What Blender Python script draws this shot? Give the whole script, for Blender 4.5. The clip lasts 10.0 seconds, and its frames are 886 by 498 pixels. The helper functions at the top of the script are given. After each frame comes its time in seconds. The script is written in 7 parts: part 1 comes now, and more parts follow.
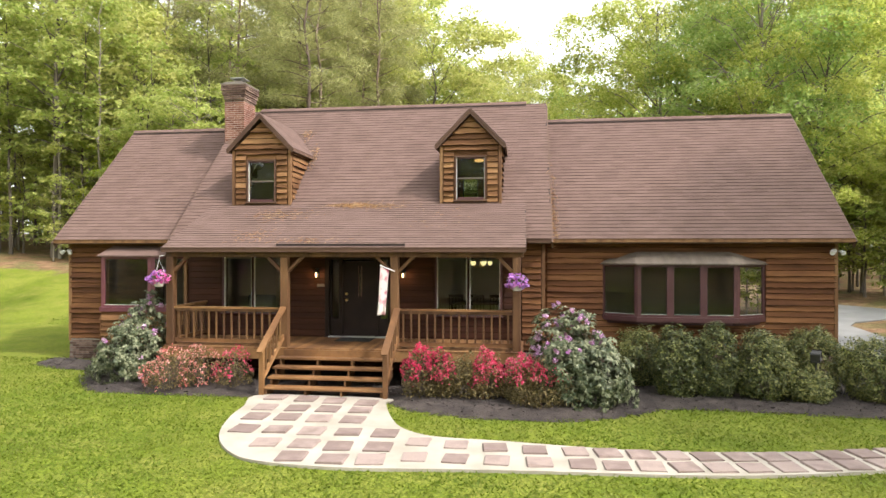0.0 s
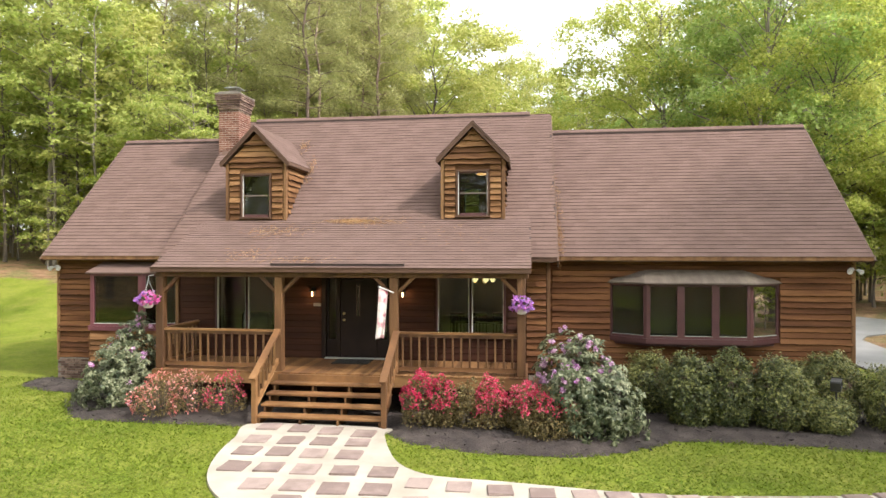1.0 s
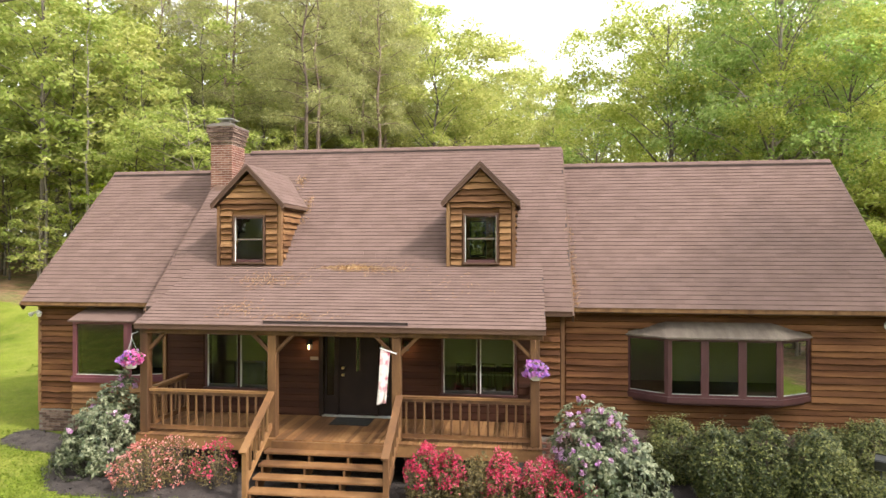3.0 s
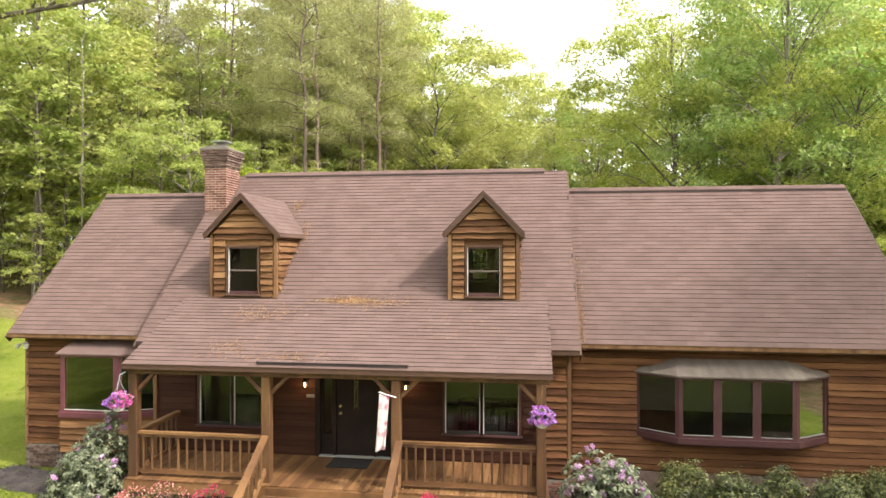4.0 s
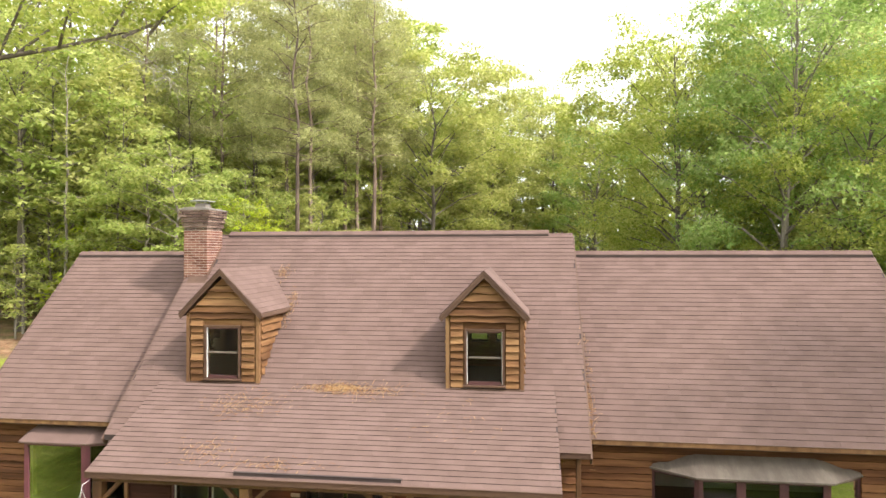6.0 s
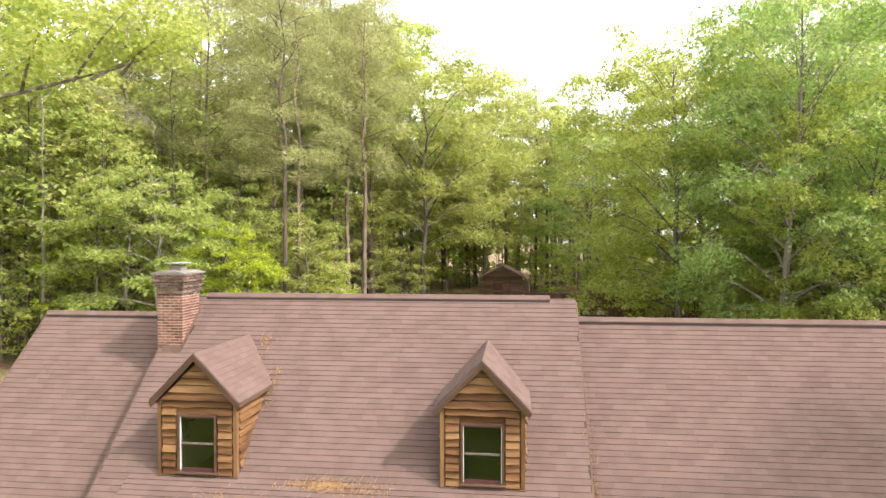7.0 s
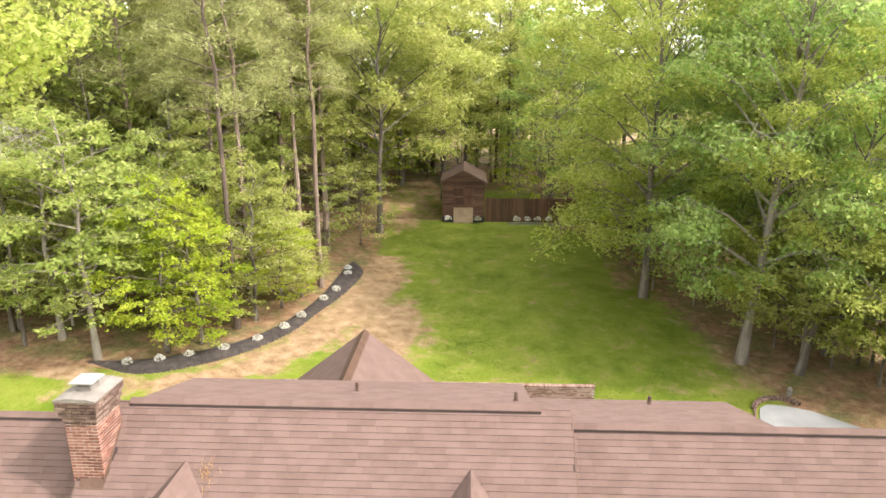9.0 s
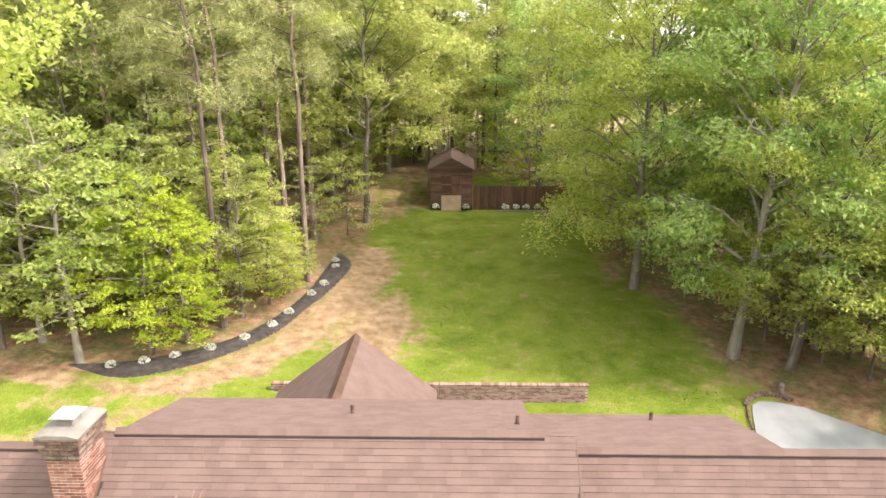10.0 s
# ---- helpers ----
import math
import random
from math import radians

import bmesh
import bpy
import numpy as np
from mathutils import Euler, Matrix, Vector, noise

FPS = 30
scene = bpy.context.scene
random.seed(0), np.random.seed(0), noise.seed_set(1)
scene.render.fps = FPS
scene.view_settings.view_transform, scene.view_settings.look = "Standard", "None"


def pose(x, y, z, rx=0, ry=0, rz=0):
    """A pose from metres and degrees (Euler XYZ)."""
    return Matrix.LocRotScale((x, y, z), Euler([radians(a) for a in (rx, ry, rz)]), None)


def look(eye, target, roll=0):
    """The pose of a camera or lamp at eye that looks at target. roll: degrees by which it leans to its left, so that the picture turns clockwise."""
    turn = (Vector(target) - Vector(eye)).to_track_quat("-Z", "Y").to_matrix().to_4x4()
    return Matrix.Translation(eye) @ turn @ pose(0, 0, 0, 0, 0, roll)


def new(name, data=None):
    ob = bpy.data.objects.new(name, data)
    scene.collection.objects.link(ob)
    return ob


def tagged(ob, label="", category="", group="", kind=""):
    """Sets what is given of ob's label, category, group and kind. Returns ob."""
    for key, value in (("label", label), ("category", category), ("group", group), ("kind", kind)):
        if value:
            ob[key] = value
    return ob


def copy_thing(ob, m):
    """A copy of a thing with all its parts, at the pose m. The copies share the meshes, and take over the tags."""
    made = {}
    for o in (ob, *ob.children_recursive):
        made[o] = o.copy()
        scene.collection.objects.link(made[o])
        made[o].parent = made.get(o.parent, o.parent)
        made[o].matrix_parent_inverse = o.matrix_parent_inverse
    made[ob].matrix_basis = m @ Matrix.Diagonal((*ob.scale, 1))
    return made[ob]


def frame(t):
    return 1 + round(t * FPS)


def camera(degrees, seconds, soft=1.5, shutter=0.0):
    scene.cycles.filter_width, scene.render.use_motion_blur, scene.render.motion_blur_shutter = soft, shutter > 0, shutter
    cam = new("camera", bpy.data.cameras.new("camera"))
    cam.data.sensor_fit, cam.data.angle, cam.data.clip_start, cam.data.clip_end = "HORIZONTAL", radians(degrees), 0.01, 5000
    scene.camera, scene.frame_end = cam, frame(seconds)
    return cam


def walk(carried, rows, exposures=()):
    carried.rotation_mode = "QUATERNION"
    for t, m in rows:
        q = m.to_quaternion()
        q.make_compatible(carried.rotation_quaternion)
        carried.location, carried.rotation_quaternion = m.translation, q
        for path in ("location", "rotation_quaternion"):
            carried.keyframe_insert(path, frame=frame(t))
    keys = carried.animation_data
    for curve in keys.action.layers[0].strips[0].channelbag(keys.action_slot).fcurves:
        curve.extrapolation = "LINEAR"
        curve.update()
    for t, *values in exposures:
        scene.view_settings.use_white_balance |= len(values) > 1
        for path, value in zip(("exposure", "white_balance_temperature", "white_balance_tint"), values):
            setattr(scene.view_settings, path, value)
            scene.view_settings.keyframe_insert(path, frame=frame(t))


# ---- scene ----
cam = camera(70.1, 10.0)
METRES, EYE, TILT, LEAN, TURN = 15.0, 3.17, 0.0, 0.0, 7.5
ROWS = [
    (0.0, 0.0, 0.0, 0.0, -0.0, 0.0, -0.0),
    (0.5, -0.0004, 0.0222, 0.013, 0.0, 0.02, 0.0),
    (1.0, -0.0014, 0.0408, 0.0288, 0.03, 0.06, 0.0),
    (1.5, -0.0035, 0.0581, 0.0478, 0.02, 0.07, 0.01),
    (2.0, -0.0061, 0.0754, 0.0663, 0.03, 0.09, 0.02),
    (2.5, -0.0082, 0.093, 0.085, 0.05, 0.1, 0.03),
    (4.0, -0.0126, 0.1488, 0.1553, 0.05, 0.16, 0.02),
    (4.5, -0.012, 0.169, 0.1828, 0.06, 0.21, 0.02),
    (5.0, -0.0119, 0.1878, 0.2111, 0.06, 0.23, 0.02),
    (5.5, -0.0118, 0.2066, 0.2388, 0.06, 0.27, 0.04),
    (7.0, -0.015, 0.3036, 0.3966, -0.94, -0.7, 0.06),
    (7.5, -0.0155, 0.3626, 0.5001, -1.09, -4.71, 0.09),
    (8.0, -0.0132, 0.4231, 0.5974, -2.53, -9.75, 0.07),
    (8.5, -0.0176, 0.4863, 0.6836, -3.84, -12.48, 0.05),
    (9.0, -0.0318, 0.5453, 0.7406, -5.13, -14.73, 0.03),
    (9.5, -0.041, 0.5768, 0.7664, -5.97, -15.85, 0.02),
    (10.0, -0.0456, 0.5995, 0.786, -6.56, -16.65, 0.03),
]
walk(cam, [(t, pose(0, 0, EYE, TILT, LEAN, TURN) @ pose(METRES * x, METRES * y, METRES * z, 90 + pitch, roll, yaw)) for t, x, y, z, yaw, pitch, roll in ROWS],
     exposures=[(0.0, 2.12), (2.5, 2.2), (5.5, 2.27), (7.0, 2.28), (8.0, 2.4), (10.0, 2.62)])

# ---- world, sun ----
SUN_TO = Vector((1.08, -0.38, 1.2)).normalized()
world = bpy.data.worlds.new("hazy_sky")
scene.world = world
world.use_nodes = True
wn, wl = world.node_tree.nodes, world.node_tree.links
sky = wn.new("ShaderNodeTexSky")
sky.sky_type, sky.sun_disc = "NISHITA", False
sky.sun_elevation = math.asin(SUN_TO.z)
sky.sun_rotation = math.atan2(SUN_TO.x, SUN_TO.y)
sky.air_density, sky.dust_density, sky.ozone_density = 1.3, 2.0, 1.0
haze = wn.new("ShaderNodeHueSaturation")
haze.inputs["Saturation"].default_value = 0.12
wl.new(sky.outputs[0], haze.inputs["Color"])
wl.new(haze.outputs[0], wn["Background"].inputs["Color"])
wn["Background"].inputs["Strength"].default_value = 0.15
sun = new("sun", bpy.data.lights.new("sun", "SUN"))
sun.data.energy, sun.data.angle, sun.data.color = 1.17, radians(2.2), (1.0, 0.92, 0.86)
sun.matrix_world = look((0, 0, 40), Vector((0, 0, 40)) - SUN_TO)

# ---- materials ----


def mat(name, cols, rough=0.8, scale=2.0, fine=40.0, amount=0.25, jitter=0.0, rnd="object", bump=0.3, dist=0.01,
        stretch=(1, 1, 1), metal=0.0, spec=0.4, trans=0.0, emit=0.0):
    """A surface of two or more colours in large patches, with fine grain, relief and a shift from piece to piece."""
    m = bpy.data.materials.new(name)
    m.use_nodes = True
    n, l = m.node_tree.nodes, m.node_tree.links
    b = n["Principled BSDF"]
    geo = n.new("ShaderNodeNewGeometry")
    mp = n.new("ShaderNodeMapping")
    mp.inputs["Scale"].default_value = stretch
    l.new(geo.outputs["Position"], mp.inputs["Vector"])
    big = n.new("ShaderNodeTexNoise")
    big.inputs["Scale"].default_value, big.inputs["Detail"].default_value = scale, 4.0
    l.new(mp.outputs[0], big.inputs["Vector"])
    ramp = n.new("ShaderNodeValToRGB")
    e = ramp.color_ramp.elements
    while len(e) < len(cols):
        e.new(0.5)
    for i, c in enumerate(cols):
        e[i].position = 0.3 + 0.4 * i / max(1, len(cols) - 1)
        e[i].color = (*c, 1)
    source = big.outputs[0]
    pick = None
    if rnd == "island":
        pick = geo.outputs["Random Per Island"]
    elif rnd == "object":
        pick = n.new("ShaderNodeObjectInfo").outputs["Random"]
    if jitter and pick:
        mix = n.new("ShaderNodeMath")
        mix.operation = "MULTIPLY_ADD"
        sub = n.new("ShaderNodeMath")
        sub.operation = "SUBTRACT"
        l.new(pick, sub.inputs[0])
        sub.inputs[1].default_value = 0.5
        l.new(sub.outputs[0], mix.inputs[0])
        mix.inputs[1].default_value = jitter
        l.new(big.outputs[0], mix.inputs[2])
        source = mix.outputs[0]
    l.new(source, ramp.inputs[0])
    small = n.new("ShaderNodeTexNoise")
    small.inputs["Scale"].default_value, small.inputs["Detail"].default_value = fine, 3.0
    l.new(mp.outputs[0], small.inputs["Vector"])
    val = n.new("ShaderNodeMath")
    val.operation = "MULTIPLY_ADD"
    l.new(small.outputs[0], val.inputs[0])
    val.inputs[1].default_value, val.inputs[2].default_value = 2 * amount, 1 - amount
    hsv = n.new("ShaderNodeHueSaturation")
    l.new(ramp.outputs[0], hsv.inputs["Color"])
    l.new(val.outputs[0], hsv.inputs["Value"])
    l.new(hsv.outputs[0], b.inputs["Base Color"])
    b.inputs["Roughness"].default_value, b.inputs["Metallic"].default_value = rough, metal
    b.inputs["Specular IOR Level"].default_value = spec
    if bump:
        bp = n.new("ShaderNodeBump")
        bp.inputs["Strength"].default_value, bp.inputs["Distance"].default_value = bump, dist
        l.new(small.outputs[0], bp.inputs["Height"])
        l.new(bp.outputs[0], b.inputs["Normal"])
    if emit:
        l.new(hsv.outputs[0], b.inputs["Emission Color"])
        b.inputs["Emission Strength"].default_value = emit
    if trans:
        tr = n.new("ShaderNodeBsdfTranslucent")
        l.new(hsv.outputs[0], tr.inputs["Color"])
        ms = n.new("ShaderNodeMixShader")
        ms.inputs[0].default_value = trans
        l.new(b.outputs[0], ms.inputs[1])
        l.new(tr.outputs[0], ms.inputs[2])
        l.new(ms.outputs[0], n["Material Output"].inputs["Surface"])
    return m


def glass_mat(name):
    m = bpy.data.materials.new(name)
    m.use_nodes = True
    n, l = m.node_tree.nodes, m.node_tree.links
    n.remove(n["Principled BSDF"])
    clear, gloss = n.new("ShaderNodeBsdfTransparent"), n.new("ShaderNodeBsdfGlossy")
    clear.inputs["Color"].default_value = (0.8, 0.84, 0.82, 1)
    gloss.inputs["Roughness"].default_value = 0.02
    fr = n.new("ShaderNodeFresnel")
    fr.inputs["IOR"].default_value = 1.45
    ms = n.new("ShaderNodeMixShader")
    l.new(fr.outputs[0], ms.inputs[0])
    l.new(clear.outputs[0], ms.inputs[1])
    l.new(gloss.outputs[0], ms.inputs[2])
    l.new(ms.outputs[0], n["Material Output"].inputs["Surface"])
    return m


SHINGLE = mat("asphalt_shingle", [(0.108, 0.07, 0.058), (0.121, 0.079, 0.066), (0.134, 0.088, 0.074)], 0.95, 2.2, 90, 0.32, 0.34, "object", 0.4, 0.004, spec=0.15)
SHINGLE_FIELD = mat("asphalt_shingle_field", [(0.108, 0.07, 0.058), (0.121, 0.079, 0.066), (0.134, 0.088, 0.074)], 0.95, 2.2, 90, 0.32, 0.34, "island", 0.4, 0.004, spec=0.15)
# Dark asphalt of the cut edge, also standing for each course's shadow line.
SHINGLE_EDGE = mat("shadow_dark_cut_edge", [(0.04, 0.027, 0.023), (0.058, 0.039, 0.033)], 0.95, 4, 60, 0.3, 0, None, 0)
ROOF_BED = mat("roof_underlay", [(0.031, 0.020, 0.018), (0.044, 0.031, 0.026)], 0.95, 2, 60)
CEDAR = mat("cedar_lap_siding", [(0.064, 0.025, 0.01), (0.112, 0.046, 0.018), (0.168, 0.076, 0.029)], 0.8, 1.6, 14, 0.3, 0.3, "object", 0.5, 0.006, (0.35, 1, 5), spec=0.2)
# Lighter, more golden cedar for the dormers and the left bay's apron.
CEDAR_GOLD = mat("golden_cedar", [(0.085, 0.038, 0.015), (0.152, 0.074, 0.03), (0.225, 0.122, 0.053)], 0.8, 1.6, 14, 0.3, 0.3, "object", 0.5, 0.006, (0.35, 1, 5), spec=0.2)
# Siding cedar darkened and reddened to carry the porch roof's shade in its colour.
CEDAR_SHADE = mat("porch_shaded_cedar", [(0.028, 0.01, 0.005), (0.04, 0.014, 0.007), (0.056, 0.02, 0.01)], 0.75, 1.4, 14, 0.3, 0.2, "object", 0.4, 0.006, (0.35, 1, 5), spec=0.2)
# Dark strip on each board's lower edge, drawing the shadow line under the lap.
LAP_SHADOW = mat("lap_shadow_brown", [(0.022, 0.01, 0.005), (0.045, 0.02, 0.009)], 0.9, 4, 40, 0.3, 0.2, "object", 0.3, 0.004, spec=0.1)
TRIM = mat("weathered_cedar_trim", [(0.095, 0.043, 0.016), (0.155, 0.076, 0.03), (0.205, 0.112, 0.046)], 0.75, 1.5, 20, 0.3, 0.3, "object", 0.4, 0.005, (3, 3, 0.4))
FASCIA = mat("brown_fascia_board", [(0.056, 0.027, 0.015), (0.088, 0.045, 0.026)], 0.75, 1.2, 25, 0.25, 0.2, "object", 0.3, 0.004, (0.4, 2, 2))
RAKE = mat("dark_brown_rake_board", [(0.066, 0.035, 0.022), (0.1, 0.056, 0.036)], 0.7, 1.2, 25, 0.25, 0.2, "object", 0.3, 0.004)
DECKWOOD = mat("golden_deck_wood", [(0.095, 0.042, 0.014), (0.158, 0.074, 0.025), (0.215, 0.11, 0.041)], 0.7, 1.5, 18, 0.28, 0.4, "object", 0.4, 0.005, (0.6, 0.6, 0.6))
POSTWOOD = mat("stained_post_wood", [(0.06, 0.026, 0.009), (0.1, 0.046, 0.016), (0.14, 0.07, 0.025)], 0.7, 1.3, 22, 0.28, 0.25, "object", 0.4, 0.005, (3, 3, 0.5))
MAROON = mat("maroon_window_trim", [(0.05, 0.018, 0.018), (0.075, 0.028, 0.027)], 0.55, 2, 30, 0.2, 0.15, "object", 0.2, 0.003)
PLUM = mat("plum_window_trim", [(0.1, 0.028, 0.038), (0.145, 0.045, 0.055)], 0.5, 2, 30, 0.2, 0.1, "object", 0.2, 0.003)
WHITE = mat("white_sash_vinyl", [(0.527, 0.510, 0.484), (0.637, 0.620, 0.595)], 0.5, 3, 40, 0.08, 0, None, 0.05)
DOORPAINT = mat("dark_brown_door_paint", [(0.013, 0.008, 0.007), (0.023, 0.014, 0.011)], 0.6, 2, 30, 0.2, 0, None, 0.1, 0.003, spec=0.15)
METALROOF = mat("weathered_bay_roof", [(0.085, 0.065, 0.05), (0.11, 0.086, 0.066), (0.14, 0.112, 0.085)], 0.8, 2.5, 26, 0.25, 0.2, "object", 0.4, 0.006, (2, 0.4, 1))
BRICK = mat("red_chimney_brick", [(0.12, 0.048, 0.031), (0.17, 0.074, 0.05), (0.225, 0.112, 0.08)], 0.9, 6, 70, 0.25, 0.6, "object", 0.5, 0.004)
BRICK_DARK = mat("soot_brick", [(0.075, 0.043, 0.032), (0.125, 0.078, 0.057), (0.18, 0.122, 0.093)], 0.9, 6, 70, 0.25, 0.5, "object", 0.5, 0.004)
BRICK_FIELD = mat("garden_brick", [(0.15, 0.084, 0.062), (0.22, 0.132, 0.102), (0.29, 0.195, 0.16)], 0.9, 5, 60, 0.25, 0.7, "island", 0.5, 0.004)
MORTAR = mat("mortar", [(0.36, 0.32, 0.27), (0.46, 0.41, 0.36)], 0.95, 6, 80, 0.25)
MORTAR_DARK = mat("weathered_mortar", [(0.15, 0.125, 0.1), (0.22, 0.19, 0.155)], 0.95, 6, 80, 0.25)
CONCRETE = mat("pale_concrete", [(0.255, 0.228, 0.183), (0.315, 0.286, 0.235), (0.36, 0.33, 0.275)], 0.85, 1.3, 60, 0.12, 0, None, 0.3, 0.003)
DRIVE = mat("white_driveway_concrete", [(0.17, 0.168, 0.165), (0.22, 0.218, 0.214)], 0.85, 1.0, 50, 0.12, 0, None, 0.3, 0.003)
CAPSTONE = mat("chimney_cap_cement", [(0.14, 0.12, 0.1), (0.2, 0.175, 0.15)], 0.9, 4, 50, 0.2, 0, None, 0.3)
STEEL = mat("galvanised_steel", [(0.3, 0.31, 0.29), (0.4, 0.41, 0.38)], 0.5, 6, 50, 0.15, 0, None, 0.1, metal=0.3)
PAVER = mat("rose_paver", [(0.155, 0.112, 0.098), (0.2, 0.148, 0.13), (0.25, 0.192, 0.168)], 0.9, 4, 60, 0.2, 0.5, "object", 0.4, 0.004)
MULCH = mat("dark_mulch", [(0.019, 0.014, 0.012), (0.037, 0.028, 0.024), (0.06, 0.047, 0.04)], 0.95, 3, 30, 0.45, 0, None, 0.9, 0.03)
CHIPS = mat("mulch_chip", [(0.014, 0.011, 0.010), (0.034, 0.027, 0.024), (0.068, 0.058, 0.051)], 0.95, 9, 50, 0.4, 0.8, "island", 0.3)
BARK = mat("grey_bark", [(0.075, 0.06, 0.046), (0.145, 0.119, 0.094), (0.215, 0.186, 0.15)], 0.95, 1.5, 10, 0.4, 0.4, "object", 0.9, 0.03, (2, 2, 0.5))
PINEBARK = mat("pine_bark", [(0.08, 0.056, 0.042), (0.145, 0.1, 0.074), (0.21, 0.155, 0.12)], 0.95, 1.2, 8, 0.45, 0.5, "object", 0.9, 0.03, (2, 2, 0.5))
DARKROOM = mat("dim_room_plaster", [(0.48, 0.43, 0.36), (0.56, 0.51, 0.44)], 0.9, 1, 20, 0.1, 0, None, 0)
ROOMFLOOR = mat("dim_room_floor", [(0.041, 0.024, 0.014), (0.068, 0.041, 0.024)], 0.6, 1, 20, 0.2, 0, None, 0)
GLASS = glass_mat("window_glass")
BLACK = mat("black_iron", [(0.012, 0.011, 0.01), (0.03, 0.028, 0.025)], 0.5, 5, 40, 0.2, 0, None, 0.2)
BRASS = mat("brass", [(0.55, 0.4, 0.18), (0.65, 0.5, 0.25)], 0.3, 6, 40, 0.1, 0, None, 0.05, metal=1.0)
BULB = mat("warm_bulb", [(1.0, 0.62, 0.28), (1.0, 0.68, 0.34)], 0.5, 1, 1, 0, 0, None, 0, emit=2.6)
AMBERGLOW = mat("lit_amber_shade", [(1.0, 0.5, 0.16), (1.0, 0.56, 0.2)], 0.5, 1, 1, 0, 0, None, 0, emit=0.3)
SHADEGLOW = mat("lit_glass_shade", [(1.0, 0.78, 0.35), (1.0, 0.82, 0.42)], 0.5, 1, 1, 0, 0, None, 0, emit=0.4)
SHEDWOOD = mat("shed_board", [(0.055, 0.026, 0.015), (0.085, 0.041, 0.024), (0.115, 0.058, 0.034)], 0.8, 1.3, 14, 0.3, 0.3, "object", 0.4, 0.006, (0.4, 1, 4))
FENCEWOOD = mat("fence_plank", [(0.056, 0.026, 0.016), (0.085, 0.039, 0.024), (0.114, 0.054, 0.032)], 0.85, 1.3, 14, 0.3, 0.5, "object", 0.4, 0.006, (3, 1, 0.5))
RAMPWOOD = mat("bare_plywood_ramp", [(0.204, 0.143, 0.088), (0.272, 0.197, 0.129)], 0.85, 2, 20, 0.2, 0, None, 0.3)
PLASTIC = mat("white_flower_pot", [(0.510, 0.484, 0.468), (0.612, 0.595, 0.578)], 0.5, 4, 30, 0.1, 0, None, 0.05)
MAT_RUBBER = mat("charcoal_doormat", [(0.014, 0.014, 0.014), (0.027, 0.026, 0.024)], 0.95, 8, 80, 0.4, 0, None, 0.6)
LITTER = mat("dry_pine_straw", [(0.204, 0.095, 0.034), (0.306, 0.170, 0.068), (0.340, 0.224, 0.109)], 0.95, 8, 50, 0.3, 0.9, "island", 0.2)
DEADTWIG = mat("bleached_twig", [(0.231, 0.197, 0.163), (0.326, 0.292, 0.252)], 0.95, 3, 30, 0.25, 0, None, 0.3)


def leafmat(name, cols, trans=0.66, rough=0.6, jitter=0.55):
    return mat(name, cols, rough, 0.35, 6, 0.18, jitter, "island", 0, spec=0.3, trans=trans)


LEAF_BRIGHT = leafmat("lime_maple_leaf", [(0.275, 0.365, 0.022), (0.385, 0.45, 0.038), (0.49, 0.53, 0.07)])
LEAF_MID = leafmat("spring_leaf", [(0.245, 0.31, 0.066), (0.345, 0.392, 0.1), (0.44, 0.468, 0.15)])
LEAF_YELLOW = leafmat("yellow_green_leaf", [(0.31, 0.345, 0.077), (0.4, 0.42, 0.115), (0.495, 0.49, 0.176)])
LEAF_COOL = leafmat("cool_green_leaf", [(0.195, 0.295, 0.065), (0.275, 0.365, 0.095), (0.365, 0.435, 0.145)])
LEAF_OAK = leafmat("young_oak_leaf", [(0.265, 0.32, 0.052), (0.375, 0.415, 0.085), (0.49, 0.5, 0.145)])
NEEDLE = leafmat("pine_needle", [(0.225, 0.235, 0.085), (0.32, 0.32, 0.122), (0.42, 0.41, 0.17)], 0.5)
LEAF_RHODO = leafmat("rhododendron_leaf", [(0.033, 0.046, 0.02), (0.075, 0.088, 0.042), (0.185, 0.195, 0.115)], 0.12, 0.55)
LEAF_BOX = leafmat("boxwood_leaf", [(0.028, 0.04, 0.011), (0.08, 0.093, 0.026), (0.225, 0.225, 0.07)], 0.15, 0.45)
LEAF_AZ = leafmat("azalea_leaf", [(0.085, 0.07, 0.028), (0.16, 0.125, 0.05), (0.26, 0.2, 0.085)], 0.3)
PETAL_RED = leafmat("crimson_petal", [(0.52, 0.028, 0.095), (0.67, 0.07, 0.16), (0.77, 0.18, 0.27)], 0.5)
PETAL_CORAL = leafmat("coral_petal", [(0.54, 0.15, 0.14), (0.66, 0.26, 0.24), (0.75, 0.42, 0.38)], 0.5)
PETAL_PURPLE = leafmat("lilac_petal", [(0.42, 0.18, 0.42), (0.55, 0.32, 0.52), (0.68, 0.5, 0.63)], 0.5)
PETAL_MAGENTA = leafmat("magenta_petal", [(0.42, 0.08, 0.33), (0.52, 0.19, 0.48), (0.44, 0.27, 0.62)], 0.5)
PETAL_PINK = leafmat("pink_petal", [(0.55, 0.06, 0.3), (0.7, 0.14, 0.42), (0.78, 0.32, 0.55)], 0.5)
PETAL_VIOLET = leafmat("violet_petal", [(0.3, 0.1, 0.52), (0.44, 0.2, 0.64), (0.66, 0.32, 0.6)], 0.5)
PETAL_WHITE = leafmat("white_petal", [(0.6, 0.58, 0.5), (0.75, 0.73, 0.66), (0.82, 0.8, 0.76)], 0.5)
GRASSBLADE = leafmat("grass_blade", [(0.088, 0.14, 0.008), (0.122, 0.166, 0.012), (0.168, 0.2, 0.024)], 0.5, 0.6, 0.3)

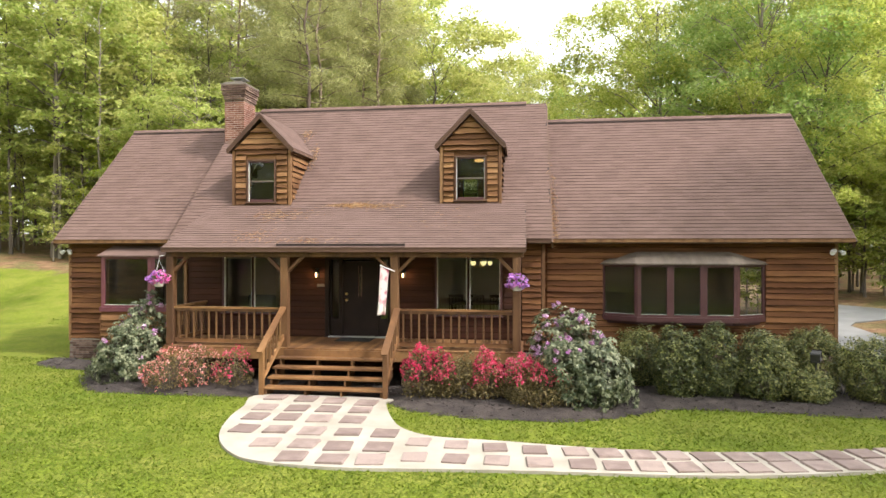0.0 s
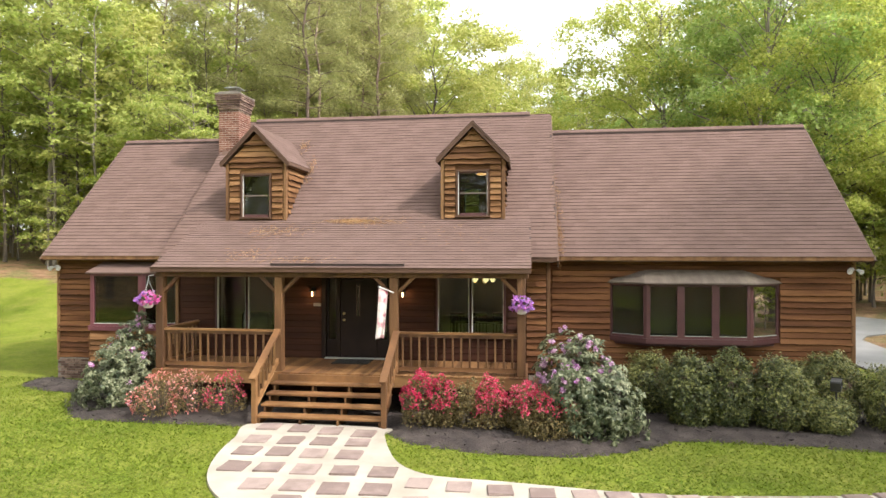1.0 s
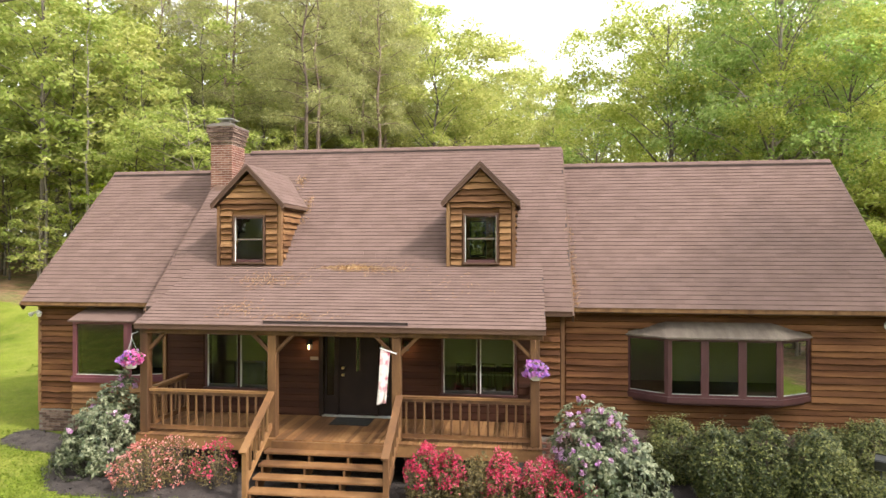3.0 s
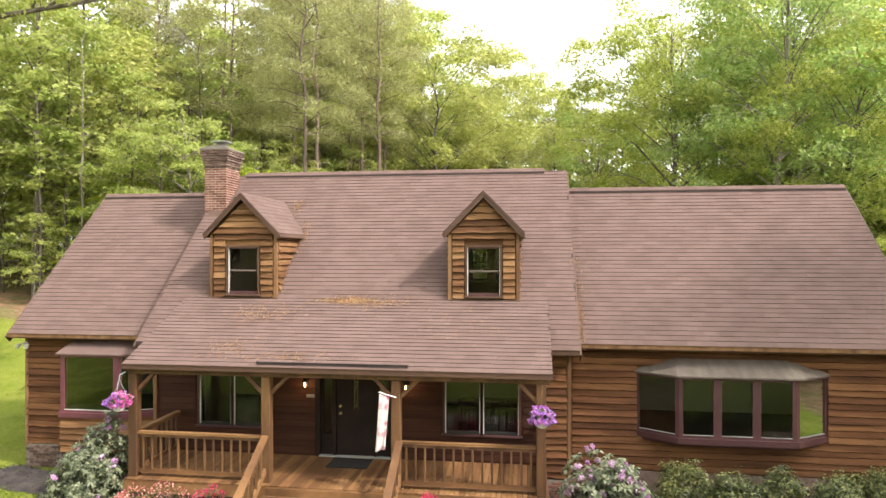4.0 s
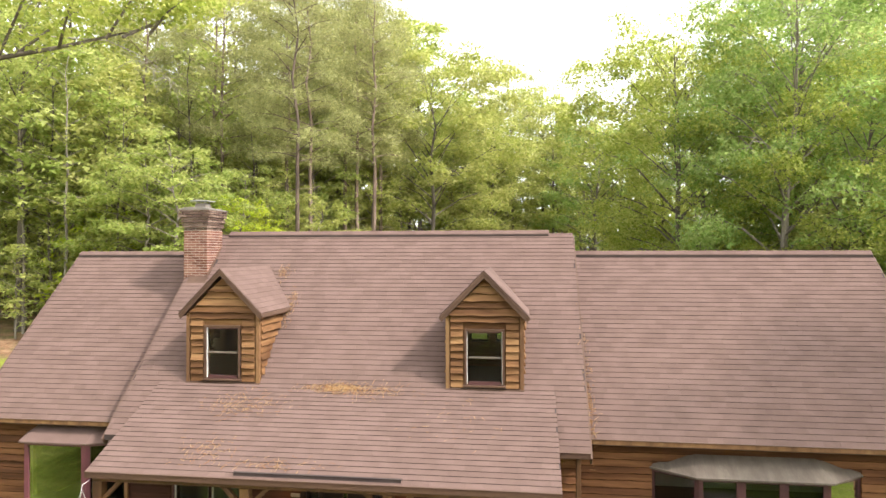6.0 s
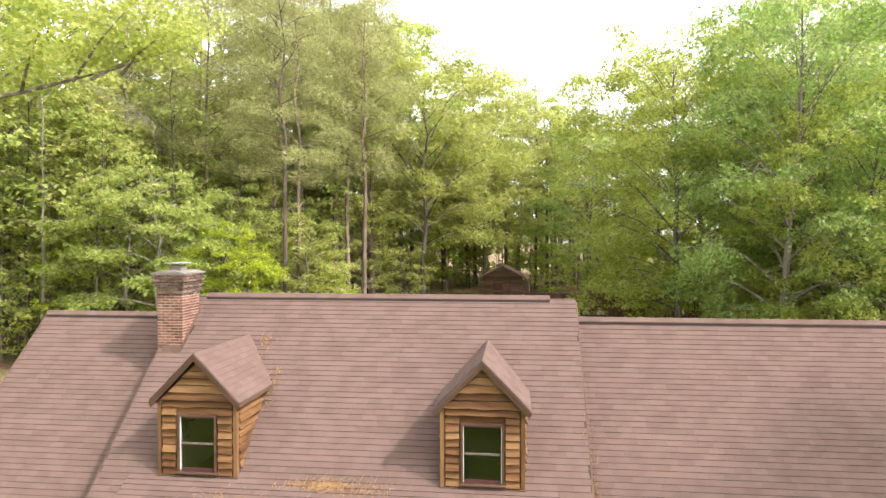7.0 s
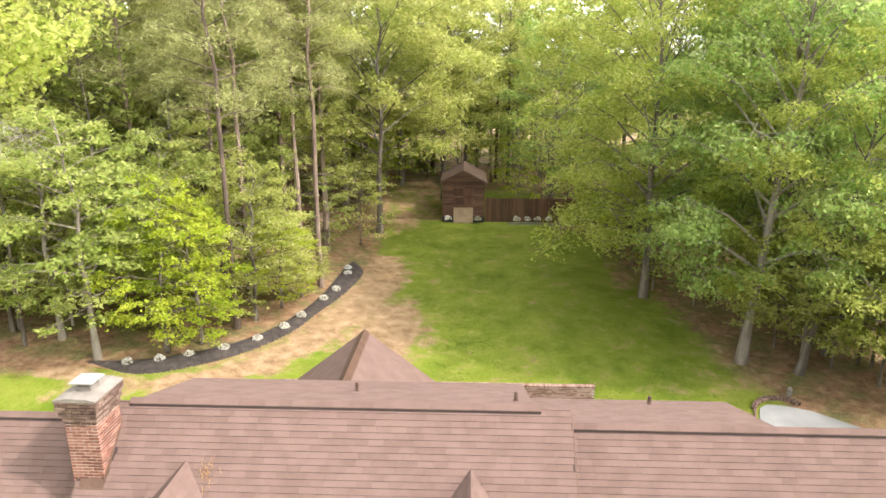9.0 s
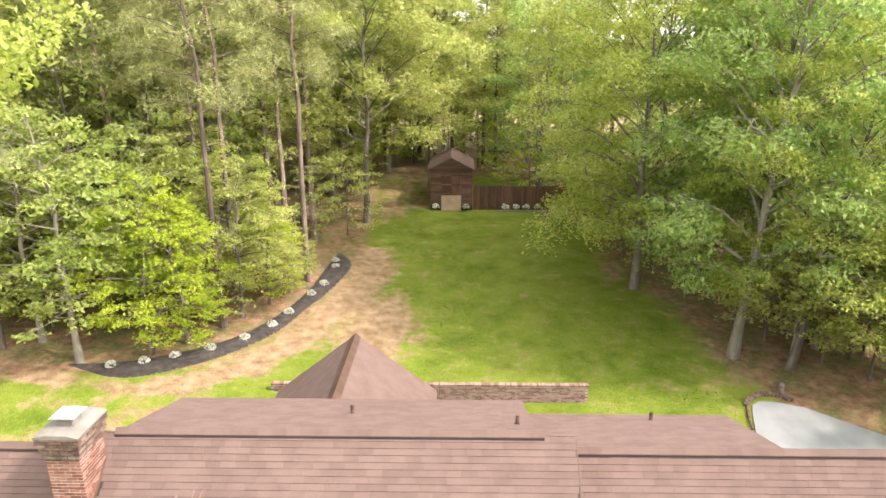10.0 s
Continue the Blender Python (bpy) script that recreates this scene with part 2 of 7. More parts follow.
# ---- building helpers ----


def world_of(o):
    up = world_of(o.parent) @ o.matrix_parent_inverse if o.parent else Matrix()
    return up @ o.matrix_basis


def under(ob, parent):
    ob.parent = parent
    ob.matrix_parent_inverse = world_of(parent).inverted()
    return ob


def to_mesh(name, geom, material=None):
    """A mesh out of a bmesh, or of (vertices, faces)."""
    me = bpy.data.meshes.new(name)
    if isinstance(geom, tuple):
        v, f = geom
        me.from_pydata(v if isinstance(v, list) else v.tolist(), [], f if isinstance(f, list) else f.tolist())
    else:
        geom.to_mesh(me)
        geom.free()
    if material:
        me.materials.append(material)
    return me


def thing(name, loc, label, category, group="", kind=""):
    ob = new(name)
    ob.empty_display_size = 0.2
    ob.matrix_basis = Matrix.Translation(loc)
    return tagged(ob, label, category, group, kind)


def part(name, geom, material, parent, label=""):
    """A mesh in world coordinates, as one part under a thing or a part."""
    ob = new(name, to_mesh(name, geom, material))
    return tagged(under(ob, parent), label)


def piece(name, me, parent, m):
    """A piece that shares its mesh with others, at the world pose m."""
    ob = new(name, me)
    under(ob, parent)
    ob.matrix_basis = m
    return ob


def solo(name, geom, material, label, category, kind="", group=""):
    return tagged(new(name, to_mesh(name, geom, material)), label, category, group, kind)


def box(bm, x0, x1, y0, y1, z0, z1, bevel=0.0):
    v = bmesh.ops.create_cube(bm, size=1.0, matrix=Matrix.Translation(((x0 + x1) / 2, (y0 + y1) / 2, (z0 + z1) / 2)) @ Matrix.Diagonal((x1 - x0, y1 - y0, z1 - z0, 1)))["verts"]
    if bevel:
        es = list({e for a in v for e in a.link_edges})
        bmesh.ops.bevel(bm, geom=es, offset=bevel, segments=1, affect="EDGES")
    return bm


def boxes(*specs, bevel=0.0):
    bm = bmesh.new()
    for s in specs:
        box(bm, *s, bevel=bevel)
    return bm


def beam(a, b, w, h, bevel=0.006, up=(0, 0, 1)):
    """A squared timber from a to b, w wide and h deep."""
    a, b = Vector(a), Vector(b)
    d = (b - a)
    q = d.normalized()
    s = q.cross(Vector(up))
    s = s.normalized() if s.length > 1e-4 else Vector((1, 0, 0))
    t = s.cross(q).normalized()
    bm = bmesh.new()
    v = bmesh.ops.create_cube(bm, size=1.0)["verts"]
    for p in v:
        p.co = (a + b) / 2 + q * p.co.x * d.length + s * p.co.y * w + t * p.co.z * h
    if bevel:
        bmesh.ops.bevel(bm, geom=list(bm.edges), offset=bevel, segments=1, affect="EDGES")
    return bm


def prism(outline, axis, lo, hi):
    """An outline of (a, b) pairs drawn out along an axis: 'x' takes (y, z), 'y' takes (x, z), 'z' takes (x, y)."""
    bm = bmesh.new()

    def put(a, b, c):
        return {"x": (c, a, b), "y": (a, c, b), "z": (a, b, c)}[axis]
    one = [bm.verts.new(put(a, b, lo)) for a, b in outline]
    two = [bm.verts.new(put(a, b, hi)) for a, b in outline]
    bm.faces.new(one)
    bm.faces.new(two[::-1])
    for i in range(len(outline)):
        j = (i + 1) % len(outline)
        bm.faces.new((one[i], two[i], two[j], one[j]))
    bmesh.ops.recalc_face_normals(bm, faces=bm.faces)
    return bm


def panel(x0, x1, z0, z1, y0, y1, holes=()):
    """An upright wall along x with openings (x0, x1, z0, z1) right through it."""
    xs = sorted({x0, x1, *[h[0] for h in holes], *[h[1] for h in holes]})
    zs = sorted({z0, z1, *[h[2] for h in holes], *[h[3] for h in holes]})
    bm = bmesh.new()
    for a, b in zip(xs, xs[1:]):
        for c, d in zip(zs, zs[1:]):
            if not any(h[0] < (a + b) / 2 < h[1] and h[2] < (c + d) / 2 < h[3] for h in holes):
                box(bm, a, b, y0, y1, c, d)
    bmesh.ops.remove_doubles(bm, verts=bm.verts, dist=0.0005)
    return bm


def tube(v, f, pts, radii, sides=7):
    """Adds a tapered round limb along pts to the lists v and f."""
    base = len(v)
    for i, p in enumerate(pts):
        p = Vector(p)
        d = (Vector(pts[min(i + 1, len(pts) - 1)]) - Vector(pts[max(i - 1, 0)])).normalized()
        s = d.orthogonal().normalized()
        t = d.cross(s)
        for k in range(sides):
            a = 2 * math.pi * k / sides
            v.append(tuple(p + (s * math.cos(a) + t * math.sin(a)) * radii[i]))
    for i in range(len(pts) - 1):
        for k in range(sides):
            a, b = base + i * sides + k, base + i * sides + (k + 1) % sides
            f.append((a, b, b + sides, a + sides))
    f.append(tuple(base + (len(pts) - 1) * sides + k for k in range(sides)))


def leaves(rng, centres, spread, count, size, width=0.5, lift=0.6, jitter=0.3, squash=0.5, plain=False):
    """count pointed leaves round each centre; spread is the clump's reach. Returns vertices and faces."""
    c = np.repeat(np.asarray(centres, float), count, axis=0)
    n = len(c)
    off = rng.normal(size=(n, 3))
    off /= np.linalg.norm(off, axis=1)[:, None]
    off *= (rng.random(n) ** 0.45)[:, None] * np.repeat(np.broadcast_to(spread, (len(centres),)), count)[:, None]
    off[:, 2] *= squash
    p = c + off
    up = rng.normal(size=(n, 3)) * (1 - lift) + np.array([0, 0, lift]) + off * 0.15
    up /= np.linalg.norm(up, axis=1)[:, None]
    a = np.cross(up, rng.normal(size=(n, 3)))
    a /= np.linalg.norm(a, axis=1)[:, None]
    b = np.cross(up, a)
    s = (size * (1 + jitter * rng.normal(size=n)).clip(0.4, 1.8))[:, None]
    if plain:
        v = np.stack([p - a * s * 0.5 - b * s * width * 0.55, p - a * s * 0.4 + b * s * width * 0.55, p + a * s * 0.6], 1).reshape(-1, 3)
        return v, np.arange(3 * n).reshape(-1, 3)
    v = np.stack([p - a * s * 0.5, p + b * s * width * 0.5 + up * s * 0.06, p + a * s * 0.5, p - b * s * width * 0.5 + up * s * 0.06], 1).reshape(-1, 3)
    return v, np.arange(4 * n).reshape(-1, 4)


def boards(parent, origin, along, out, rows, exposure=0.15, thick=0.04, material=None, name="board", seed=1, wave=0.006, step=0.16, cut=None):
    """Lapped boards with a waney lower edge, its strip dark as the lap's shadow. rows: (z, [(from, to), ...]) in metres
    along the wall from origin.
    """
    rng = np.random.default_rng(seed)
    origin, along, out = Vector(origin), Vector(along), Vector(out)
    for z, spans in rows:
        for a, b in spans:
            if b - a < 0.03:
                continue
            n = max(1, int((b - a) / step))
            w = np.cumsum(rng.normal(size=n + 1)) * wave * 0.3 + rng.normal(size=n + 1) * wave * 0.5
            w -= w.mean()
            w = w.clip(-2.2 * wave, 2.2 * wave)
            dz, lean = rng.normal() * 0.004, thick * (1 + 0.25 * rng.normal())
            v, f = [], []
            for i in range(n + 1):
                at = a + (b - a) * i / n
                p = origin + along * at + Vector((0, 0, z + dz))
                if cut:
                    hi, lo = cut(z + exposure + 0.03), cut(z)
                    in_top, in_low = along * (min(max(at, hi[0]), max(hi)) - at), along * (min(max(at, lo[0]), lo[1]) - at)
                top, low = Vector((0, 0, exposure + 0.03)), Vector((0, 0, float(w[i])))
                if cut:
                    top, low = top + in_top, low + in_low
                edge = low + Vector((0, 0, 0.007 + 0.005 * abs(rng.normal())))
                v += [tuple(p + top + out * 0.004), tuple(p + top + out * 0.012), tuple(p + edge + out * (lean + 0.012)), tuple(p + low + out * (lean + 0.006)), tuple(p + low + out * 0.002)]
                if i:
                    k = 5 * (i - 1)
                    f += [(k + 1, k + 2, k + 7, k + 6), (k, k + 1, k + 6, k + 5), (k + 2, k + 3, k + 8, k + 7), (k + 3, k + 4, k + 9, k + 8)]
            e = 5 * n
            f += [(0, 1, 2, 3, 4), (e + 4, e + 3, e + 2, e + 1, e)]
            ob = part(name, (v, f), material, parent)
            ob.data.materials.append(LAP_SHADOW)
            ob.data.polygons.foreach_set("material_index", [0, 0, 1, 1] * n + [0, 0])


def span_rows(z0, z1, x0, x1, holes=(), exposure=0.15, limit=None):
    rows, z = [], z0
    while z < z1 - 0.04:
        a, b = (x0, x1) if limit is None else limit(z + exposure * 0.6)
        cuts, spans = sorted((h[0], h[1]) for h in holes if h[2] - 0.06 < z + exposure / 2 < h[3] + 0.06), []
        for c, d in cuts:
            if c > a:
                spans.append((a, min(c, b)))
            a = max(a, d)
        if a < b:
            spans.append((a, b))
        rows.append((z, spans))
        z += exposure
    return rows


def shingles(parent, eave, ridge, x0, x1, skip=None, exposure=0.136, keep=None, seed=3, tab=0.31, label=""):
    """Courses of shingle tabs from the eave (y, z) to the ridge (y, z). keep((x, s)) picks the tabs that are pieces of their own."""
    rng = np.random.default_rng(seed)
    ey, ez = eave
    dy, dz = ridge[0] - ey, ridge[1] - ez
    run = math.hypot(dy, dz)
    u = Vector((0, dy / run, dz / run))
    nrm = Vector((0, -dz / run, dy / run)) * (1 if dy > 0 else -1)
    v, f, n, singles, cache = [], [], int(run / exposure), 0, {}
    thick = 0.013
    for i in range(n + 1):
        s0, s1 = i * exposure, min((i + 1) * exposure - 0.006, run)
        x = x0 - rng.random() * tab
        while x < x1:
            a, b = max(x + 0.001, x0), min(x + tab - 0.001, x1)
            x += tab
            if b - a < 0.04 or (skip and skip((a + b) / 2, ey + dy * (s0 + 0.07) / run)):
                continue
            drop = 0.001 * rng.normal()
            h = thick * (0.92 + 0.2 * rng.random())
            o = Vector(((a + b) / 2, ey, ez)) + u * (s0 + drop)
            w, L = (b - a) / 2, s1 - s0
            loc = [(-w, 0, 0.0), (w, 0, 0.0), (w, 0, h), (-w, 0, h), (w, L, 0.005), (-w, L, 0.005)]
            faces = [(0, 1, 2, 3), (3, 2, 4, 5), (1, 4, 2), (0, 3, 5)]
            if keep and keep((a + b) / 2, s0) and singles < 300 and abs(2 * w - tab) < 0.02:
                key = (round(L, 3), int(h * 2000))
                if key not in cache:
                    cache[key] = to_mesh("shingle", (loc, faces), SHINGLE)
                    cache[key].materials.append(SHINGLE_EDGE)
                    cache[key].polygons[0].material_index = 1
                piece("shingle", cache[key], parent, Matrix.Translation(o) @ Matrix((Vector((1, 0, 0)), u, nrm)).transposed().to_4x4())
                singles += 1
            else:
                k = len(v)
                v += [tuple(o + Vector((1, 0, 0)) * p[0] + u * p[1] + nrm * p[2]) for p in loc]
                f += [tuple(k + j for j in q) for q in faces]
    if v:
        field = tagged(part("shingle_field", (v, f), SHINGLE_FIELD, parent), kind="stuff")
        field.data.materials.append(SHINGLE_EDGE)
        field.data.polygons.foreach_set("material_index", [1, 0, 0, 0] * (len(f) // 4))

# ---- ground ----


def lift_of(x, y):
    """Height of the ground: level round the front, rising gently behind the house and to its left."""
    back = max(0.0, y - 22.0)
    side = min(1.0, max(0.0, (y - 24.0) / 8.0)) * max(0.0, -x - 3.0) * 0.07
    return 0.05 * min(back, 70.0) + min(side, 2.2)


def bed_curve(t):
    """The back bed's inner edge, t from 0 (far left) to 1 (far end): x, y."""
    pts = [(-19.2, 34.4), (-16.8, 33.7), (-14.7, 34.6), (-12.8, 36.3), (-11.2, 38.7), (-10.2, 41.7), (-9.2, 45.5), (-8.7, 49.1), (-9.7, 51.2)]
    return spline(pts, t)


def bed_back(t):
    """The back bed's edge towards the wood, over the same t."""
    return spline([(-19.2, 34.5), (-16.8, 35.1), (-14.9, 36.2), (-13.2, 37.7), (-12.2, 39.1), (-11.3, 41.4), (-10.5, 44.6), (-10.2, 48.5), (-9.8, 51.3)], t)


def spline(pts, t):
    k = t * (len(pts) - 1)
    i = min(int(k), len(pts) - 2)
    u = k - i
    p = [Vector(pts[max(0, min(len(pts) - 1, j))]) for j in (i - 1, i, i + 1, i + 2)]
    q = 0.5 * (2 * p[1] + (p[2] - p[0]) * u + (2 * p[0] - 5 * p[1] + 4 * p[2] - p[3]) * u * u + (3 * p[1] - p[0] - 3 * p[2] + p[3]) * u ** 3)
    return tuple(q)


BED_LINE = [bed_curve(i / 40) for i in range(41)]


def wood_edge_left(y):
    """x of the wood's edge on the left of the back lawn."""
    if y > 51:
        return -9.5 - 0.05 * (y - 51) - 0.08 * max(0.0, y - 64)
    if y < 34:
        return -21.0 - 1.6 * (34 - y)
    best = min(BED_LINE[8:], key=lambda p: abs(p[1] - y))
    return best[0] - 1.1


def lawn_of(x, y):
    """1 on grass, 0 on the floor of the wood; between them at the edges."""
    left = (x - wood_edge_left(y)) / 2.5
    if y < 34:
        left = max(left, min((33.0 - y) / 3.0, (x + 46) / 5.0))
    right_edge = 14.6 - 0.15 * (y - 30) if y > 30 else 12.6 + 1.5 * max(0, 19 - y)
    right = (right_edge - x) / 3.6
    far = ((78.5 if x < 5.5 else 63.5) - y) / 3.0
    front = (y + 6) / 4.0
    return max(0.0, min(1.0, left, right, far, front))


def worn_of(x, y):
    """Bare, worn soil along the back bed and on the right of the yard."""
    w = 0.0
    if 33 < y < 53:
        d = min(math.hypot(x - p[0], y - p[1]) for p in BED_LINE)
        if x > wood_edge_left(y):
            w = max(w, 1.25 - abs(d - 1.4) / (1.1 + 0.075 * (y - 30)))
    w = max(w, 1.25 - math.hypot((x + 6.0) / 3.4, (y - 40.5) / 6.5))
    w = max(w, 0.72 - math.hypot((x - 11.8) / 5.0, (y - 37.5) / 9.0), 0.8 - math.hypot((x + 14.0) / 13.0, (y - 29.5) / 8.0))
    w = max(w, 0.85 - math.hypot((x - 9.0) / 2.2, (y - 50.0) / 8.0))
    w = max(w, 1.0 - math.hypot((x + 7.5) / 3.0, (y - 64.0) / 9.0), 0.62 if x < -3.5 and y > 64 else 0.0, 0.3 if y > 66 else 0.0)
    if 33 < y < 62:
        w = max(w, 0.28)
    return max(0.0, min(1.0, w))


def ground_sheet():
    def lines(lo, hi, step, far):
        a = list(np.arange(lo, hi + 1e-6, step))
        out = [far * (k / 6) ** 2 for k in range(1, 7)]
        return [lo - d for d in out[::-1]] + a + [hi + d for d in out]
    xs, ys = lines(-48, 48, 0.6, 900), lines(-30, 90, 0.6, 900)
    v = [(x, y, lift_of(x, y) + 0.035 * noise.noise((x * 0.3, y * 0.3, 0)) * (1 if y > 24 or abs(x + 3) > 13 else 0.3) - 0.012) for y in ys for x in xs]
    nx = len(xs)
    f = [(j * nx + i, j * nx + i + 1, (j + 1) * nx + i + 1, (j + 1) * nx + i) for j in range(len(ys) - 1) for i in range(nx - 1)]
    me = to_mesh("ground", (v, f))
    for nm, fn in (("lawn", lawn_of), ("worn", worn_of)):
        at = me.attributes.new(nm, "FLOAT", "POINT")
        at.data.foreach_set("value", [fn(p[0], p[1]) if abs(p[0]) < 60 and -40 < p[1] < 100 else 0.0 for p in v])
    me.shade_smooth()
    return me


def ground_material():
    m = bpy.data.materials.new("lawn_and_leaf_litter")
    m.use_nodes = True
    n, l = m.node_tree.nodes, m.node_tree.links
    b = n["Principled BSDF"]
    b.inputs["Roughness"].default_value = 0.95
    b.inputs["Specular IOR Level"].default_value = 0.15
    geo = n.new("ShaderNodeNewGeometry")

    def noisy(scale, detail=5.0, rough=0.6):
        t = n.new("ShaderNodeTexNoise")
        t.inputs["Scale"].default_value, t.inputs["Detail"].default_value, t.inputs["Roughness"].default_value = scale, detail, rough
        l.new(geo.outputs["Position"], t.inputs["Vector"])
        return t.outputs[0]

    def ramp(src, *stops):
        r = n.new("ShaderNodeValToRGB")
        e = r.color_ramp.elements
        while len(e) < len(stops):
            e.new(0.5)
        for i, (p, c) in enumerate(stops):
            e[i].position, e[i].color = p, (*c, 1)
        l.new(src, r.inputs[0])
        return r.outputs[0]

    def math_node(op, a, c):
        t = n.new("ShaderNodeMath")
        t.operation = op
        for i, s in enumerate((a, c)):
            if isinstance(s, (int, float)):
                t.inputs[i].default_value = s
            else:
                l.new(s, t.inputs[i])
        return t.outputs[0]

    def blend(fac, a, c, kind="MIX"):
        t = n.new("ShaderNodeMix")
        t.data_type, t.blend_type = "RGBA", kind
        for s, v in ((t.inputs[0], fac), (t.inputs[6], a), (t.inputs[7], c)):
            if isinstance(v, float):
                s.default_value = v
            else:
                l.new(v, s)
        return t.outputs[2]

    def attr(name):
        t = n.new("ShaderNodeAttribute")
        t.attribute_name = name
        return t.outputs["Fac"]
    grass = ramp(noisy(0.45), (0.33, (0.078, 0.112, 0.009)), (0.5, (0.116, 0.147, 0.014)), (0.68, (0.164, 0.181, 0.028)))
    straw = ramp(noisy(3.0), (0.35, (0.115, 0.14, 0.018)), (0.6, (0.185, 0.182, 0.038)))
    grass = blend(ramp(noisy(1.1), (0.42, (0, 0, 0)), (0.68, (0.7, 0.7, 0.7))), grass, straw)
    soil = ramp(noisy(1.6), (0.3, (0.145, 0.086, 0.05)), (0.5, (0.235, 0.145, 0.088)), (0.7, (0.31, 0.21, 0.138)))
    litter = ramp(noisy(2.2), (0.3, (0.11, 0.06, 0.034)), (0.5, (0.2, 0.116, 0.066)), (0.72, (0.28, 0.186, 0.112)))
    moss = ramp(noisy(4.0), (0.35, (0.07, 0.075, 0.025)), (0.65, (0.15, 0.14, 0.05)))
    litter = blend(ramp(noisy(0.8), (0.42, (0, 0, 0)), (0.62, (0.85, 0.85, 0.85))), litter, moss)
    ragged = math_node("MULTIPLY", math_node("SUBTRACT", noisy(0.9, 6.0), 0.5), 1.3)
    on_lawn = ramp(math_node("ADD", attr("lawn"), ragged), (0.38, (0, 0, 0)), (0.62, (1, 1, 1)))
    bare = ramp(math_node("ADD", attr("worn"), math_node("MULTIPLY", ragged, 1.3)), (0.4, (0, 0, 0)), (0.75, (0.9, 0.9, 0.9)))
    col = blend(bare, grass, soil)
    col = blend(on_lawn, litter, col)
    fine = noisy(28.0, 3.0)
    col = blend(1.0, col, ramp(fine, (0.28, (0.45, 0.45, 0.45)), (0.72, (1.5, 1.5, 1.5))), "MULTIPLY")
    l.new(col, b.inputs["Base Color"])
    bp = n.new("ShaderNodeBump")
    bp.inputs["Strength"].default_value, bp.inputs["Distance"].default_value = 0.7, 0.05
    l.new(noisy(14.0, 4.0), bp.inputs["Height"])
    l.new(bp.outputs[0], b.inputs["Normal"])
    return m


ground_me = ground_sheet()
ground_me.materials.append(ground_material())
ground = tagged(new("ground", ground_me), "mown green lawn with worn soil and leaf litter under trees", "lawn", kind="structure")

# ---- house: shell ----
DECK_Z, MAIN_Y, WING_Y = 0.87, 16.0, 16.9
MAIN_X0, MAIN_X1, LEFT_X, RIGHT_X, BACK_Y = -9.1, 0.45, -13.2, 7.67, 23.6
house = thing("house", (-3.0, 20.0, 0.0), "long one-and-a-half-storey brown cedar house with shingled roof and dormers", "house")

door_hole = (-5.1, -3.49, DECK_Z + 0.03, 2.93)
win_l, win_r = (-8.0, -6.39, 1.5, 2.95), (-2.26, -0.65, 1.5, 2.95)
wall_main = part("front_wall", panel(MAIN_X0, MAIN_X1, 0.0, 3.75, MAIN_Y, MAIN_Y + 0.2, [door_hole, win_l, win_r]), CEDAR_SHADE, house)
bow_r_hole, bow_l_hole = (2.05, 5.9, 1.45, 2.72), (-12.0, -9.45, 1.5, 2.92)
wall_right = part("front_wall", panel(MAIN_X1 - 0.15, RIGHT_X, 0.0, 3.6, WING_Y, WING_Y + 0.2, [bow_r_hole]), CEDAR, house)
wall_left = part("front_wall", panel(LEFT_X, MAIN_X0 + 0.15, 0.0, 3.6, WING_Y, WING_Y + 0.2, [bow_l_hole]), CEDAR, house)


def gable(x0, x1, front, back, eave, ridge_y, ridge_z):
    return prism([(front, 0), (back, 0), (back, eave), (ridge_y, ridge_z), (front, eave)], "x", x0, x1)


part("side_wall", gable(RIGHT_X - 0.2, RIGHT_X, WING_Y + 0.2, BACK_Y, 3.5, 20.25, 6.95), CEDAR, house)
part("side_wall", gable(LEFT_X, LEFT_X + 0.2, WING_Y + 0.2, BACK_Y, 3.5, 20.25, 6.95), CEDAR, house)
part("side_wall", gable(MAIN_X0, MAIN_X0 + 0.2, MAIN_Y + 0.2, 24.2, 3.5, 20.03, 7.5), CEDAR, house)
part("side_wall", gable(MAIN_X1 - 0.2, MAIN_X1, MAIN_Y + 0.2, 24.2, 3.5, 20.03, 7.5), CEDAR, house)
rear_win = [(-2.27, -1.67, 4.52, 5.75), (-1.5, -0.9, 4.52, 5.75)]
part("back_wall", panel(MAIN_X0 + 0.2, MAIN_X1 - 0.2, 0.0, 3.5, 24.0, 24.2), CEDAR, house)
part("back_wall", panel(MAIN_X1, RIGHT_X - 0.2, 0.0, 3.5, BACK_Y - 0.2, BACK_Y), CEDAR, house)
part("back_wall", panel(LEFT_X + 0.2, MAIN_X0, 0.0, 3.5, BACK_Y - 0.2, BACK_Y), CEDAR, house)
part("shed_dormer_wall", panel(-8.5, -0.2, 3.5, 6.75, 22.45, 22.6, rear_win), CEDAR, house)
part("shed_dormer_wall", panel(-0.05, 4.95, 3.5, 6.2, 22.75, 22.9), CEDAR, house)

for x0, x1, ry, rz, by, bz in ((-8.5, -8.4, 20.0, 7.6, 22.45, 6.8), (-0.3, -0.2, 20.0, 7.6, 22.45, 6.8), (4.85, 4.95, 20.25, 7.05, 22.75, 6.25)):
    part("shed_dormer_cheek", prism([(ry + 0.1, rz - 0.05), (by, bz), (by, rz - (by - ry) - 0.2)], "x", x0, x1), CEDAR, house)

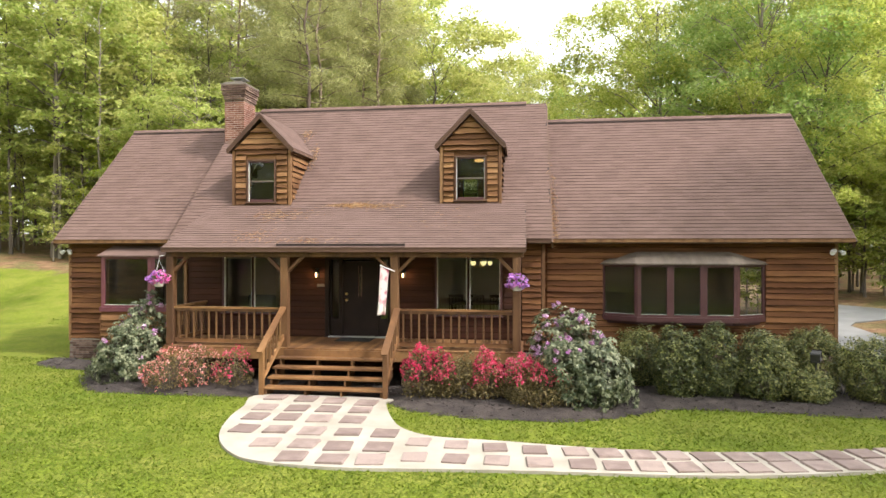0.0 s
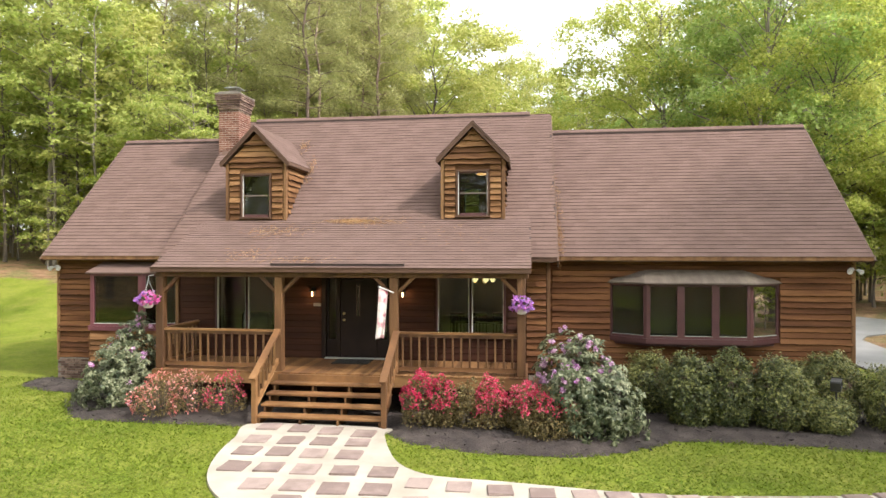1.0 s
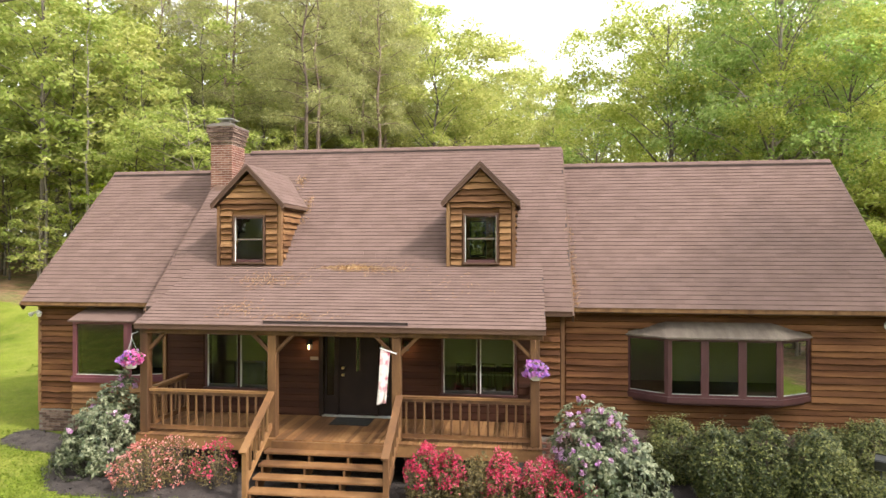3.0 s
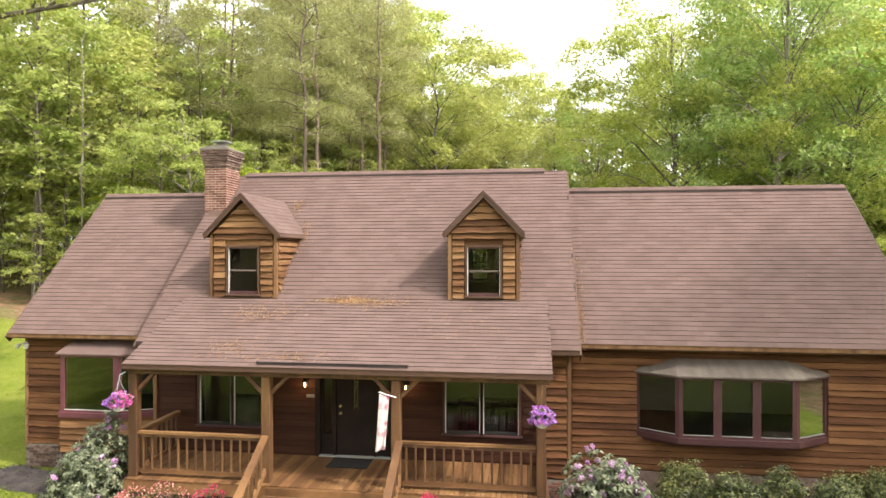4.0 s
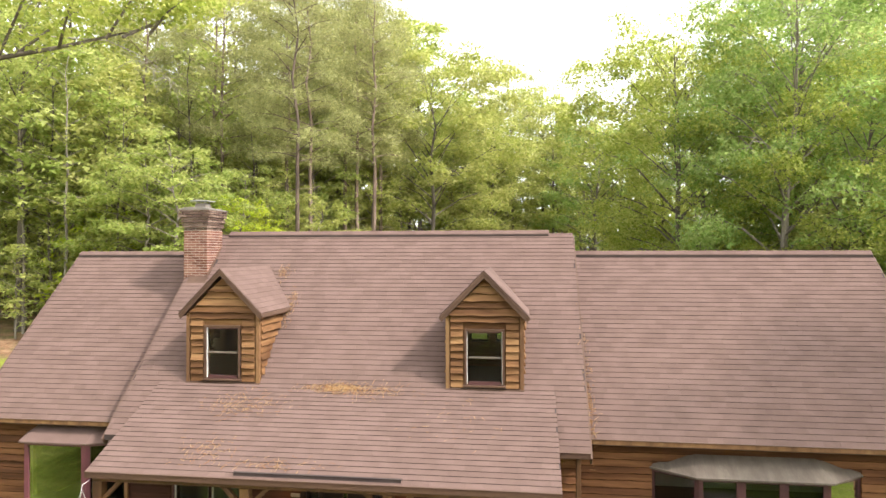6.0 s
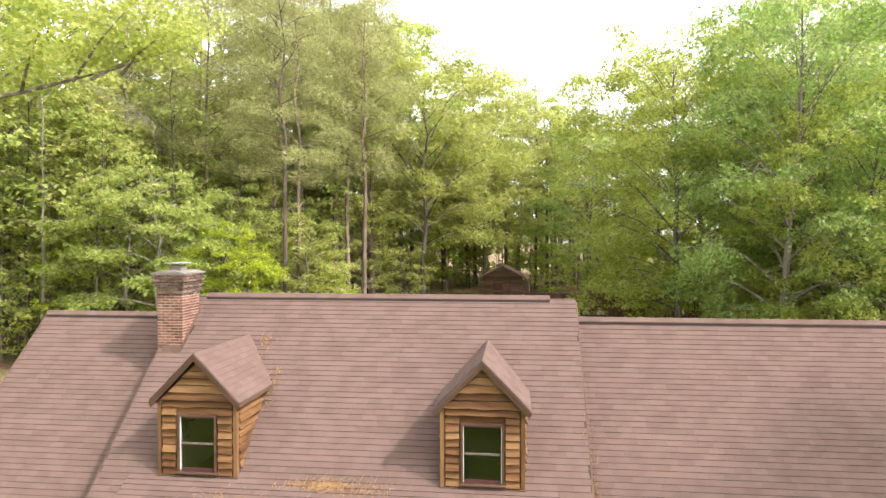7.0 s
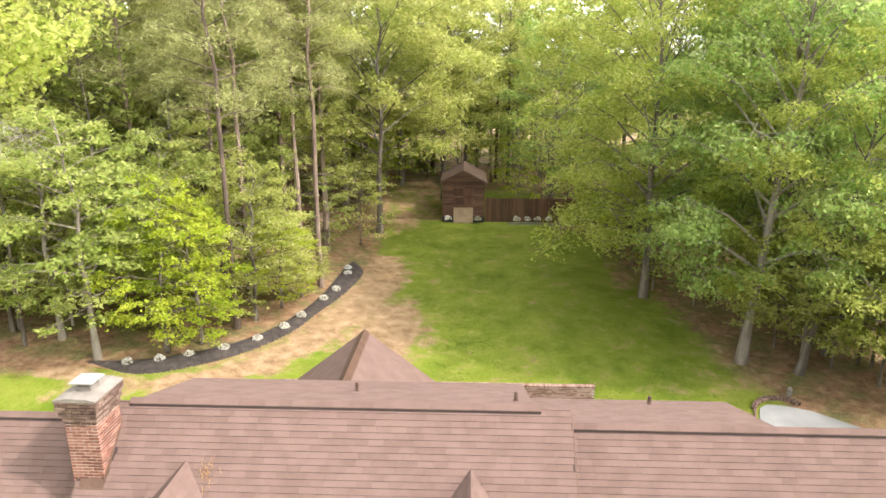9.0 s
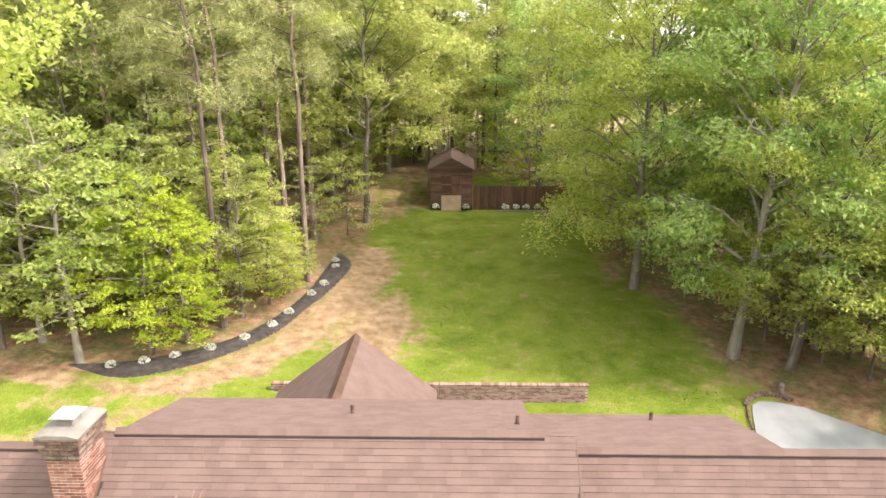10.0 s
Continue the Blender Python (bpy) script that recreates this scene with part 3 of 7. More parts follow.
# floors and ceilings inside, seen through the panes
part("interior_floor", boxes((LEFT_X + 0.25, RIGHT_X - 0.25, WING_Y + 0.25, BACK_Y - 0.25, 0.78, 0.86)), ROOMFLOOR, house)
part("interior_ceiling", boxes((LEFT_X + 0.25, RIGHT_X - 0.25, WING_Y + 0.25, BACK_Y - 0.25, 3.3, 3.38)), DARKROOM, house)
for px in (MAIN_X0 + 0.3, -5.6, -3.2, MAIN_X1 + 0.15):
    part("partition_wall", boxes((px, px + 0.1, WING_Y + 0.3, BACK_Y - 0.3, 0.87, 3.29)), DARKROOM, house)
part("partition_wall", boxes((LEFT_X + 0.3, RIGHT_X - 0.3, 21.2, 21.3, 0.87, 3.29)), DARKROOM, house)


def foundation(x0, x1, y, z1, seed, face=BRICK):
    """A brick footing in running bond, laid proud of the wall."""
    ob = part("foundation", boxes((x0, x1, y - 0.02, y + 0.1, -0.1, z1)), MORTAR_DARK, house)
    rng = np.random.default_rng(seed)
    me = to_mesh("brick", boxes((-0.098, 0.098, -0.03, 0.03, -0.028, 0.028), bevel=0.003), face)
    row, z = 0, 0.03
    while z < z1 - 0.03:
        x = x0 + 0.1 + (0.105 if row % 2 else 0)
        while x < x1 - 0.08:
            piece("brick", me, ob, Matrix.Translation((x, y - 0.012 + 0.003 * rng.normal(), z)))
            x += 0.21
        row, z = row + 1, z + 0.068


foundation(LEFT_X, -12.2, WING_Y - 0.03, 0.57, 5, BRICK_DARK)
foundation(-0.05, MAIN_X1 + 0.02, MAIN_Y - 0.03, 0.57, 6)
part("foundation", boxes((MAIN_X1, RIGHT_X, WING_Y - 0.05, WING_Y - 0.01, -0.1, 0.55)), BRICK_DARK, house)

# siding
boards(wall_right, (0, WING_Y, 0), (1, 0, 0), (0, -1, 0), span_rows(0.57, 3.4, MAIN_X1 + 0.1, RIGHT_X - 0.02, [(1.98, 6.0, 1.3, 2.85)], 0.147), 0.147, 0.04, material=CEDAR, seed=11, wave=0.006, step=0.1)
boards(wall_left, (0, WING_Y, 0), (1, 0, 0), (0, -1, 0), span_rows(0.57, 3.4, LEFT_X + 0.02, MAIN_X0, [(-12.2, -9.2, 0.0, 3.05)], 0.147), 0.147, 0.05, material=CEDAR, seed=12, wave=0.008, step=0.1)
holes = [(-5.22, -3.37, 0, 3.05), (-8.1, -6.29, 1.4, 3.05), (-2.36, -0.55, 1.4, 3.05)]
boards(wall_main, (0, MAIN_Y, 0), (1, 0, 0), (0, -1, 0), span_rows(0.6, 3.5, MAIN_X0 + 0.12, -0.1, holes, 0.15), 0.15, 0.014, material=CEDAR_SHADE, seed=13, wave=0.0015)
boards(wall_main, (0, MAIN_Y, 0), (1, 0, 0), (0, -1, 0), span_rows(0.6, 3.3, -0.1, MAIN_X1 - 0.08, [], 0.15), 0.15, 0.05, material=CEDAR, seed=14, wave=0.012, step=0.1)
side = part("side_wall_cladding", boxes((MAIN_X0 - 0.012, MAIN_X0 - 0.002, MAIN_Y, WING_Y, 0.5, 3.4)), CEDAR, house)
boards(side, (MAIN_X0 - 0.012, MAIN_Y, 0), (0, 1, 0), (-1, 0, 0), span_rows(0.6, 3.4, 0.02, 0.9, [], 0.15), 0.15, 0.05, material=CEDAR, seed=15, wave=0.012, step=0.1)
for x in (MAIN_X1 - 0.07, RIGHT_X - 0.06, LEFT_X - 0.04, MAIN_X0 - 0.04):
    yy = MAIN_Y if MAIN_X0 - 0.1 < x < MAIN_X1 else WING_Y
    part("corner_board", boxes((x, x + 0.085, yy - 0.055, yy + 0.06, 0.5, 3.42), bevel=0.005), TRIM, house)

# ---- house: roofs ----
M_EAVE, M_RIDGE, W_EAVE, W_RIDGE, P_EAVE, P_TOP = (15.6, 3.42), (20.0, 7.72), (16.5, 3.43), (20.25, 7.18), (14.1, 3.2), (16.55, 4.36)
MX0, MX1, WX0, WX1, PX0, PX1 = -9.35, 0.62, -13.42, 7.92, -8.66, 0.0


def roof_slab(x0, x1, eave, ridge, back, thick=0.09):
    (ey, ez), (ry, rz), (by, bz) = eave, ridge, back
    return prism([(ey, ez - thick), (ey, ez), (ry, rz), (by, bz), (by, bz - thick), (ry, rz - thick * 1.4)], "x", x0, x1)


def mirror(eave, ridge):
    return (2 * ridge[0] - eave[0], eave[1])




def main_slab():
    """The main roof's deck in strips, open inside the dormers and below the rear shed dormer."""
    def at(y):
        return M_EAVE[1] + (y - M_EAVE[0]) * (M_RIDGE[1] - M_EAVE[1]) / (M_RIDGE[0] - M_EAVE[0])

    def strip(x0, x1, y0, y1):
        return prism([(y0, at(y0)), (y1, at(y1)), (y1, at(y1) - 0.1), (y0, at(y0) - 0.1)], "x", x0, x1)
    ry = M_RIDGE[0]
    (a0, a1), (b0, b1) = ((-7.92, -6.5), (-2.13, -0.77))
    bits = [strip(p, q, M_EAVE[0], ry) for p, q in ((MX0, a0), (a1, b0), (b1, MX1))]
    for p, q in ((a0, a1), (b0, b1)):
        bits += [strip(p, q, M_EAVE[0], 16.62), strip(p, q, 18.7, ry)]
    by, bz = mirror(M_EAVE, M_RIDGE)
    for p, q in ((MX0, -8.42), (-0.28, MX1)):
        bits.append(prism([(ry, M_RIDGE[1]), (by, bz), (by, bz - 0.1), (ry, M_RIDGE[1] - 0.1)], "x", p, q))
    bits.append(prism([(23.35, 2 * at(ry) - at(23.35)), (by, bz), (by, bz - 0.1), (23.35, 2 * at(ry) - at(23.35) - 0.1)], "x", -8.42, -0.28))
    return bits


roof_bits = main_slab()
roof_main = part("roof", roof_bits[0], ROOF_BED, house, "brown asphalt shingle main roof")
for bm in roof_bits[1:]:
    part("roof_deck", bm, ROOF_BED, roof_main)
roof_right = part("roof", roof_slab(MX1, WX1, W_EAVE, W_RIDGE, mirror(W_EAVE, W_RIDGE)), ROOF_BED, house, "brown asphalt shingle wing roof")
roof_left = part("roof", roof_slab(WX0, MX0, W_EAVE, W_RIDGE, mirror(W_EAVE, W_RIDGE)), ROOF_BED, house, "brown asphalt shingle wing roof")
roof_porch = part("porch_roof", prism([(P_EAVE[0], P_EAVE[1] - 0.07), P_EAVE, (P_TOP[0], P_TOP[1]), (P_TOP[0] + 0.05, P_TOP[1] - 0.2)], "x", PX0, PX1), ROOF_BED, house, "low-pitched shingled porch roof")
shed_main = part("shed_dormer_roof", prism([M_RIDGE, (22.85, 6.83), (22.85, 6.72), (M_RIDGE[0] + 0.05, 7.55)], "x", -8.65, -0.12), ROOF_BED, house)
shed_right = part("shed_dormer_roof", prism([W_RIDGE, (23.1, 6.3), (23.1, 6.19), (W_RIDGE[0] + 0.05, 7.02)], "x", -0.1, 5.12), ROOF_BED, house)

DORMERS = [(-8.02, -6.4), (-2.23, -0.67)]
D_FRONT, D_EAVE, D_APEX = 16.59, 5.9, 6.87


def main_skip(x, y):
    if -9.5 < x < -8.84 and 18.85 < y < 19.7:
        return True
    if y < 16.4 and PX0 + 0.2 < x < PX1 - 0.2:
        return True
    for a, b in DORMERS:
        if a + 0.17 < x < b - 0.17 and D_FRONT + 0.1 < y < 18.0 + (1 - abs(x - (a + b) / 2) / 0.8) * 0.95:
            return True
    return False


shingles(roof_main, M_EAVE, M_RIDGE, MX0, MX1, main_skip, keep=lambda x, s: s > 4.1, seed=21)
shingles(roof_right, W_EAVE, W_RIDGE, MX1, WX1, keep=lambda x, s: s > 3.5, seed=22)
shingles(roof_left, W_EAVE, W_RIDGE, WX0, MX0, keep=lambda x, s: s > 1.6 and x > -12.5, seed=23)
shingles(roof_porch, P_EAVE, P_TOP, PX0, PX1, seed=24, keep=lambda x, s: -6 < x < -1)
shingles(shed_main, (22.85, 6.83), M_RIDGE, -8.65, -0.12, seed=25)
shingles(shed_right, (23.1, 6.3), W_RIDGE, -0.1, 5.12, seed=26)


def ridge_cap(x0, x1, ridge, y_half=0.1):
    """Overlapping cap shingles along a ridge, over a vent strip coloured dark for the shadow below them."""
    ob = part("ridge_vent", prism([(ridge[0] - y_half, ridge[1] - y_half + 0.0), (ridge[0] - y_half, ridge[1] - y_half + 0.07), (ridge[0], ridge[1] + 0.06), (ridge[0] + y_half, ridge[1] + 0.0), (ridge[0] + y_half, ridge[1] - 0.06)], "x", x0, x1), ROOF_BED, house)
    me = to_mesh("cap_shingle", prism([(-y_half + 0.004, -y_half + 0.072), (-y_half + 0.004, -y_half + 0.087), (0, 0.083), (y_half, 0.03), (y_half + 0.01, 0.005), (0, 0.045)], "x", -0.15, 0.15), SHINGLE)
    x, k = x0 + 0.15, 0
    while x < x1 - 0.05:
        piece("cap_shingle", me, ob, Matrix.Translation((x, ridge[0], ridge[1] + (0.004 if k % 2 else 0))))
        x, k = x + 0.29, k + 1


ridge_cap(-8.7, 0.0, M_RIDGE)
ridge_cap(MX1 + 0.02, WX1 - 0.02, W_RIDGE)
ridge_cap(WX0 + 0.02, -9.48, W_RIDGE)
for x0, x1, (y, z), t in ((MX1, WX1, W_EAVE, 0.075), (WX0, MX0, W_EAVE, 0.075), (PX0, PX1, P_EAVE, 0.085), (PX1, MX1, M_EAVE, 0.085)):
    part("fascia", boxes((x0 + 0.005, x1 - 0.005, y - 0.03, y - 0.002, z - t - 0.02, z - 0.004), bevel=0.004), TRIM if y == W_EAVE[0] else FASCIA, house)
    part("drip_edge", boxes((x0, x1, y - 0.045, y + 0.02, z - 0.002, z + 0.012), bevel=0.003), RAKE, house)
for x0, x1, y0, y1, z in ((MX1, RIGHT_X + 0.2, 16.5, 16.9, 3.31), (WX0 + 0.05, MX0, 16.5, 16.9, 3.31), (PX1, MX1, 15.6, 16.0, 3.3)):
    part("soffit", boxes((x0, x1, y0 + 0.005, y1, z, z + 0.03)), RAKE, house)
part("gutter_strip", beam((-5.8, 14.17, 3.265), (-2.75, 14.17, 3.265), 0.05, 0.06, 0.008), ROOF_BED, house, "short dark gutter strip over the porch steps")


def rake(x, eave, ridge, w=0.035, h=0.2):
    dy, dz = ridge[0] - eave[0], ridge[1] - eave[1]
    for s in (1, -1):
        y0 = ridge[0] - s * dy
        part("rake_board", beam((x, y0, eave[1] - 0.15), (x, ridge[0], ridge[1] - 0.15), w, h, 0.004, up=(1, 0, 0)), RAKE, house)


rake(WX1 + 0.012, W_EAVE, W_RIDGE, 0.2, 0.03)
rake(WX0 - 0.012, W_EAVE, W_RIDGE, 0.2, 0.03)
rake(MX1 + 0.012, M_EAVE, M_RIDGE, 0.2, 0.03)
rake(MX0 - 0.012, M_EAVE, M_RIDGE, 0.2, 0.03)


def sash_window(parent, x0, x1, z0, z1, y, frame_mat=MAROON, sash_mat=BLACK, white=False, rail=True, fw=0.06, bead=0.022):
    """A window in a front wall: trim, two sashes, panes."""
    w = part("window", boxes((x0 - fw, x0, y - 0.05, y + 0.08, z0 - 0.02, z1 + fw), (x1, x1 + fw, y - 0.05, y + 0.08, z0 - 0.02, z1 + fw), (x0, x1, y - 0.05, y + 0.08, z1, z1 + fw)), frame_mat, parent)
    part("window_sill", boxes((x0 - fw - 0.03, x1 + fw + 0.03, y - 0.085, y + 0.08, z0 - 0.06, z0 - 0.021), bevel=0.006), frame_mat, w)
    s = 0.035
    mid = (z0 + z1) / 2
    fm = WHITE if white else sash_mat
    t = bead if white else s
    for a, b in ((x0, x0 + t), (x1 - t, x1)):
        part("sash_stile", boxes((a, b, y - 0.02, y + 0.03, z0, z1)), fm, w)
    for a, b in ((z0 - 0.018, z0 + s + 0.02), (z1 - s, z1)):
        part("sash_rail", boxes((x0 + s, x1 - s, y - 0.015, y + 0.03, a, b)), sash_mat, w)
    if rail:
        part("meeting_rail", boxes((x0 + s, x1 - s, y - 0.022, y + 0.03, mid - 0.02, mid + 0.02), bevel=0.004), METALROOF, w)
    p = part("pane", boxes((x0 + t, x1 - t, y + 0.006, y + 0.012, z0 + s, z1 - s)), GLASS, w)
    p.visible_shadow = False
    return w


def dormer(x0, x1, seed):
    """A gabled dormer with boarded front and cheeks, its own roof, rake boards and one sash window."""
    cx, f = (x0 + x1) / 2, D_FRONT
    slope = (M_RIDGE[1] - M_EAVE[1]) / (M_RIDGE[0] - M_EAVE[0])

    def roof_y(z):
        return M_EAVE[0] + (z - M_EAVE[1]) / slope
    z0, apex_wall = 4.36, D_EAVE + (x1 - x0) / 2 * 0.98
    wx0, wx1, wz0, wz1 = cx - 0.37, cx + 0.37, z0 + 0.12, 5.58
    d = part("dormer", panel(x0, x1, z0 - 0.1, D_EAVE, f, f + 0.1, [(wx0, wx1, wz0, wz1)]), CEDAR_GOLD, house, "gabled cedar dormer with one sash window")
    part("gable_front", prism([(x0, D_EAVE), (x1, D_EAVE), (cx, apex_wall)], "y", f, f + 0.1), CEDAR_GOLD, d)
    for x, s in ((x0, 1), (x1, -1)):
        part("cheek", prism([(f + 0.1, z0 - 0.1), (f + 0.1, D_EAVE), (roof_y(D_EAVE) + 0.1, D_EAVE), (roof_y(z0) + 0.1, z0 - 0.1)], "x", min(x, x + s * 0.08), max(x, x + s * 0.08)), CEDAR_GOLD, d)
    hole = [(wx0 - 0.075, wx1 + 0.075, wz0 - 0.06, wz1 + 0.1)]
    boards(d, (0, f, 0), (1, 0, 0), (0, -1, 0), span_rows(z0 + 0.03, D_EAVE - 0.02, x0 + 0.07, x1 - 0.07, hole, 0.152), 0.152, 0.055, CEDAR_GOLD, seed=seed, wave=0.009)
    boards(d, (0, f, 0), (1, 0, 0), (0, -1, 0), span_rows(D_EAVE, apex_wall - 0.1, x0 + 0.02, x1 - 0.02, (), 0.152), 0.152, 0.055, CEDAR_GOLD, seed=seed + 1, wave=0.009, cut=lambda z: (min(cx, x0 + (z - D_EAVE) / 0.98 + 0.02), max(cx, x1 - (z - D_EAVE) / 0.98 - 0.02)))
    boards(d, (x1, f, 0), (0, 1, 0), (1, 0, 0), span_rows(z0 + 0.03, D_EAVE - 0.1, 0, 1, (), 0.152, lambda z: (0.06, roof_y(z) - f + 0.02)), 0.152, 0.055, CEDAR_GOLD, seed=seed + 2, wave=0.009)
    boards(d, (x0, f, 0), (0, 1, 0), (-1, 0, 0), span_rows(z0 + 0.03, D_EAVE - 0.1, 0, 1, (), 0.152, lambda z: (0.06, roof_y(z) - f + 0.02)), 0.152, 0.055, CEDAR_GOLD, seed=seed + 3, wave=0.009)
    for a in (x0 - 0.035, x1 - 0.045):
        part("corner_board", boxes((a, a + 0.08, f - 0.05, f + 0.05, z0 - 0.03, D_EAVE - 0.02), bevel=0.004), TRIM, d)
    part("base_trim", boxes((x0 - 0.05, x1 + 0.05, f - 0.07, f + 0.02, z0 - 0.07, z0 + 0.02), bevel=0.005), RAKE, d)
    # roof: two slopes that run back into the main roof
    over, ey = 0.14, D_EAVE - 0.02
    half = (x1 - x0) / 2 + over
    apex, fr = ey + half * 1.0 + 0.02, f - 0.16
    for s in (-1, 1):
        bm = bmesh.new()
        xe = cx + s * half
        a = [(cx, fr, apex), (xe, fr, ey), (xe, roof_y(ey) + 0.12, ey), (cx, roof_y(apex) + 0.12, apex)]
        up = [bm.verts.new(Vector(p) + Vector((0, 0, 0.03))) for p in a]
        lo = [bm.verts.new(Vector(p) - Vector((0, 0, 0.02))) for p in a]
        bm.faces.new(up)
        bm.faces.new(lo[::-1])
        for i in range(4):
            bm.faces.new((up[i], lo[i], lo[(i + 1) % 4], up[(i + 1) % 4]))
        bmesh.ops.recalc_face_normals(bm, faces=bm.faces)
        part("dormer_roof", bm, SHINGLE, d)
        v, fc = [], []
        u = Vector((-s * half, 0, apex - ey)).normalized()
        nn = Vector((s, 0, 1)).normalized()
        run = math.hypot(half, apex - ey)
        rng = np.random.default_rng(seed + s)
        for i in range(int(run / 0.138) + 1):
            z = ey + u.z * i * 0.138
            y, y_end = fr - 0.01 - rng.random() * 0.2, roof_y(z) + 0.03
            while y < y_end:
                ya, yb = max(y + 0.003, fr - 0.012), min(y + 0.307, y_end)
                y += 0.31
                if yb - ya < 0.03:
                    continue
                o = Vector((xe, 0, ey + 0.031)) + u * i * 0.138
                L = min(0.15, run - i * 0.138)
                k = len(v)
                for p, q, h in ((ya, 0, 0), (yb, 0, 0), (yb, 0, 0.014), (ya, 0, 0.014), (yb, L, 0.006), (ya, L, 0.006)):
                    v.append(tuple(o + Vector((0, p, 0)) + u * q + nn * h))
                fc += [(k, k + 1, k + 2, k + 3), (k + 3, k + 2, k + 4, k + 5)]
        tagged(part("shingle_field", (v, fc), SHINGLE_FIELD, d), kind="stuff")
        part("rake_board", prism([(cx, apex + 0.024), (xe, ey + 0.024), (xe, ey - 0.02), (cx, apex - 0.02)], "y", fr - 0.03, fr - 0.002), RAKE, d)
        part("inner_rake_board", prism([(cx, apex - 0.022), (xe, ey - 0.022), (xe - s * 0.03, ey - 0.1), (cx, apex - 0.12)], "y", fr - 0.02, fr + 0.02), FASCIA, d)
        part("eave_trim", boxes((min(xe, xe - s * 0.02) - 0.012, max(xe, xe - s * 0.02) + 0.012, fr + 0.002, roof_y(ey), ey - 0.06, ey + 0.02)), RAKE, d)
    sash_window(d, wx0, wx1, wz0, wz1, f - 0.02, FASCIA, MAROON, white=True, fw=0.045, bead=0.012)
    return d


for i, (a, b) in enumerate(DORMERS):
    dormer(a, b, 40 + 10 * i)

# the upstairs room that joins front and rear dormers
part("attic_floor", boxes((-8.3, -0.35, 16.75, 22.4, 3.75, 3.8)), ROOMFLOOR, house)
for x in (-8.38, -4.6, -0.38):
    part("attic_wall", prism([(16.8, 3.8), (22.4, 3.8), (22.4, 6.6), (20.1, 7.4), (16.8, 4.4)], "x", x, x + 0.06), DARKROOM, house)
for a, b, c, e in rear_win:
    sash_window(house, a + 0.03, b - 0.03, c + 0.03, e - 0.03, 22.5, TRIM, BLACK, False, True, 0.03)

# ---- house: chimney ----
CH = (-9.42, -8.77, 18.83, 19.66)


def chimney():
    x0, x1, y0, y1 = CH
    core = part("chimney", boxes((x0 + 0.012, x1 - 0.012, y0 + 0.012, y1 - 0.012, 5.2, 8.2)), MORTAR, house, "red brick chimney with corbelled top")
    rng = np.random.default_rng(9)

    def bricks(x0, x1, y0, y1, z, material_me, row):
        """One course round the stack: stretchers on each face, shifted every other course."""
        for axis, a0, a1, faces in (("x", x0, x1, (y0, y1)), ("y", y0, y1, (x0, x1))):
            n = max(2, round((a1 - a0) / 0.215))
            w = (a1 - a0) / n
            edges = [a0 + (k + (0.5 if row % 2 else 0)) * w for k in range(-1, n + 2)]
            for e0, e1 in zip(edges, edges[1:]):
                e0, e1 = max(e0, a0), min(e1, a1)
                if e1 - e0 < 0.04:
                    continue
                for k, fpos in enumerate(faces):
                    key = (axis, round(e1 - e0, 2), material_me.name)
                    if key not in cache:
                        h = (e1 - e0) / 2 - 0.007
                        bx = (-h, h, -0.03, 0.03, -0.0265, 0.0265) if axis == "x" else (-0.03, 0.03, -h, h, -0.0265, 0.0265)
                        cache[key] = to_mesh("brick", boxes(bx, bevel=0.003), material_me)
                    inset = (0.03 if k == 0 else -0.03) + 0.0025 * rng.normal()
                    mid = (e0 + e1) / 2
                    p = (mid, fpos + inset, z) if axis == "x" else (fpos + inset, mid, z)
                    piece("brick", cache[key], core, Matrix.Translation(p))
    cache = {}
    z, row = 6.0, 0
    while z < 8.32:
        grow = 0.0 if z < 7.86 else (0.03 if z < 7.99 else 0.06 if z < 8.12 else 0.09)
        bricks(x0 - grow, x1 + grow, y0 - grow, y1 + grow, z, BRICK if z < 7.8 else BRICK_DARK, row)
        z, row = z + 0.068, row + 1
    part("corbel_core", boxes((x0 + 0.0, x1 - 0.0, y0 + 0.0, y1 - 0.0, 7.95, 8.33)), MORTAR, core)
    part("cement_cap", prism([(x0 - 0.1, 8.33), (x1 + 0.1, 8.33), (x1 + 0.1, 8.36), (x1 - 0.12, 8.41), (x0 + 0.12, 8.41), (x0 - 0.1, 8.36)], "y", y0 - 0.1, y1 + 0.1), CAPSTONE, core)
    cx, cy = (x0 + x1) / 2, (y0 + y1) / 2 - 0.02
    part("flue", boxes((cx - 0.15, cx + 0.15, cy - 0.15, cy + 0.15, 8.4, 8.5), (cx - 0.13, cx + 0.13, cy - 0.13, cy + 0.13, 8.5, 8.53)), CAPSTONE, core)
    cap = part("rain_cap", prism([(cx - 0.24, 8.585), (cx + 0.24, 8.585), (cx + 0.24, 8.6), (cx, 8.612), (cx - 0.24, 8.6)], "y", cy - 0.23, cy + 0.23), STEEL, core, "flat metal rain cap")
    for dx in (-0.12, 0.12):
        for dy in (-0.12, 0.12):
            part("cap_leg", boxes((cx + dx - 0.01, cx + dx + 0.01, cy + dy - 0.01, cy + dy + 0.01, 8.52, 8.586)), STEEL, cap)
    part("flashing", prism([(y0 - 0.02, 6.62), (y0 - 0.02, 6.42), (y0 - 0.16, 6.42)], "x", x0 + 0.16, x1 + 0.01), RAKE, core)
    part("flashing", prism([(y0 - 0.1, 6.5), (y1, 7.25), (y1, 7.42), (y0 - 0.02, 6.68)], "x", x1 - 0.004, x1 + 0.012), RAKE, core)


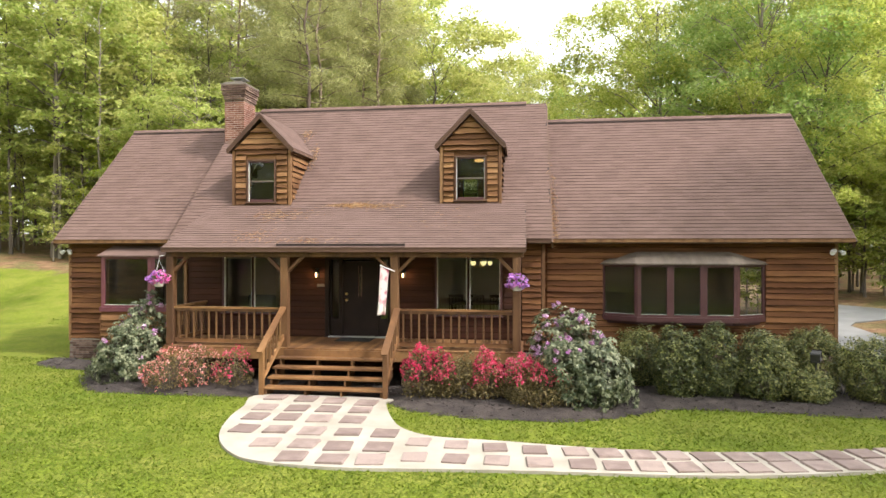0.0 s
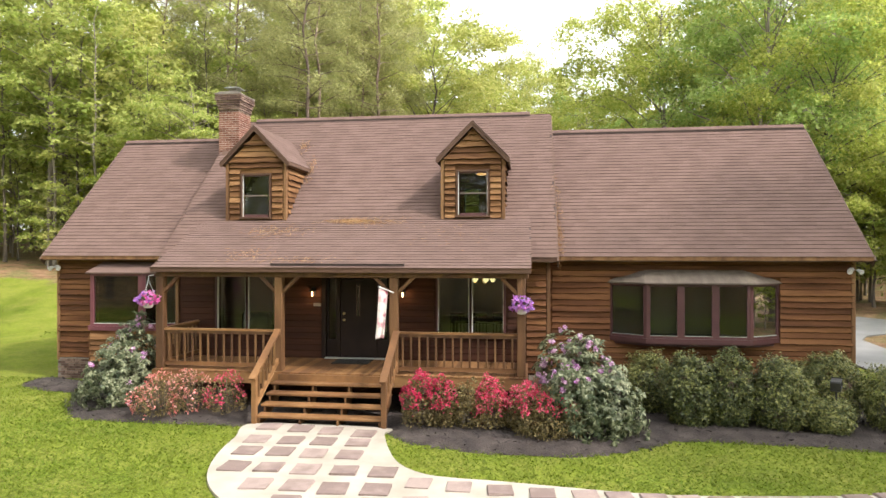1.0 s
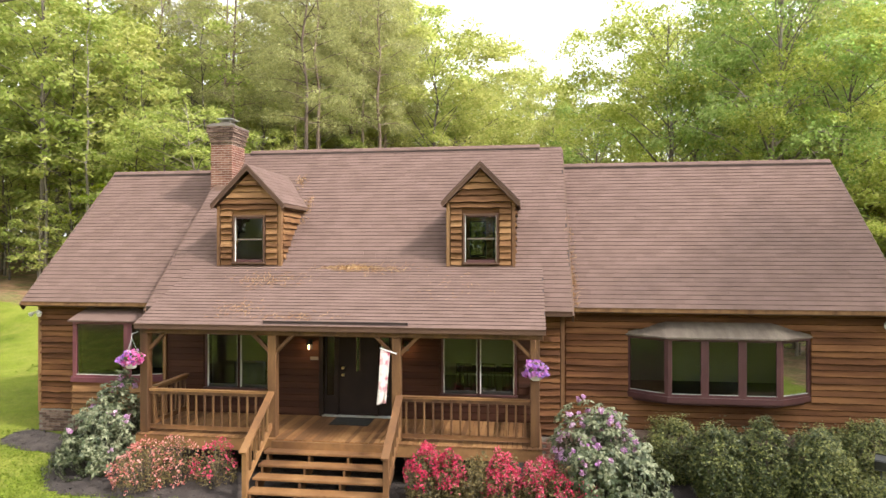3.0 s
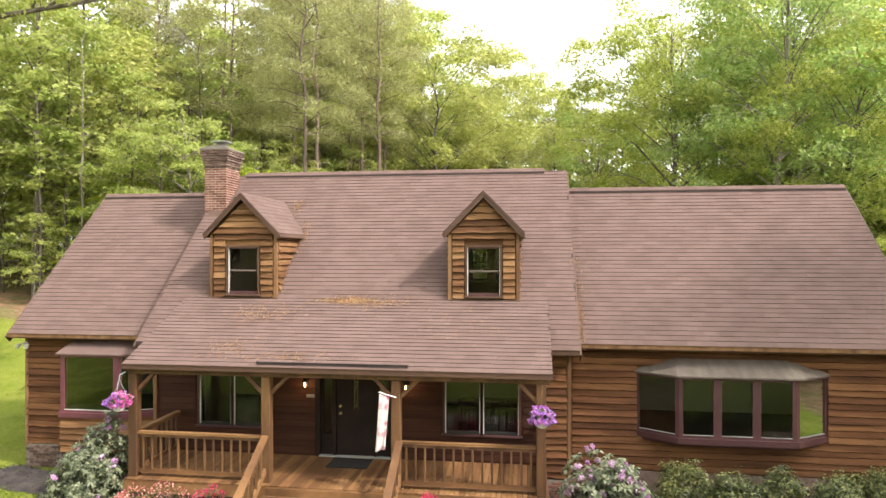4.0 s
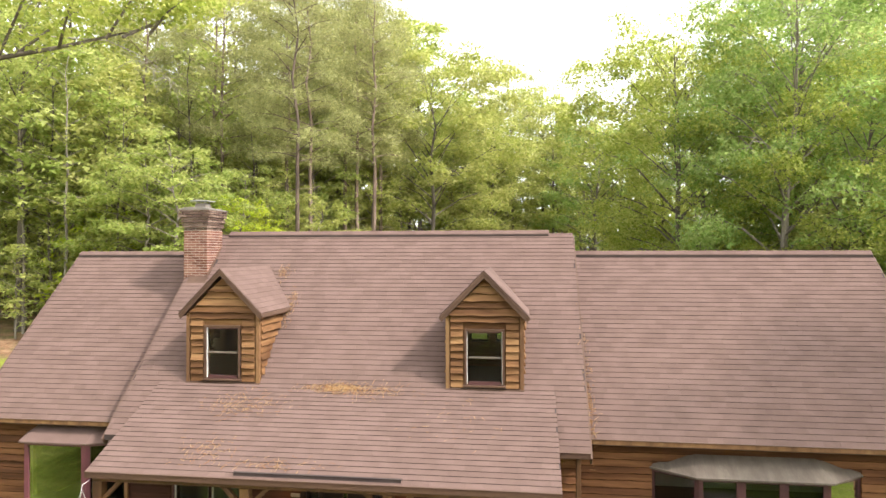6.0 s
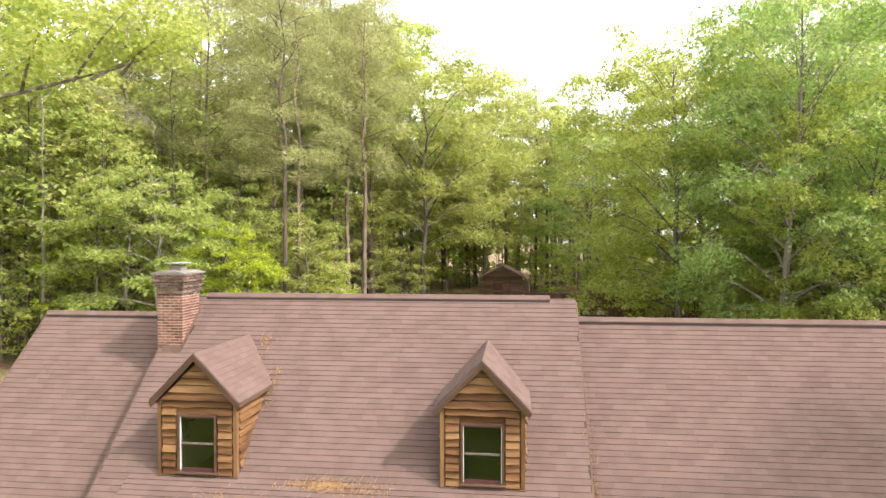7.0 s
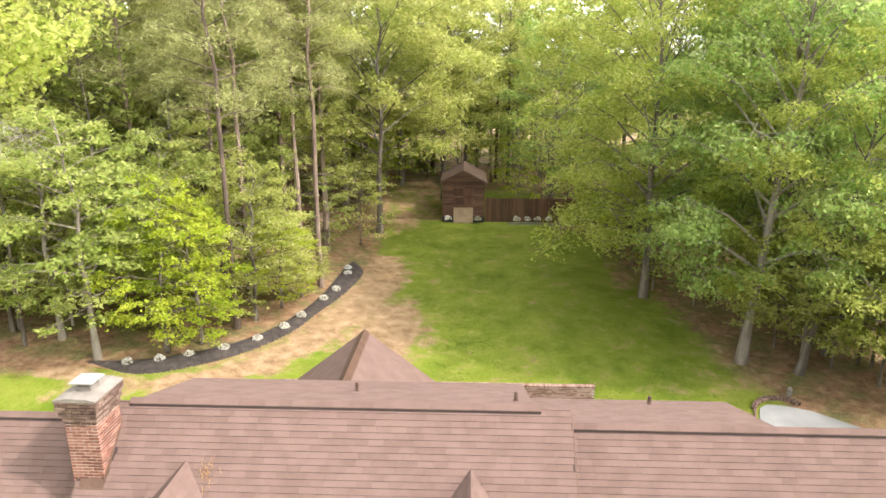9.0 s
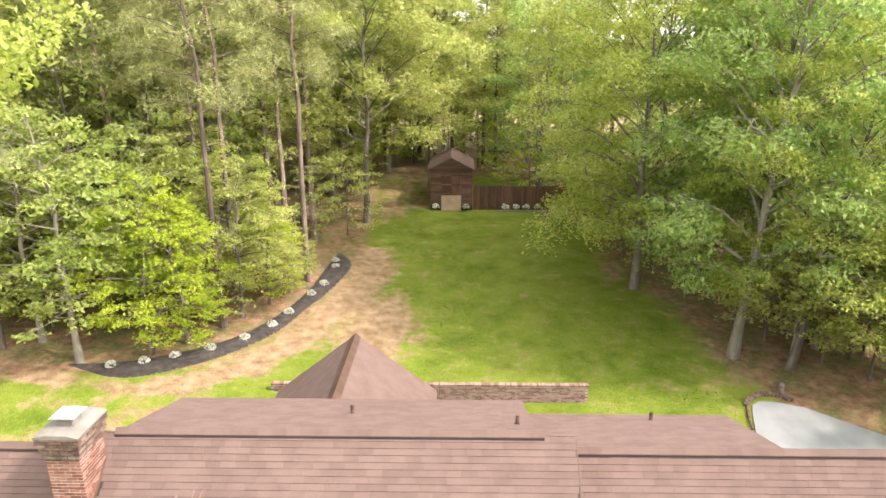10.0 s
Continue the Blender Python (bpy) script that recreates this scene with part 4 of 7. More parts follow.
chimney()
for px, py, pz in ((-4.12, 21.5, 7.25), (-0.46, 20.72, 7.49), (3.03, 22.6, 6.45)):
    v, f = [], []
    tube(v, f, [(px, py, pz - 0.06), (px, py, pz + 0.24)], [0.045, 0.045], 10)
    tube(v, f, [(px, py, pz - 0.05), (px, py, pz + 0.03)], [0.11, 0.06], 10)
    part("vent_pipe", (v, f), BRICK_DARK, house)

# ---- house: bow windows ----


def bow_window(xs, y_wall, y_out, z0, z1, top_z, splits, frame_mat, down_to=None, seed=60, roof_mat=METALROOF, stile=0.075):
    """A bay of flat window bays: wall points xs[0], xs[3], front corners xs[1], xs[2]."""
    plan = [(xs[0], y_wall), (xs[1], y_out), (xs[2], y_out), (xs[3], y_wall)]
    head = part("bow_window", prism(plan, "z", z1 - 0.09, z1), frame_mat, house, "projecting bow window in dark painted frame")
    part("window_sill", prism([(xs[0] - 0.03, y_wall), (xs[1] - 0.03, y_out - 0.05), (xs[2] + 0.03, y_out - 0.05), (xs[3] + 0.03, y_wall)], "z", z0 - 0.02, z0 + 0.1), frame_mat, head)
    part("bow_seat", prism([(xs[0] + 0.05, y_wall + 0.22), (xs[1] + 0.02, y_out + 0.02), (xs[2] - 0.02, y_out + 0.02), (xs[3] - 0.05, y_wall + 0.22)], "z", z0 + 0.101, z0 + 0.12), ROOMFLOOR, head)
    sides = [(plan[0], plan[1], 1), (plan[1], plan[2], splits), (plan[2], plan[3], 1)]
    for p, q, n in sides:
        p, q = Vector((*p, 0)), Vector((*q, 0))
        d = (q - p).normalized()
        out = Vector((d.y, -d.x, 0))
        for k in range(n):
            a, b = p + (q - p) * k / n, p + (q - p) * (k + 1) / n
            lo, hi = z0 + 0.1, z1 - 0.09
            w, t = stile, 0.05
            for c, dd in ((a, d), (b - d * w, d)):
                bm = bmesh.new()
                vs = [c, c + dd * w, c + dd * w - out * t, c - out * t]
                lov = [bm.verts.new((u.x, u.y, lo)) for u in vs]
                hiv = [bm.verts.new((u.x, u.y, hi)) for u in vs]
                bm.faces.new(lov), bm.faces.new(hiv[::-1])
                for i in range(4):
                    bm.faces.new((lov[i], hiv[i], hiv[(i + 1) % 4], lov[(i + 1) % 4]))
                bmesh.ops.recalc_face_normals(bm, faces=bm.faces)
                part("mullion", bm, frame_mat, head)
            part("sash_rail", beam(a + d * w - out * 0.02 + Vector((0, 0, lo + 0.03)), b - d * w - out * 0.02 + Vector((0, 0, lo + 0.03)), 0.03, 0.06, 0.003), frame_mat, head)
            part("glazing_bead", beam(a + d * w - out * 0.006 + Vector((0, 0, lo + 0.066)), b - d * w - out * 0.006 + Vector((0, 0, lo + 0.066)), 0.012, 0.014, 0), WHITE if splits == 1 else STEEL, head)
            c = beam(a + d * w - out * 0.03 + Vector((0, 0, (lo + hi) / 2)), b - d * w - out * 0.03 + Vector((0, 0, (lo + hi) / 2)), 0.006, hi - lo, 0)
            g = part("pane", c, GLASS, head)
            g.visible_shadow = False
    # hipped little roof
    o = 0.1
    low = [(xs[0] - o, y_wall, z1 + 0.01), (xs[1] - o * 0.7, y_out - o, z1 + 0.01), (xs[2] + o * 0.7, y_out - o, z1 + 0.01), (xs[3] + o, y_wall, z1 + 0.01)]
    hi = [(xs[1] + 0.05, y_wall, top_z), (xs[2] - 0.05, y_wall, top_z)]
    bm = bmesh.new()
    lo_u = [bm.verts.new(p) for p in low]
    lo_d = [bm.verts.new((p[0], p[1], p[2] - 0.035)) for p in low]
    h = [bm.verts.new(p) for p in hi]
    for q in ((lo_u[0], lo_u[1], h[0]), (lo_u[1], lo_u[2], h[1], h[0]), (lo_u[2], lo_u[3], h[1]), tuple(lo_d[::-1])):
        bm.faces.new(q)
    for i in range(3):
        bm.faces.new((lo_d[i], lo_d[i + 1], lo_u[i + 1], lo_u[i]))
    bmesh.ops.recalc_face_normals(bm, faces=bm.faces)
    part("bay_roof", bm, roof_mat, head)
    if down_to is None:
        part("bow_base", prism([(xs[0] + 0.1, y_wall), (xs[1] + 0.08, y_out + 0.1), (xs[2] - 0.08, y_out + 0.1), (xs[3] - 0.1, y_wall)], "z", z0 - 0.1, z0 - 0.021), frame_mat, head)
    else:
        body = part("bay_apron", prism(plan, "z", down_to, z0 - 0.021), CEDAR, head)
        for p, q in ((plan[0], plan[1]), (plan[1], plan[2]), (plan[2], plan[3])):
            p, q = Vector((*p, 0)), Vector((*q, 0))
            d = (q - p).normalized()
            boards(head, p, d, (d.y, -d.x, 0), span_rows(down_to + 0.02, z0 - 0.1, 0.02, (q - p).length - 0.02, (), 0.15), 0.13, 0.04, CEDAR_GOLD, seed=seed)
        part("bay_foundation", prism([(xs[0] + 0.02, y_wall), (xs[1] + 0.02, y_out + 0.02), (xs[2] - 0.02, y_out + 0.02), (xs[3] - 0.02, y_wall)], "z", -0.1, down_to), BRICK_DARK, head)


bow_window((1.95, 2.78, 5.17, 6.0), WING_Y, 16.38, 1.36, 2.8, 3.12, 3, MAROON, stile=0.085)
bow_window((-12.15, -11.85, -10.35, -9.15), WING_Y, 16.36, 1.44, 2.98, 3.29, 1, PLUM, 0.55, roof_mat=SHINGLE, stile=0.1)

# White strip standing for the bright reflection along the bow's narrow left pane.
part("sash_stile", boxes((-12.14, -12.1, 16.77, 16.81, 1.55, 2.88), bevel=0.004), WHITE, house, "white strip for the bright reflection on the bow's side pane")

# ---- house: door and porch windows ----
door = part("front_door", boxes((-4.74, -3.86, MAIN_Y + 0.03, MAIN_Y + 0.08, DECK_Z + 0.05, 2.86), bevel=0.004), DOORPAINT, house, "dark brown panelled front door")
part("door_frame", boxes((-5.2, -5.1, MAIN_Y - 0.06, MAIN_Y + 0.1, DECK_Z, 2.99), (-3.49, -3.39, MAIN_Y - 0.06, MAIN_Y + 0.1, DECK_Z, 2.99), (-5.1, -3.49, MAIN_Y - 0.06, MAIN_Y + 0.1, 2.89, 2.99),
     (-4.8, -4.74, MAIN_Y - 0.03, MAIN_Y + 0.1, DECK_Z, 2.89), (-3.86, -3.8, MAIN_Y - 0.03, MAIN_Y + 0.1, DECK_Z, 2.89)), DOORPAINT, door)
for a, b in ((-5.1, -4.8), (-3.8, -3.49)):
    part("sidelight_panel", boxes((a, b, MAIN_Y + 0.03, MAIN_Y + 0.07, DECK_Z, 1.35), (a, a + 0.06, MAIN_Y + 0.03, MAIN_Y + 0.07, 1.35, 2.89), (b - 0.06, b, MAIN_Y + 0.03, MAIN_Y + 0.07, 1.35, 2.89)), DOORPAINT, door)
    part("sidelight_pane", boxes((a + 0.06, b - 0.06, MAIN_Y + 0.045, MAIN_Y + 0.051, 1.35, 2.89)), GLASS, door)
part("door_slit", boxes((-4.32, -4.25, MAIN_Y + 0.02, MAIN_Y + 0.028, 1.95, 2.7)), GLASS, door)
part("slit_bead", boxes((-4.335, -4.32, MAIN_Y + 0.015, MAIN_Y + 0.03, 1.93, 2.72), (-4.25, -4.235, MAIN_Y + 0.015, MAIN_Y + 0.03, 1.93, 2.72)), FASCIA, door)
for z in (1.84, 2.0):
    v, f = [], []
    tube(v, f, [(-4.64, MAIN_Y + 0.03, z), (-4.64, MAIN_Y - 0.03, z), (-4.64, MAIN_Y - 0.045, z)], [0.03, 0.034, 0.012], 10)
    part("door_knob", (v, f), BRASS, door)
part("threshold", boxes((-5.12, -3.45, MAIN_Y - 0.09, MAIN_Y + 0.02, DECK_Z + 0.002, DECK_Z + 0.035), bevel=0.006), STEEL, door)


def double_window(x0, x1, z0, z1):
    mid = (x0 + x1) / 2
    for a, b in ((x0, mid - 0.03), (mid + 0.03, x1)):
        sash_window(wall_main, a, b, z0, z1, MAIN_Y, MAROON, BLACK, True, False, 0.05)


double_window(*win_l)
double_window(*win_r)

# ---- porch ----
porch = part("porch_deck", boxes((-8.6, -0.1, 14.14, 14.18, 0.6, 0.845)), DECKWOOD, house, "golden stained wooden porch deck")
for k in range(86):
    x = -8.6 + k * 0.0993
    part("deck_board", boxes((x, x + 0.091, 14.09 - 0.004 * (k % 3), 15.985, 0.846, DECK_Z), bevel=0.003), DECKWOOD, porch)
part("rim_board", boxes((-8.63, -0.07, 14.1, 14.139, 0.6, 0.844), bevel=0.004), DECKWOOD, porch)
for xx in (-8.63, -0.1):
    part("rim_board", boxes((xx, xx + 0.03, 14.14, 15.98, 0.6, 0.844)), DECKWOOD, porch)
for k in range(9):
    part("joist", boxes((-8.4 + k * 1.03, -8.36 + k * 1.03, 14.19, 15.97, 0.66, 0.845)), POSTWOOD, porch)
for x in (-8.5, -2.62, -0.22):
    part("pier", boxes((x - 0.2, x + 0.2, 14.2, 14.6, -0.1, 0.6)), BRICK_DARK, porch)
POSTS = [-8.51, -5.645, -3.0, -0.21]
for i, x in enumerate(POSTS):
    p = part("porch_post", boxes((x - 0.092, x + 0.092, 14.21, 14.394, DECK_Z, 2.98), bevel=0.012), POSTWOOD, house)
    for s in (-1, 1):
        if (i == 0 and s < 0) or (i == 3 and s > 0):
            continue
        part("knee_brace", beam((x + s * 0.06, 14.3, 2.62), (x + s * 0.44, 14.3, 3.0), 0.075, 0.09, 0.006, up=(0, 1, 0)), POSTWOOD, p)
part("porch_beam", boxes((-8.62, -0.05, 14.22, 14.38, 2.98, 3.14), bevel=0.008), POSTWOOD, house)
part("porch_ceiling", prism([(14.2, 3.14), (15.98, 3.52), (15.98, 3.55), (14.2, 3.17)], "x", -8.6, -0.06), CEDAR_SHADE, house)


def railing(x0, x1, y0, y1, n):
    top = part("porch_railing", beam((x0, y0, 1.77), (x1, y1, 1.77), 0.1, 0.04), DECKWOOD, house)
    part("sub_rail", beam((x0, y0, 1.715), (x1, y1, 1.715), 0.05, 0.07), POSTWOOD, top)
    part("bottom_rail", beam((x0, y0, 0.985), (x1, y1, 0.985), 0.05, 0.09), DECKWOOD, top)
    me = to_mesh("baluster", boxes((-0.02, 0.02, -0.02, 0.02, 0.0, 0.66), bevel=0.004), POSTWOOD)
    for k in range(n):
        t = (k + 0.5) / n
        piece("baluster", me, top, Matrix.Translation((x0 + (x1 - x0) * t, y0 + (y1 - y0) * t, 1.025)))


railing(-8.41, -5.74, 14.3, 14.3, 14)
railing(-2.9, -0.31, 14.3, 14.3, 14)
railing(-8.51, -8.51, 14.4, 15.95, 8)
railing(-0.21, -0.21, 14.4, 15.95, 8)

# steps
SX0, SX1 = -5.62, -2.96
steps = part("porch_steps", boxes((SX0 + 0.05, SX1 - 0.05, 14.02, 14.09, 0.64, 0.84)), DECKWOOD, house, "open wooden porch steps")
for k in range(4):
    z, y = 0.7 - 0.17 * k, 13.8 - 0.27 * k
    part("tread", boxes((SX0 - 0.02, SX1 + 0.02, y, y + 0.29, z - 0.05, z), bevel=0.008), DECKWOOD, steps)
for x in (SX0 + 0.06, SX0 + 0.93, SX1 - 0.93, SX1 - 0.06):
    part("stringer", prism([(14.02, 0.64), (14.02, 0.3), (13.2, -0.05), (12.98, -0.05), (12.98, 0.13), (13.27, 0.13), (13.27, 0.3), (13.54, 0.3), (13.54, 0.47), (13.81, 0.47), (13.81, 0.64)], "x", x - 0.02, x + 0.02), POSTWOOD, steps)
for x in (SX0 - 0.03, SX1 + 0.03):
    part("newel", boxes((x - 0.05, x + 0.05, 12.93, 13.03, -0.02, 0.98), bevel=0.006), DECKWOOD, steps)
    part("hand_rail", beam((x, 12.86, 0.96), (x, 14.22, 1.8), 0.13, 0.045), DECKWOOD, steps)
    part("lower_rail", beam((x, 13.0, 0.36), (x, 14.22, 1.12), 0.045, 0.1), DECKWOOD, steps)
    for k in range(5):
        t = (k + 1) / 6
        y = 13.0 + 1.2 * t
        part("baluster", boxes((x - 0.02, x + 0.02, y - 0.02, y + 0.02, 0.36 + 0.76 * t, 1.02 + 0.76 * t)), POSTWOOD, steps)

# ---- rear gabled addition ----
part("rear_roof", prism([(-8.6, 2.65), (-5.52, 5.02), (-2.45, 2.65), (-2.45, 2.53), (-5.52, 4.86), (-8.6, 2.53)], "y", 23.3, 30.75), SHINGLE_FIELD, house, "gabled rear addition roof")
part("rear_ridge_cap", prism([(-5.72, 4.9), (-5.52, 5.06), (-5.32, 4.9), (-5.52, 5.03)], "y", 23.3, 30.77), FASCIA, house)
part("rear_wall", boxes((-8.2, -8.05, 24.2, 30.4, 0.0, 2.9), (-2.98, -2.83, 24.2, 30.4, 0.0, 2.9)), CEDAR, house)
part("rear_gable", prism([(-8.2, 0.0), (-2.83, 0.0), (-2.83, 2.85), (-5.52, 4.9), (-8.2, 2.85)], "y", 30.3, 30.42), CEDAR, house)

# ---- paths and beds ----


def outline_mesh(pts, z, thick):
    bm = prism(pts, "z", z - thick, z)
    bmesh.ops.triangulate(bm, faces=[f for f in bm.faces if len(f.verts) > 4])
    return bm


def smooth_outline(pts, per=8):
    out, n = [], len(pts)
    for i in range(n):
        p = [Vector(pts[(i + k) % n]) for k in (-1, 0, 1, 2)]
        for j in range(per):
            u = j / per
            out.append(tuple(0.5 * (2 * p[1] + (p[2] - p[0]) * u + (2 * p[0] - 5 * p[1] + 4 * p[2] - p[3]) * u * u + (3 * p[1] - p[0] - 3 * p[2] + p[3]) * u ** 3)))
    return out


PATH = smooth_outline([(-5.6, 13.0), (-5.6, 12.0), (-5.45, 11.0), (-5.15, 10.1), (-4.66, 9.37), (-4.0, 8.93), (-2.7, 8.8), (-1.0, 8.94), (0.6, 9.04), (1.8, 9.09), (3.0, 9.21), (4.1, 9.43), (5.1, 9.7), (7.4, 10.25), (11.0, 11.2), (15.0, 12.4),
                       (14.6, 13.4), (10.8, 12.1), (7.2, 11.08), (4.94, 10.53), (3.6, 10.31), (2.3, 10.16), (1.4, 10.16), (0.5, 10.25), (-0.5, 10.37), (-1.3, 10.43), (-1.78, 10.57), (-2.22, 10.98), (-2.55, 11.7), (-2.84, 12.6), (-2.95, 13.0)], 5)
path = solo("path", outline_mesh(PATH, 0.035, 0.08), CONCRETE, "pale concrete garden path set with square pavers", "path", "structure")
prng = np.random.default_rng(17)
paver_meshes = []
for hw, hd in ((0.21, 0.215),) * 4 + ((0.185, 0.195),) * 4:
    bm = boxes((-hw, hw, -hd, hd, 0.0, 0.045))
    bmesh.ops.bevel(bm, geom=list(bm.edges), offset=0.008, segments=1, affect="EDGES")
    for v in bm.verts:
        v.co += Vector(prng.normal(size=3)) * 0.006
    paver_meshes.append(to_mesh("paver", bm, PAVER))


def paver(x, y, turn, kind=0):
    piece("paver", paver_meshes[int(prng.integers(4)) + kind], path, pose(x, y, 0.014 + 0.004 * prng.random(), prng.normal() * 0.5, prng.normal() * 0.5, turn + prng.normal() * 2.5))


for r, (y, x0, n, step) in enumerate(((12.75, -5.21, 4, 0.66), (11.94, -5.11, 4, 0.645), (11.25, -5.0, 4, 0.615), (10.47, -4.89, 5, 0.62), (9.75, -4.17, 4, 0.62), (9.13, -3.51, 3, 0.62))):
    for k in range(n):
        paver(x0 + step * k + 0.015 * prng.normal(), y - 0.075 * k * (r == 0) + 0.015 * prng.normal(), 3)
for k in range(28):
    x = -1.67 + 0.62 * k if k < 5 else 0.81 + 0.485 * (k - 4)
    low = 9.36 + (0.034 * max(0, x - 1) ** 2 if x < 5 else 0.544 + 0.27 * (x - 5))
    turn = 2 + (1.7 * max(0, x) if x < 5 else 11)
    paver(x, low, turn, 4)
    paver(x - 0.06, low + (0.57 + 0.1 * max(0, -x) if x < 1 else max(0.44, 0.57 - 0.05 * (x - 1))), turn, 4)


def mulch_bed(name, outline, label, depth=0.07, step=0.17):
    """A heaped bed: a fine net over the outline, higher inside, rough on top, with loose chips."""
    A = np.array(outline)

    def inside(x, y):
        hit = False
        for (xa, ya), (xb, yb) in zip(outline, outline[1:] + outline[:1]):
            if (ya > y) != (yb > y) and x < (xb - xa) * (y - ya) / (yb - ya) + xa:
                hit = not hit
        return hit

    def rim(x, y):
        d = np.roll(A, -1, 0) - A
        t = (((np.array((x, y)) - A) * d).sum(1) / (d * d).sum(1)).clip(0, 1)
        return float(np.hypot(*(A + d * t[:, None] - (x, y)).T).min())
    (x0, y0), (x1, y1) = A.min(0), A.max(0)
    xs, ys = np.arange(x0 - step, x1 + step, step), np.arange(y0 - step, y1 + step, step)
    v, f, idx = [], [], {}
    for j, y in enumerate(ys):
        for i, x in enumerate(xs):
            d = rim(x, y) * (1 if inside(x, y) else -1)
            if d > -step:
                idx[i, j] = len(v)
                v.append((x, y, lift_of(x, y) + depth * max(-1, min(1, d / 0.35)) + 0.03 * min(1, max(0, d / 0.35)) * noise.noise((x * 2.2, y * 2.2, 3))))
    for (i, j), k in idx.items():
        q = [(i, j), (i + 1, j), (i + 1, j + 1), (i, j + 1)]
        if all(c in idx for c in q):
            f.append(tuple(idx[c] for c in q))
    ob = solo(name, (v, f), MULCH, label, "flower bed", "structure")
    ob.data.shade_smooth()
    rng = np.random.default_rng(len(v))
    c = [p for p in v if rng.random() < 0.9 * (step / 0.17) ** 2]
    cv, cf = leaves(rng, np.array(c) + (0, 0, 0.012), 0.12, 2, 0.075, 0.35, 0.75, 0.4, 0.1)
    tagged(part("mulch_chips", (cv, cf), CHIPS, ob), kind="stuff")
    return ob


mulch_bed("flower_bed", smooth_outline([(-13.4, 15.8), (-12.3, 15.3), (-11.4, 15.1), (-10.6, 14.0), (-9.7, 13.05), (-8.4, 12.92), (-7.1, 12.92), (-5.75, 12.98), (-5.8, 14.6), (-8.6, 15.2), (-9.2, 16.3), (-11.8, 16.4), (-13.5, 16.85)], 4), "dark mulch flower bed below the porch")
# Dark sheet over the lawn, so the ground under deck and steps looks shaded.
mulch_bed("porch_soil", smooth_outline([(-5.9, 13.1), (-2.75, 13.1), (-2.6, 14.2), (-0.1, 14.3), (-0.1, 15.9), (-5.0, 15.95), (-8.8, 15.9), (-8.8, 14.5), (-6.0, 14.2)], 4), "dark soil sheet that paints in the shade below the porch", 0.02)
mulch_bed("flower_bed", smooth_outline([(-2.85, 13.0), (-2.35, 12.3), (-1.86, 12.06), (-0.85, 11.82), (0.2, 11.76), (1.24, 11.98), (2.02, 12.43), (2.85, 13.0), (4.09, 13.05), (5.57, 12.9), (6.6, 12.75), (8.6, 12.7), (8.9, 15.2), (7.9, 16.85), (4.0, 16.85), (0.6, 16.8), (0.0, 15.9), (-0.2, 14.5), (-2.8, 14.6)], 4), "dark mulch flower bed in front of the wing")
BACKBED = [tuple(p) for p in BED_LINE] + [bed_back(i / 40) for i in range(40, -1, -1)]
mulch_bed("back_flower_bed", BACKBED, "curved black mulch bed along the edge of the wood", 0.13, 0.12)

# driveway, back terrace and garden wall
driveway = []
for i in range(21):
    driveway.append((10.0 + 0.03 * max(0, i - 14) + 0.012 * max(0, i - 14) ** 2 * 10, 16.0 + i * 0.94))
drive = driveway[4:16] + [(10.42, 31.3), (10.65, 32.0), (10.95, 32.85), (11.2, 33.4), (11.6, 33.68), (12.3, 33.62), (13.31, 33.23), (14.25, 32.4), (15.4, 31.4), (16.6, 30.2), (16.4, 28.8), (14.6, 27.8), (12.9, 26.9), (12.3, 26.0), (12.3, 22.0), (12.6, 19.6)]
bm = outline_mesh(drive, 0.02, 0.06)
for v in bm.verts:
    v.co.z += lift_of(v.co.x, v.co.y) + 0.02
solo("driveway", bm, DRIVE, "pale concrete driveway beside the house", "driveway", "structure")
border = thing("brick_border", (11.2, 33.4, 0.6), "low red brick border round the driveway's end", "brick edging", kind="structure")
edge_me = to_mesh("brick", boxes((-0.045, 0.045, -0.05, 0.05, -0.06, 0.09), bevel=0.006), BRICK_DARK)
frng0 = np.random.default_rng(3)
EDGE = [(9.9, 30.2), (10.44, 32.0), (10.72, 32.9), (11.12, 33.66), (11.69, 34.12), (12.25, 34.22), (12.75, 34.1), (12.98, 33.75)]
for k in range(62):
    p, q = Vector(spline(EDGE, k / 62)), Vector(spline(EDGE, (k + 0.3) / 62))
    d = (q - p).normalized()
    for j in range(1 if k < 22 else 2):
        e = p + Vector((-d.y, d.x)) * 0.115 * (j - 0.5) + d * 0.05 * (j % 2)
        piece("brick", edge_me, border, pose(e.x, e.y, lift_of(e.x, e.y) + 0.02 + 0.03 * j, 0, 0, math.degrees(math.atan2(d.y, d.x)) + frng0.normal() * 2))
OX, OY, OZ = 12.9, 34.4, 0.6
orn = thing("garden_ornament", (OX, OY, OZ), "small grey stone garden ornament on a pedestal", "ornament")
v, f = [], []
tube(v, f, [(OX, OY, OZ - 0.05), (OX, OY, OZ + 0.22), (OX, OY, OZ + 0.26)], [0.13, 0.1, 0.14], 10)
part("pedestal", (v, f), CAPSTONE, orn)
v, f = [], []
tube(v, f, [(OX, OY, OZ + 0.26), (OX, OY, OZ + 0.33), (OX, OY, OZ + 0.4), (OX, OY, OZ + 0.5), (OX, OY, OZ + 0.55)], [0.05, 0.1, 0.12, 0.08, 0.02], 12)
part("ball", (v, f), CAPSTONE, orn)


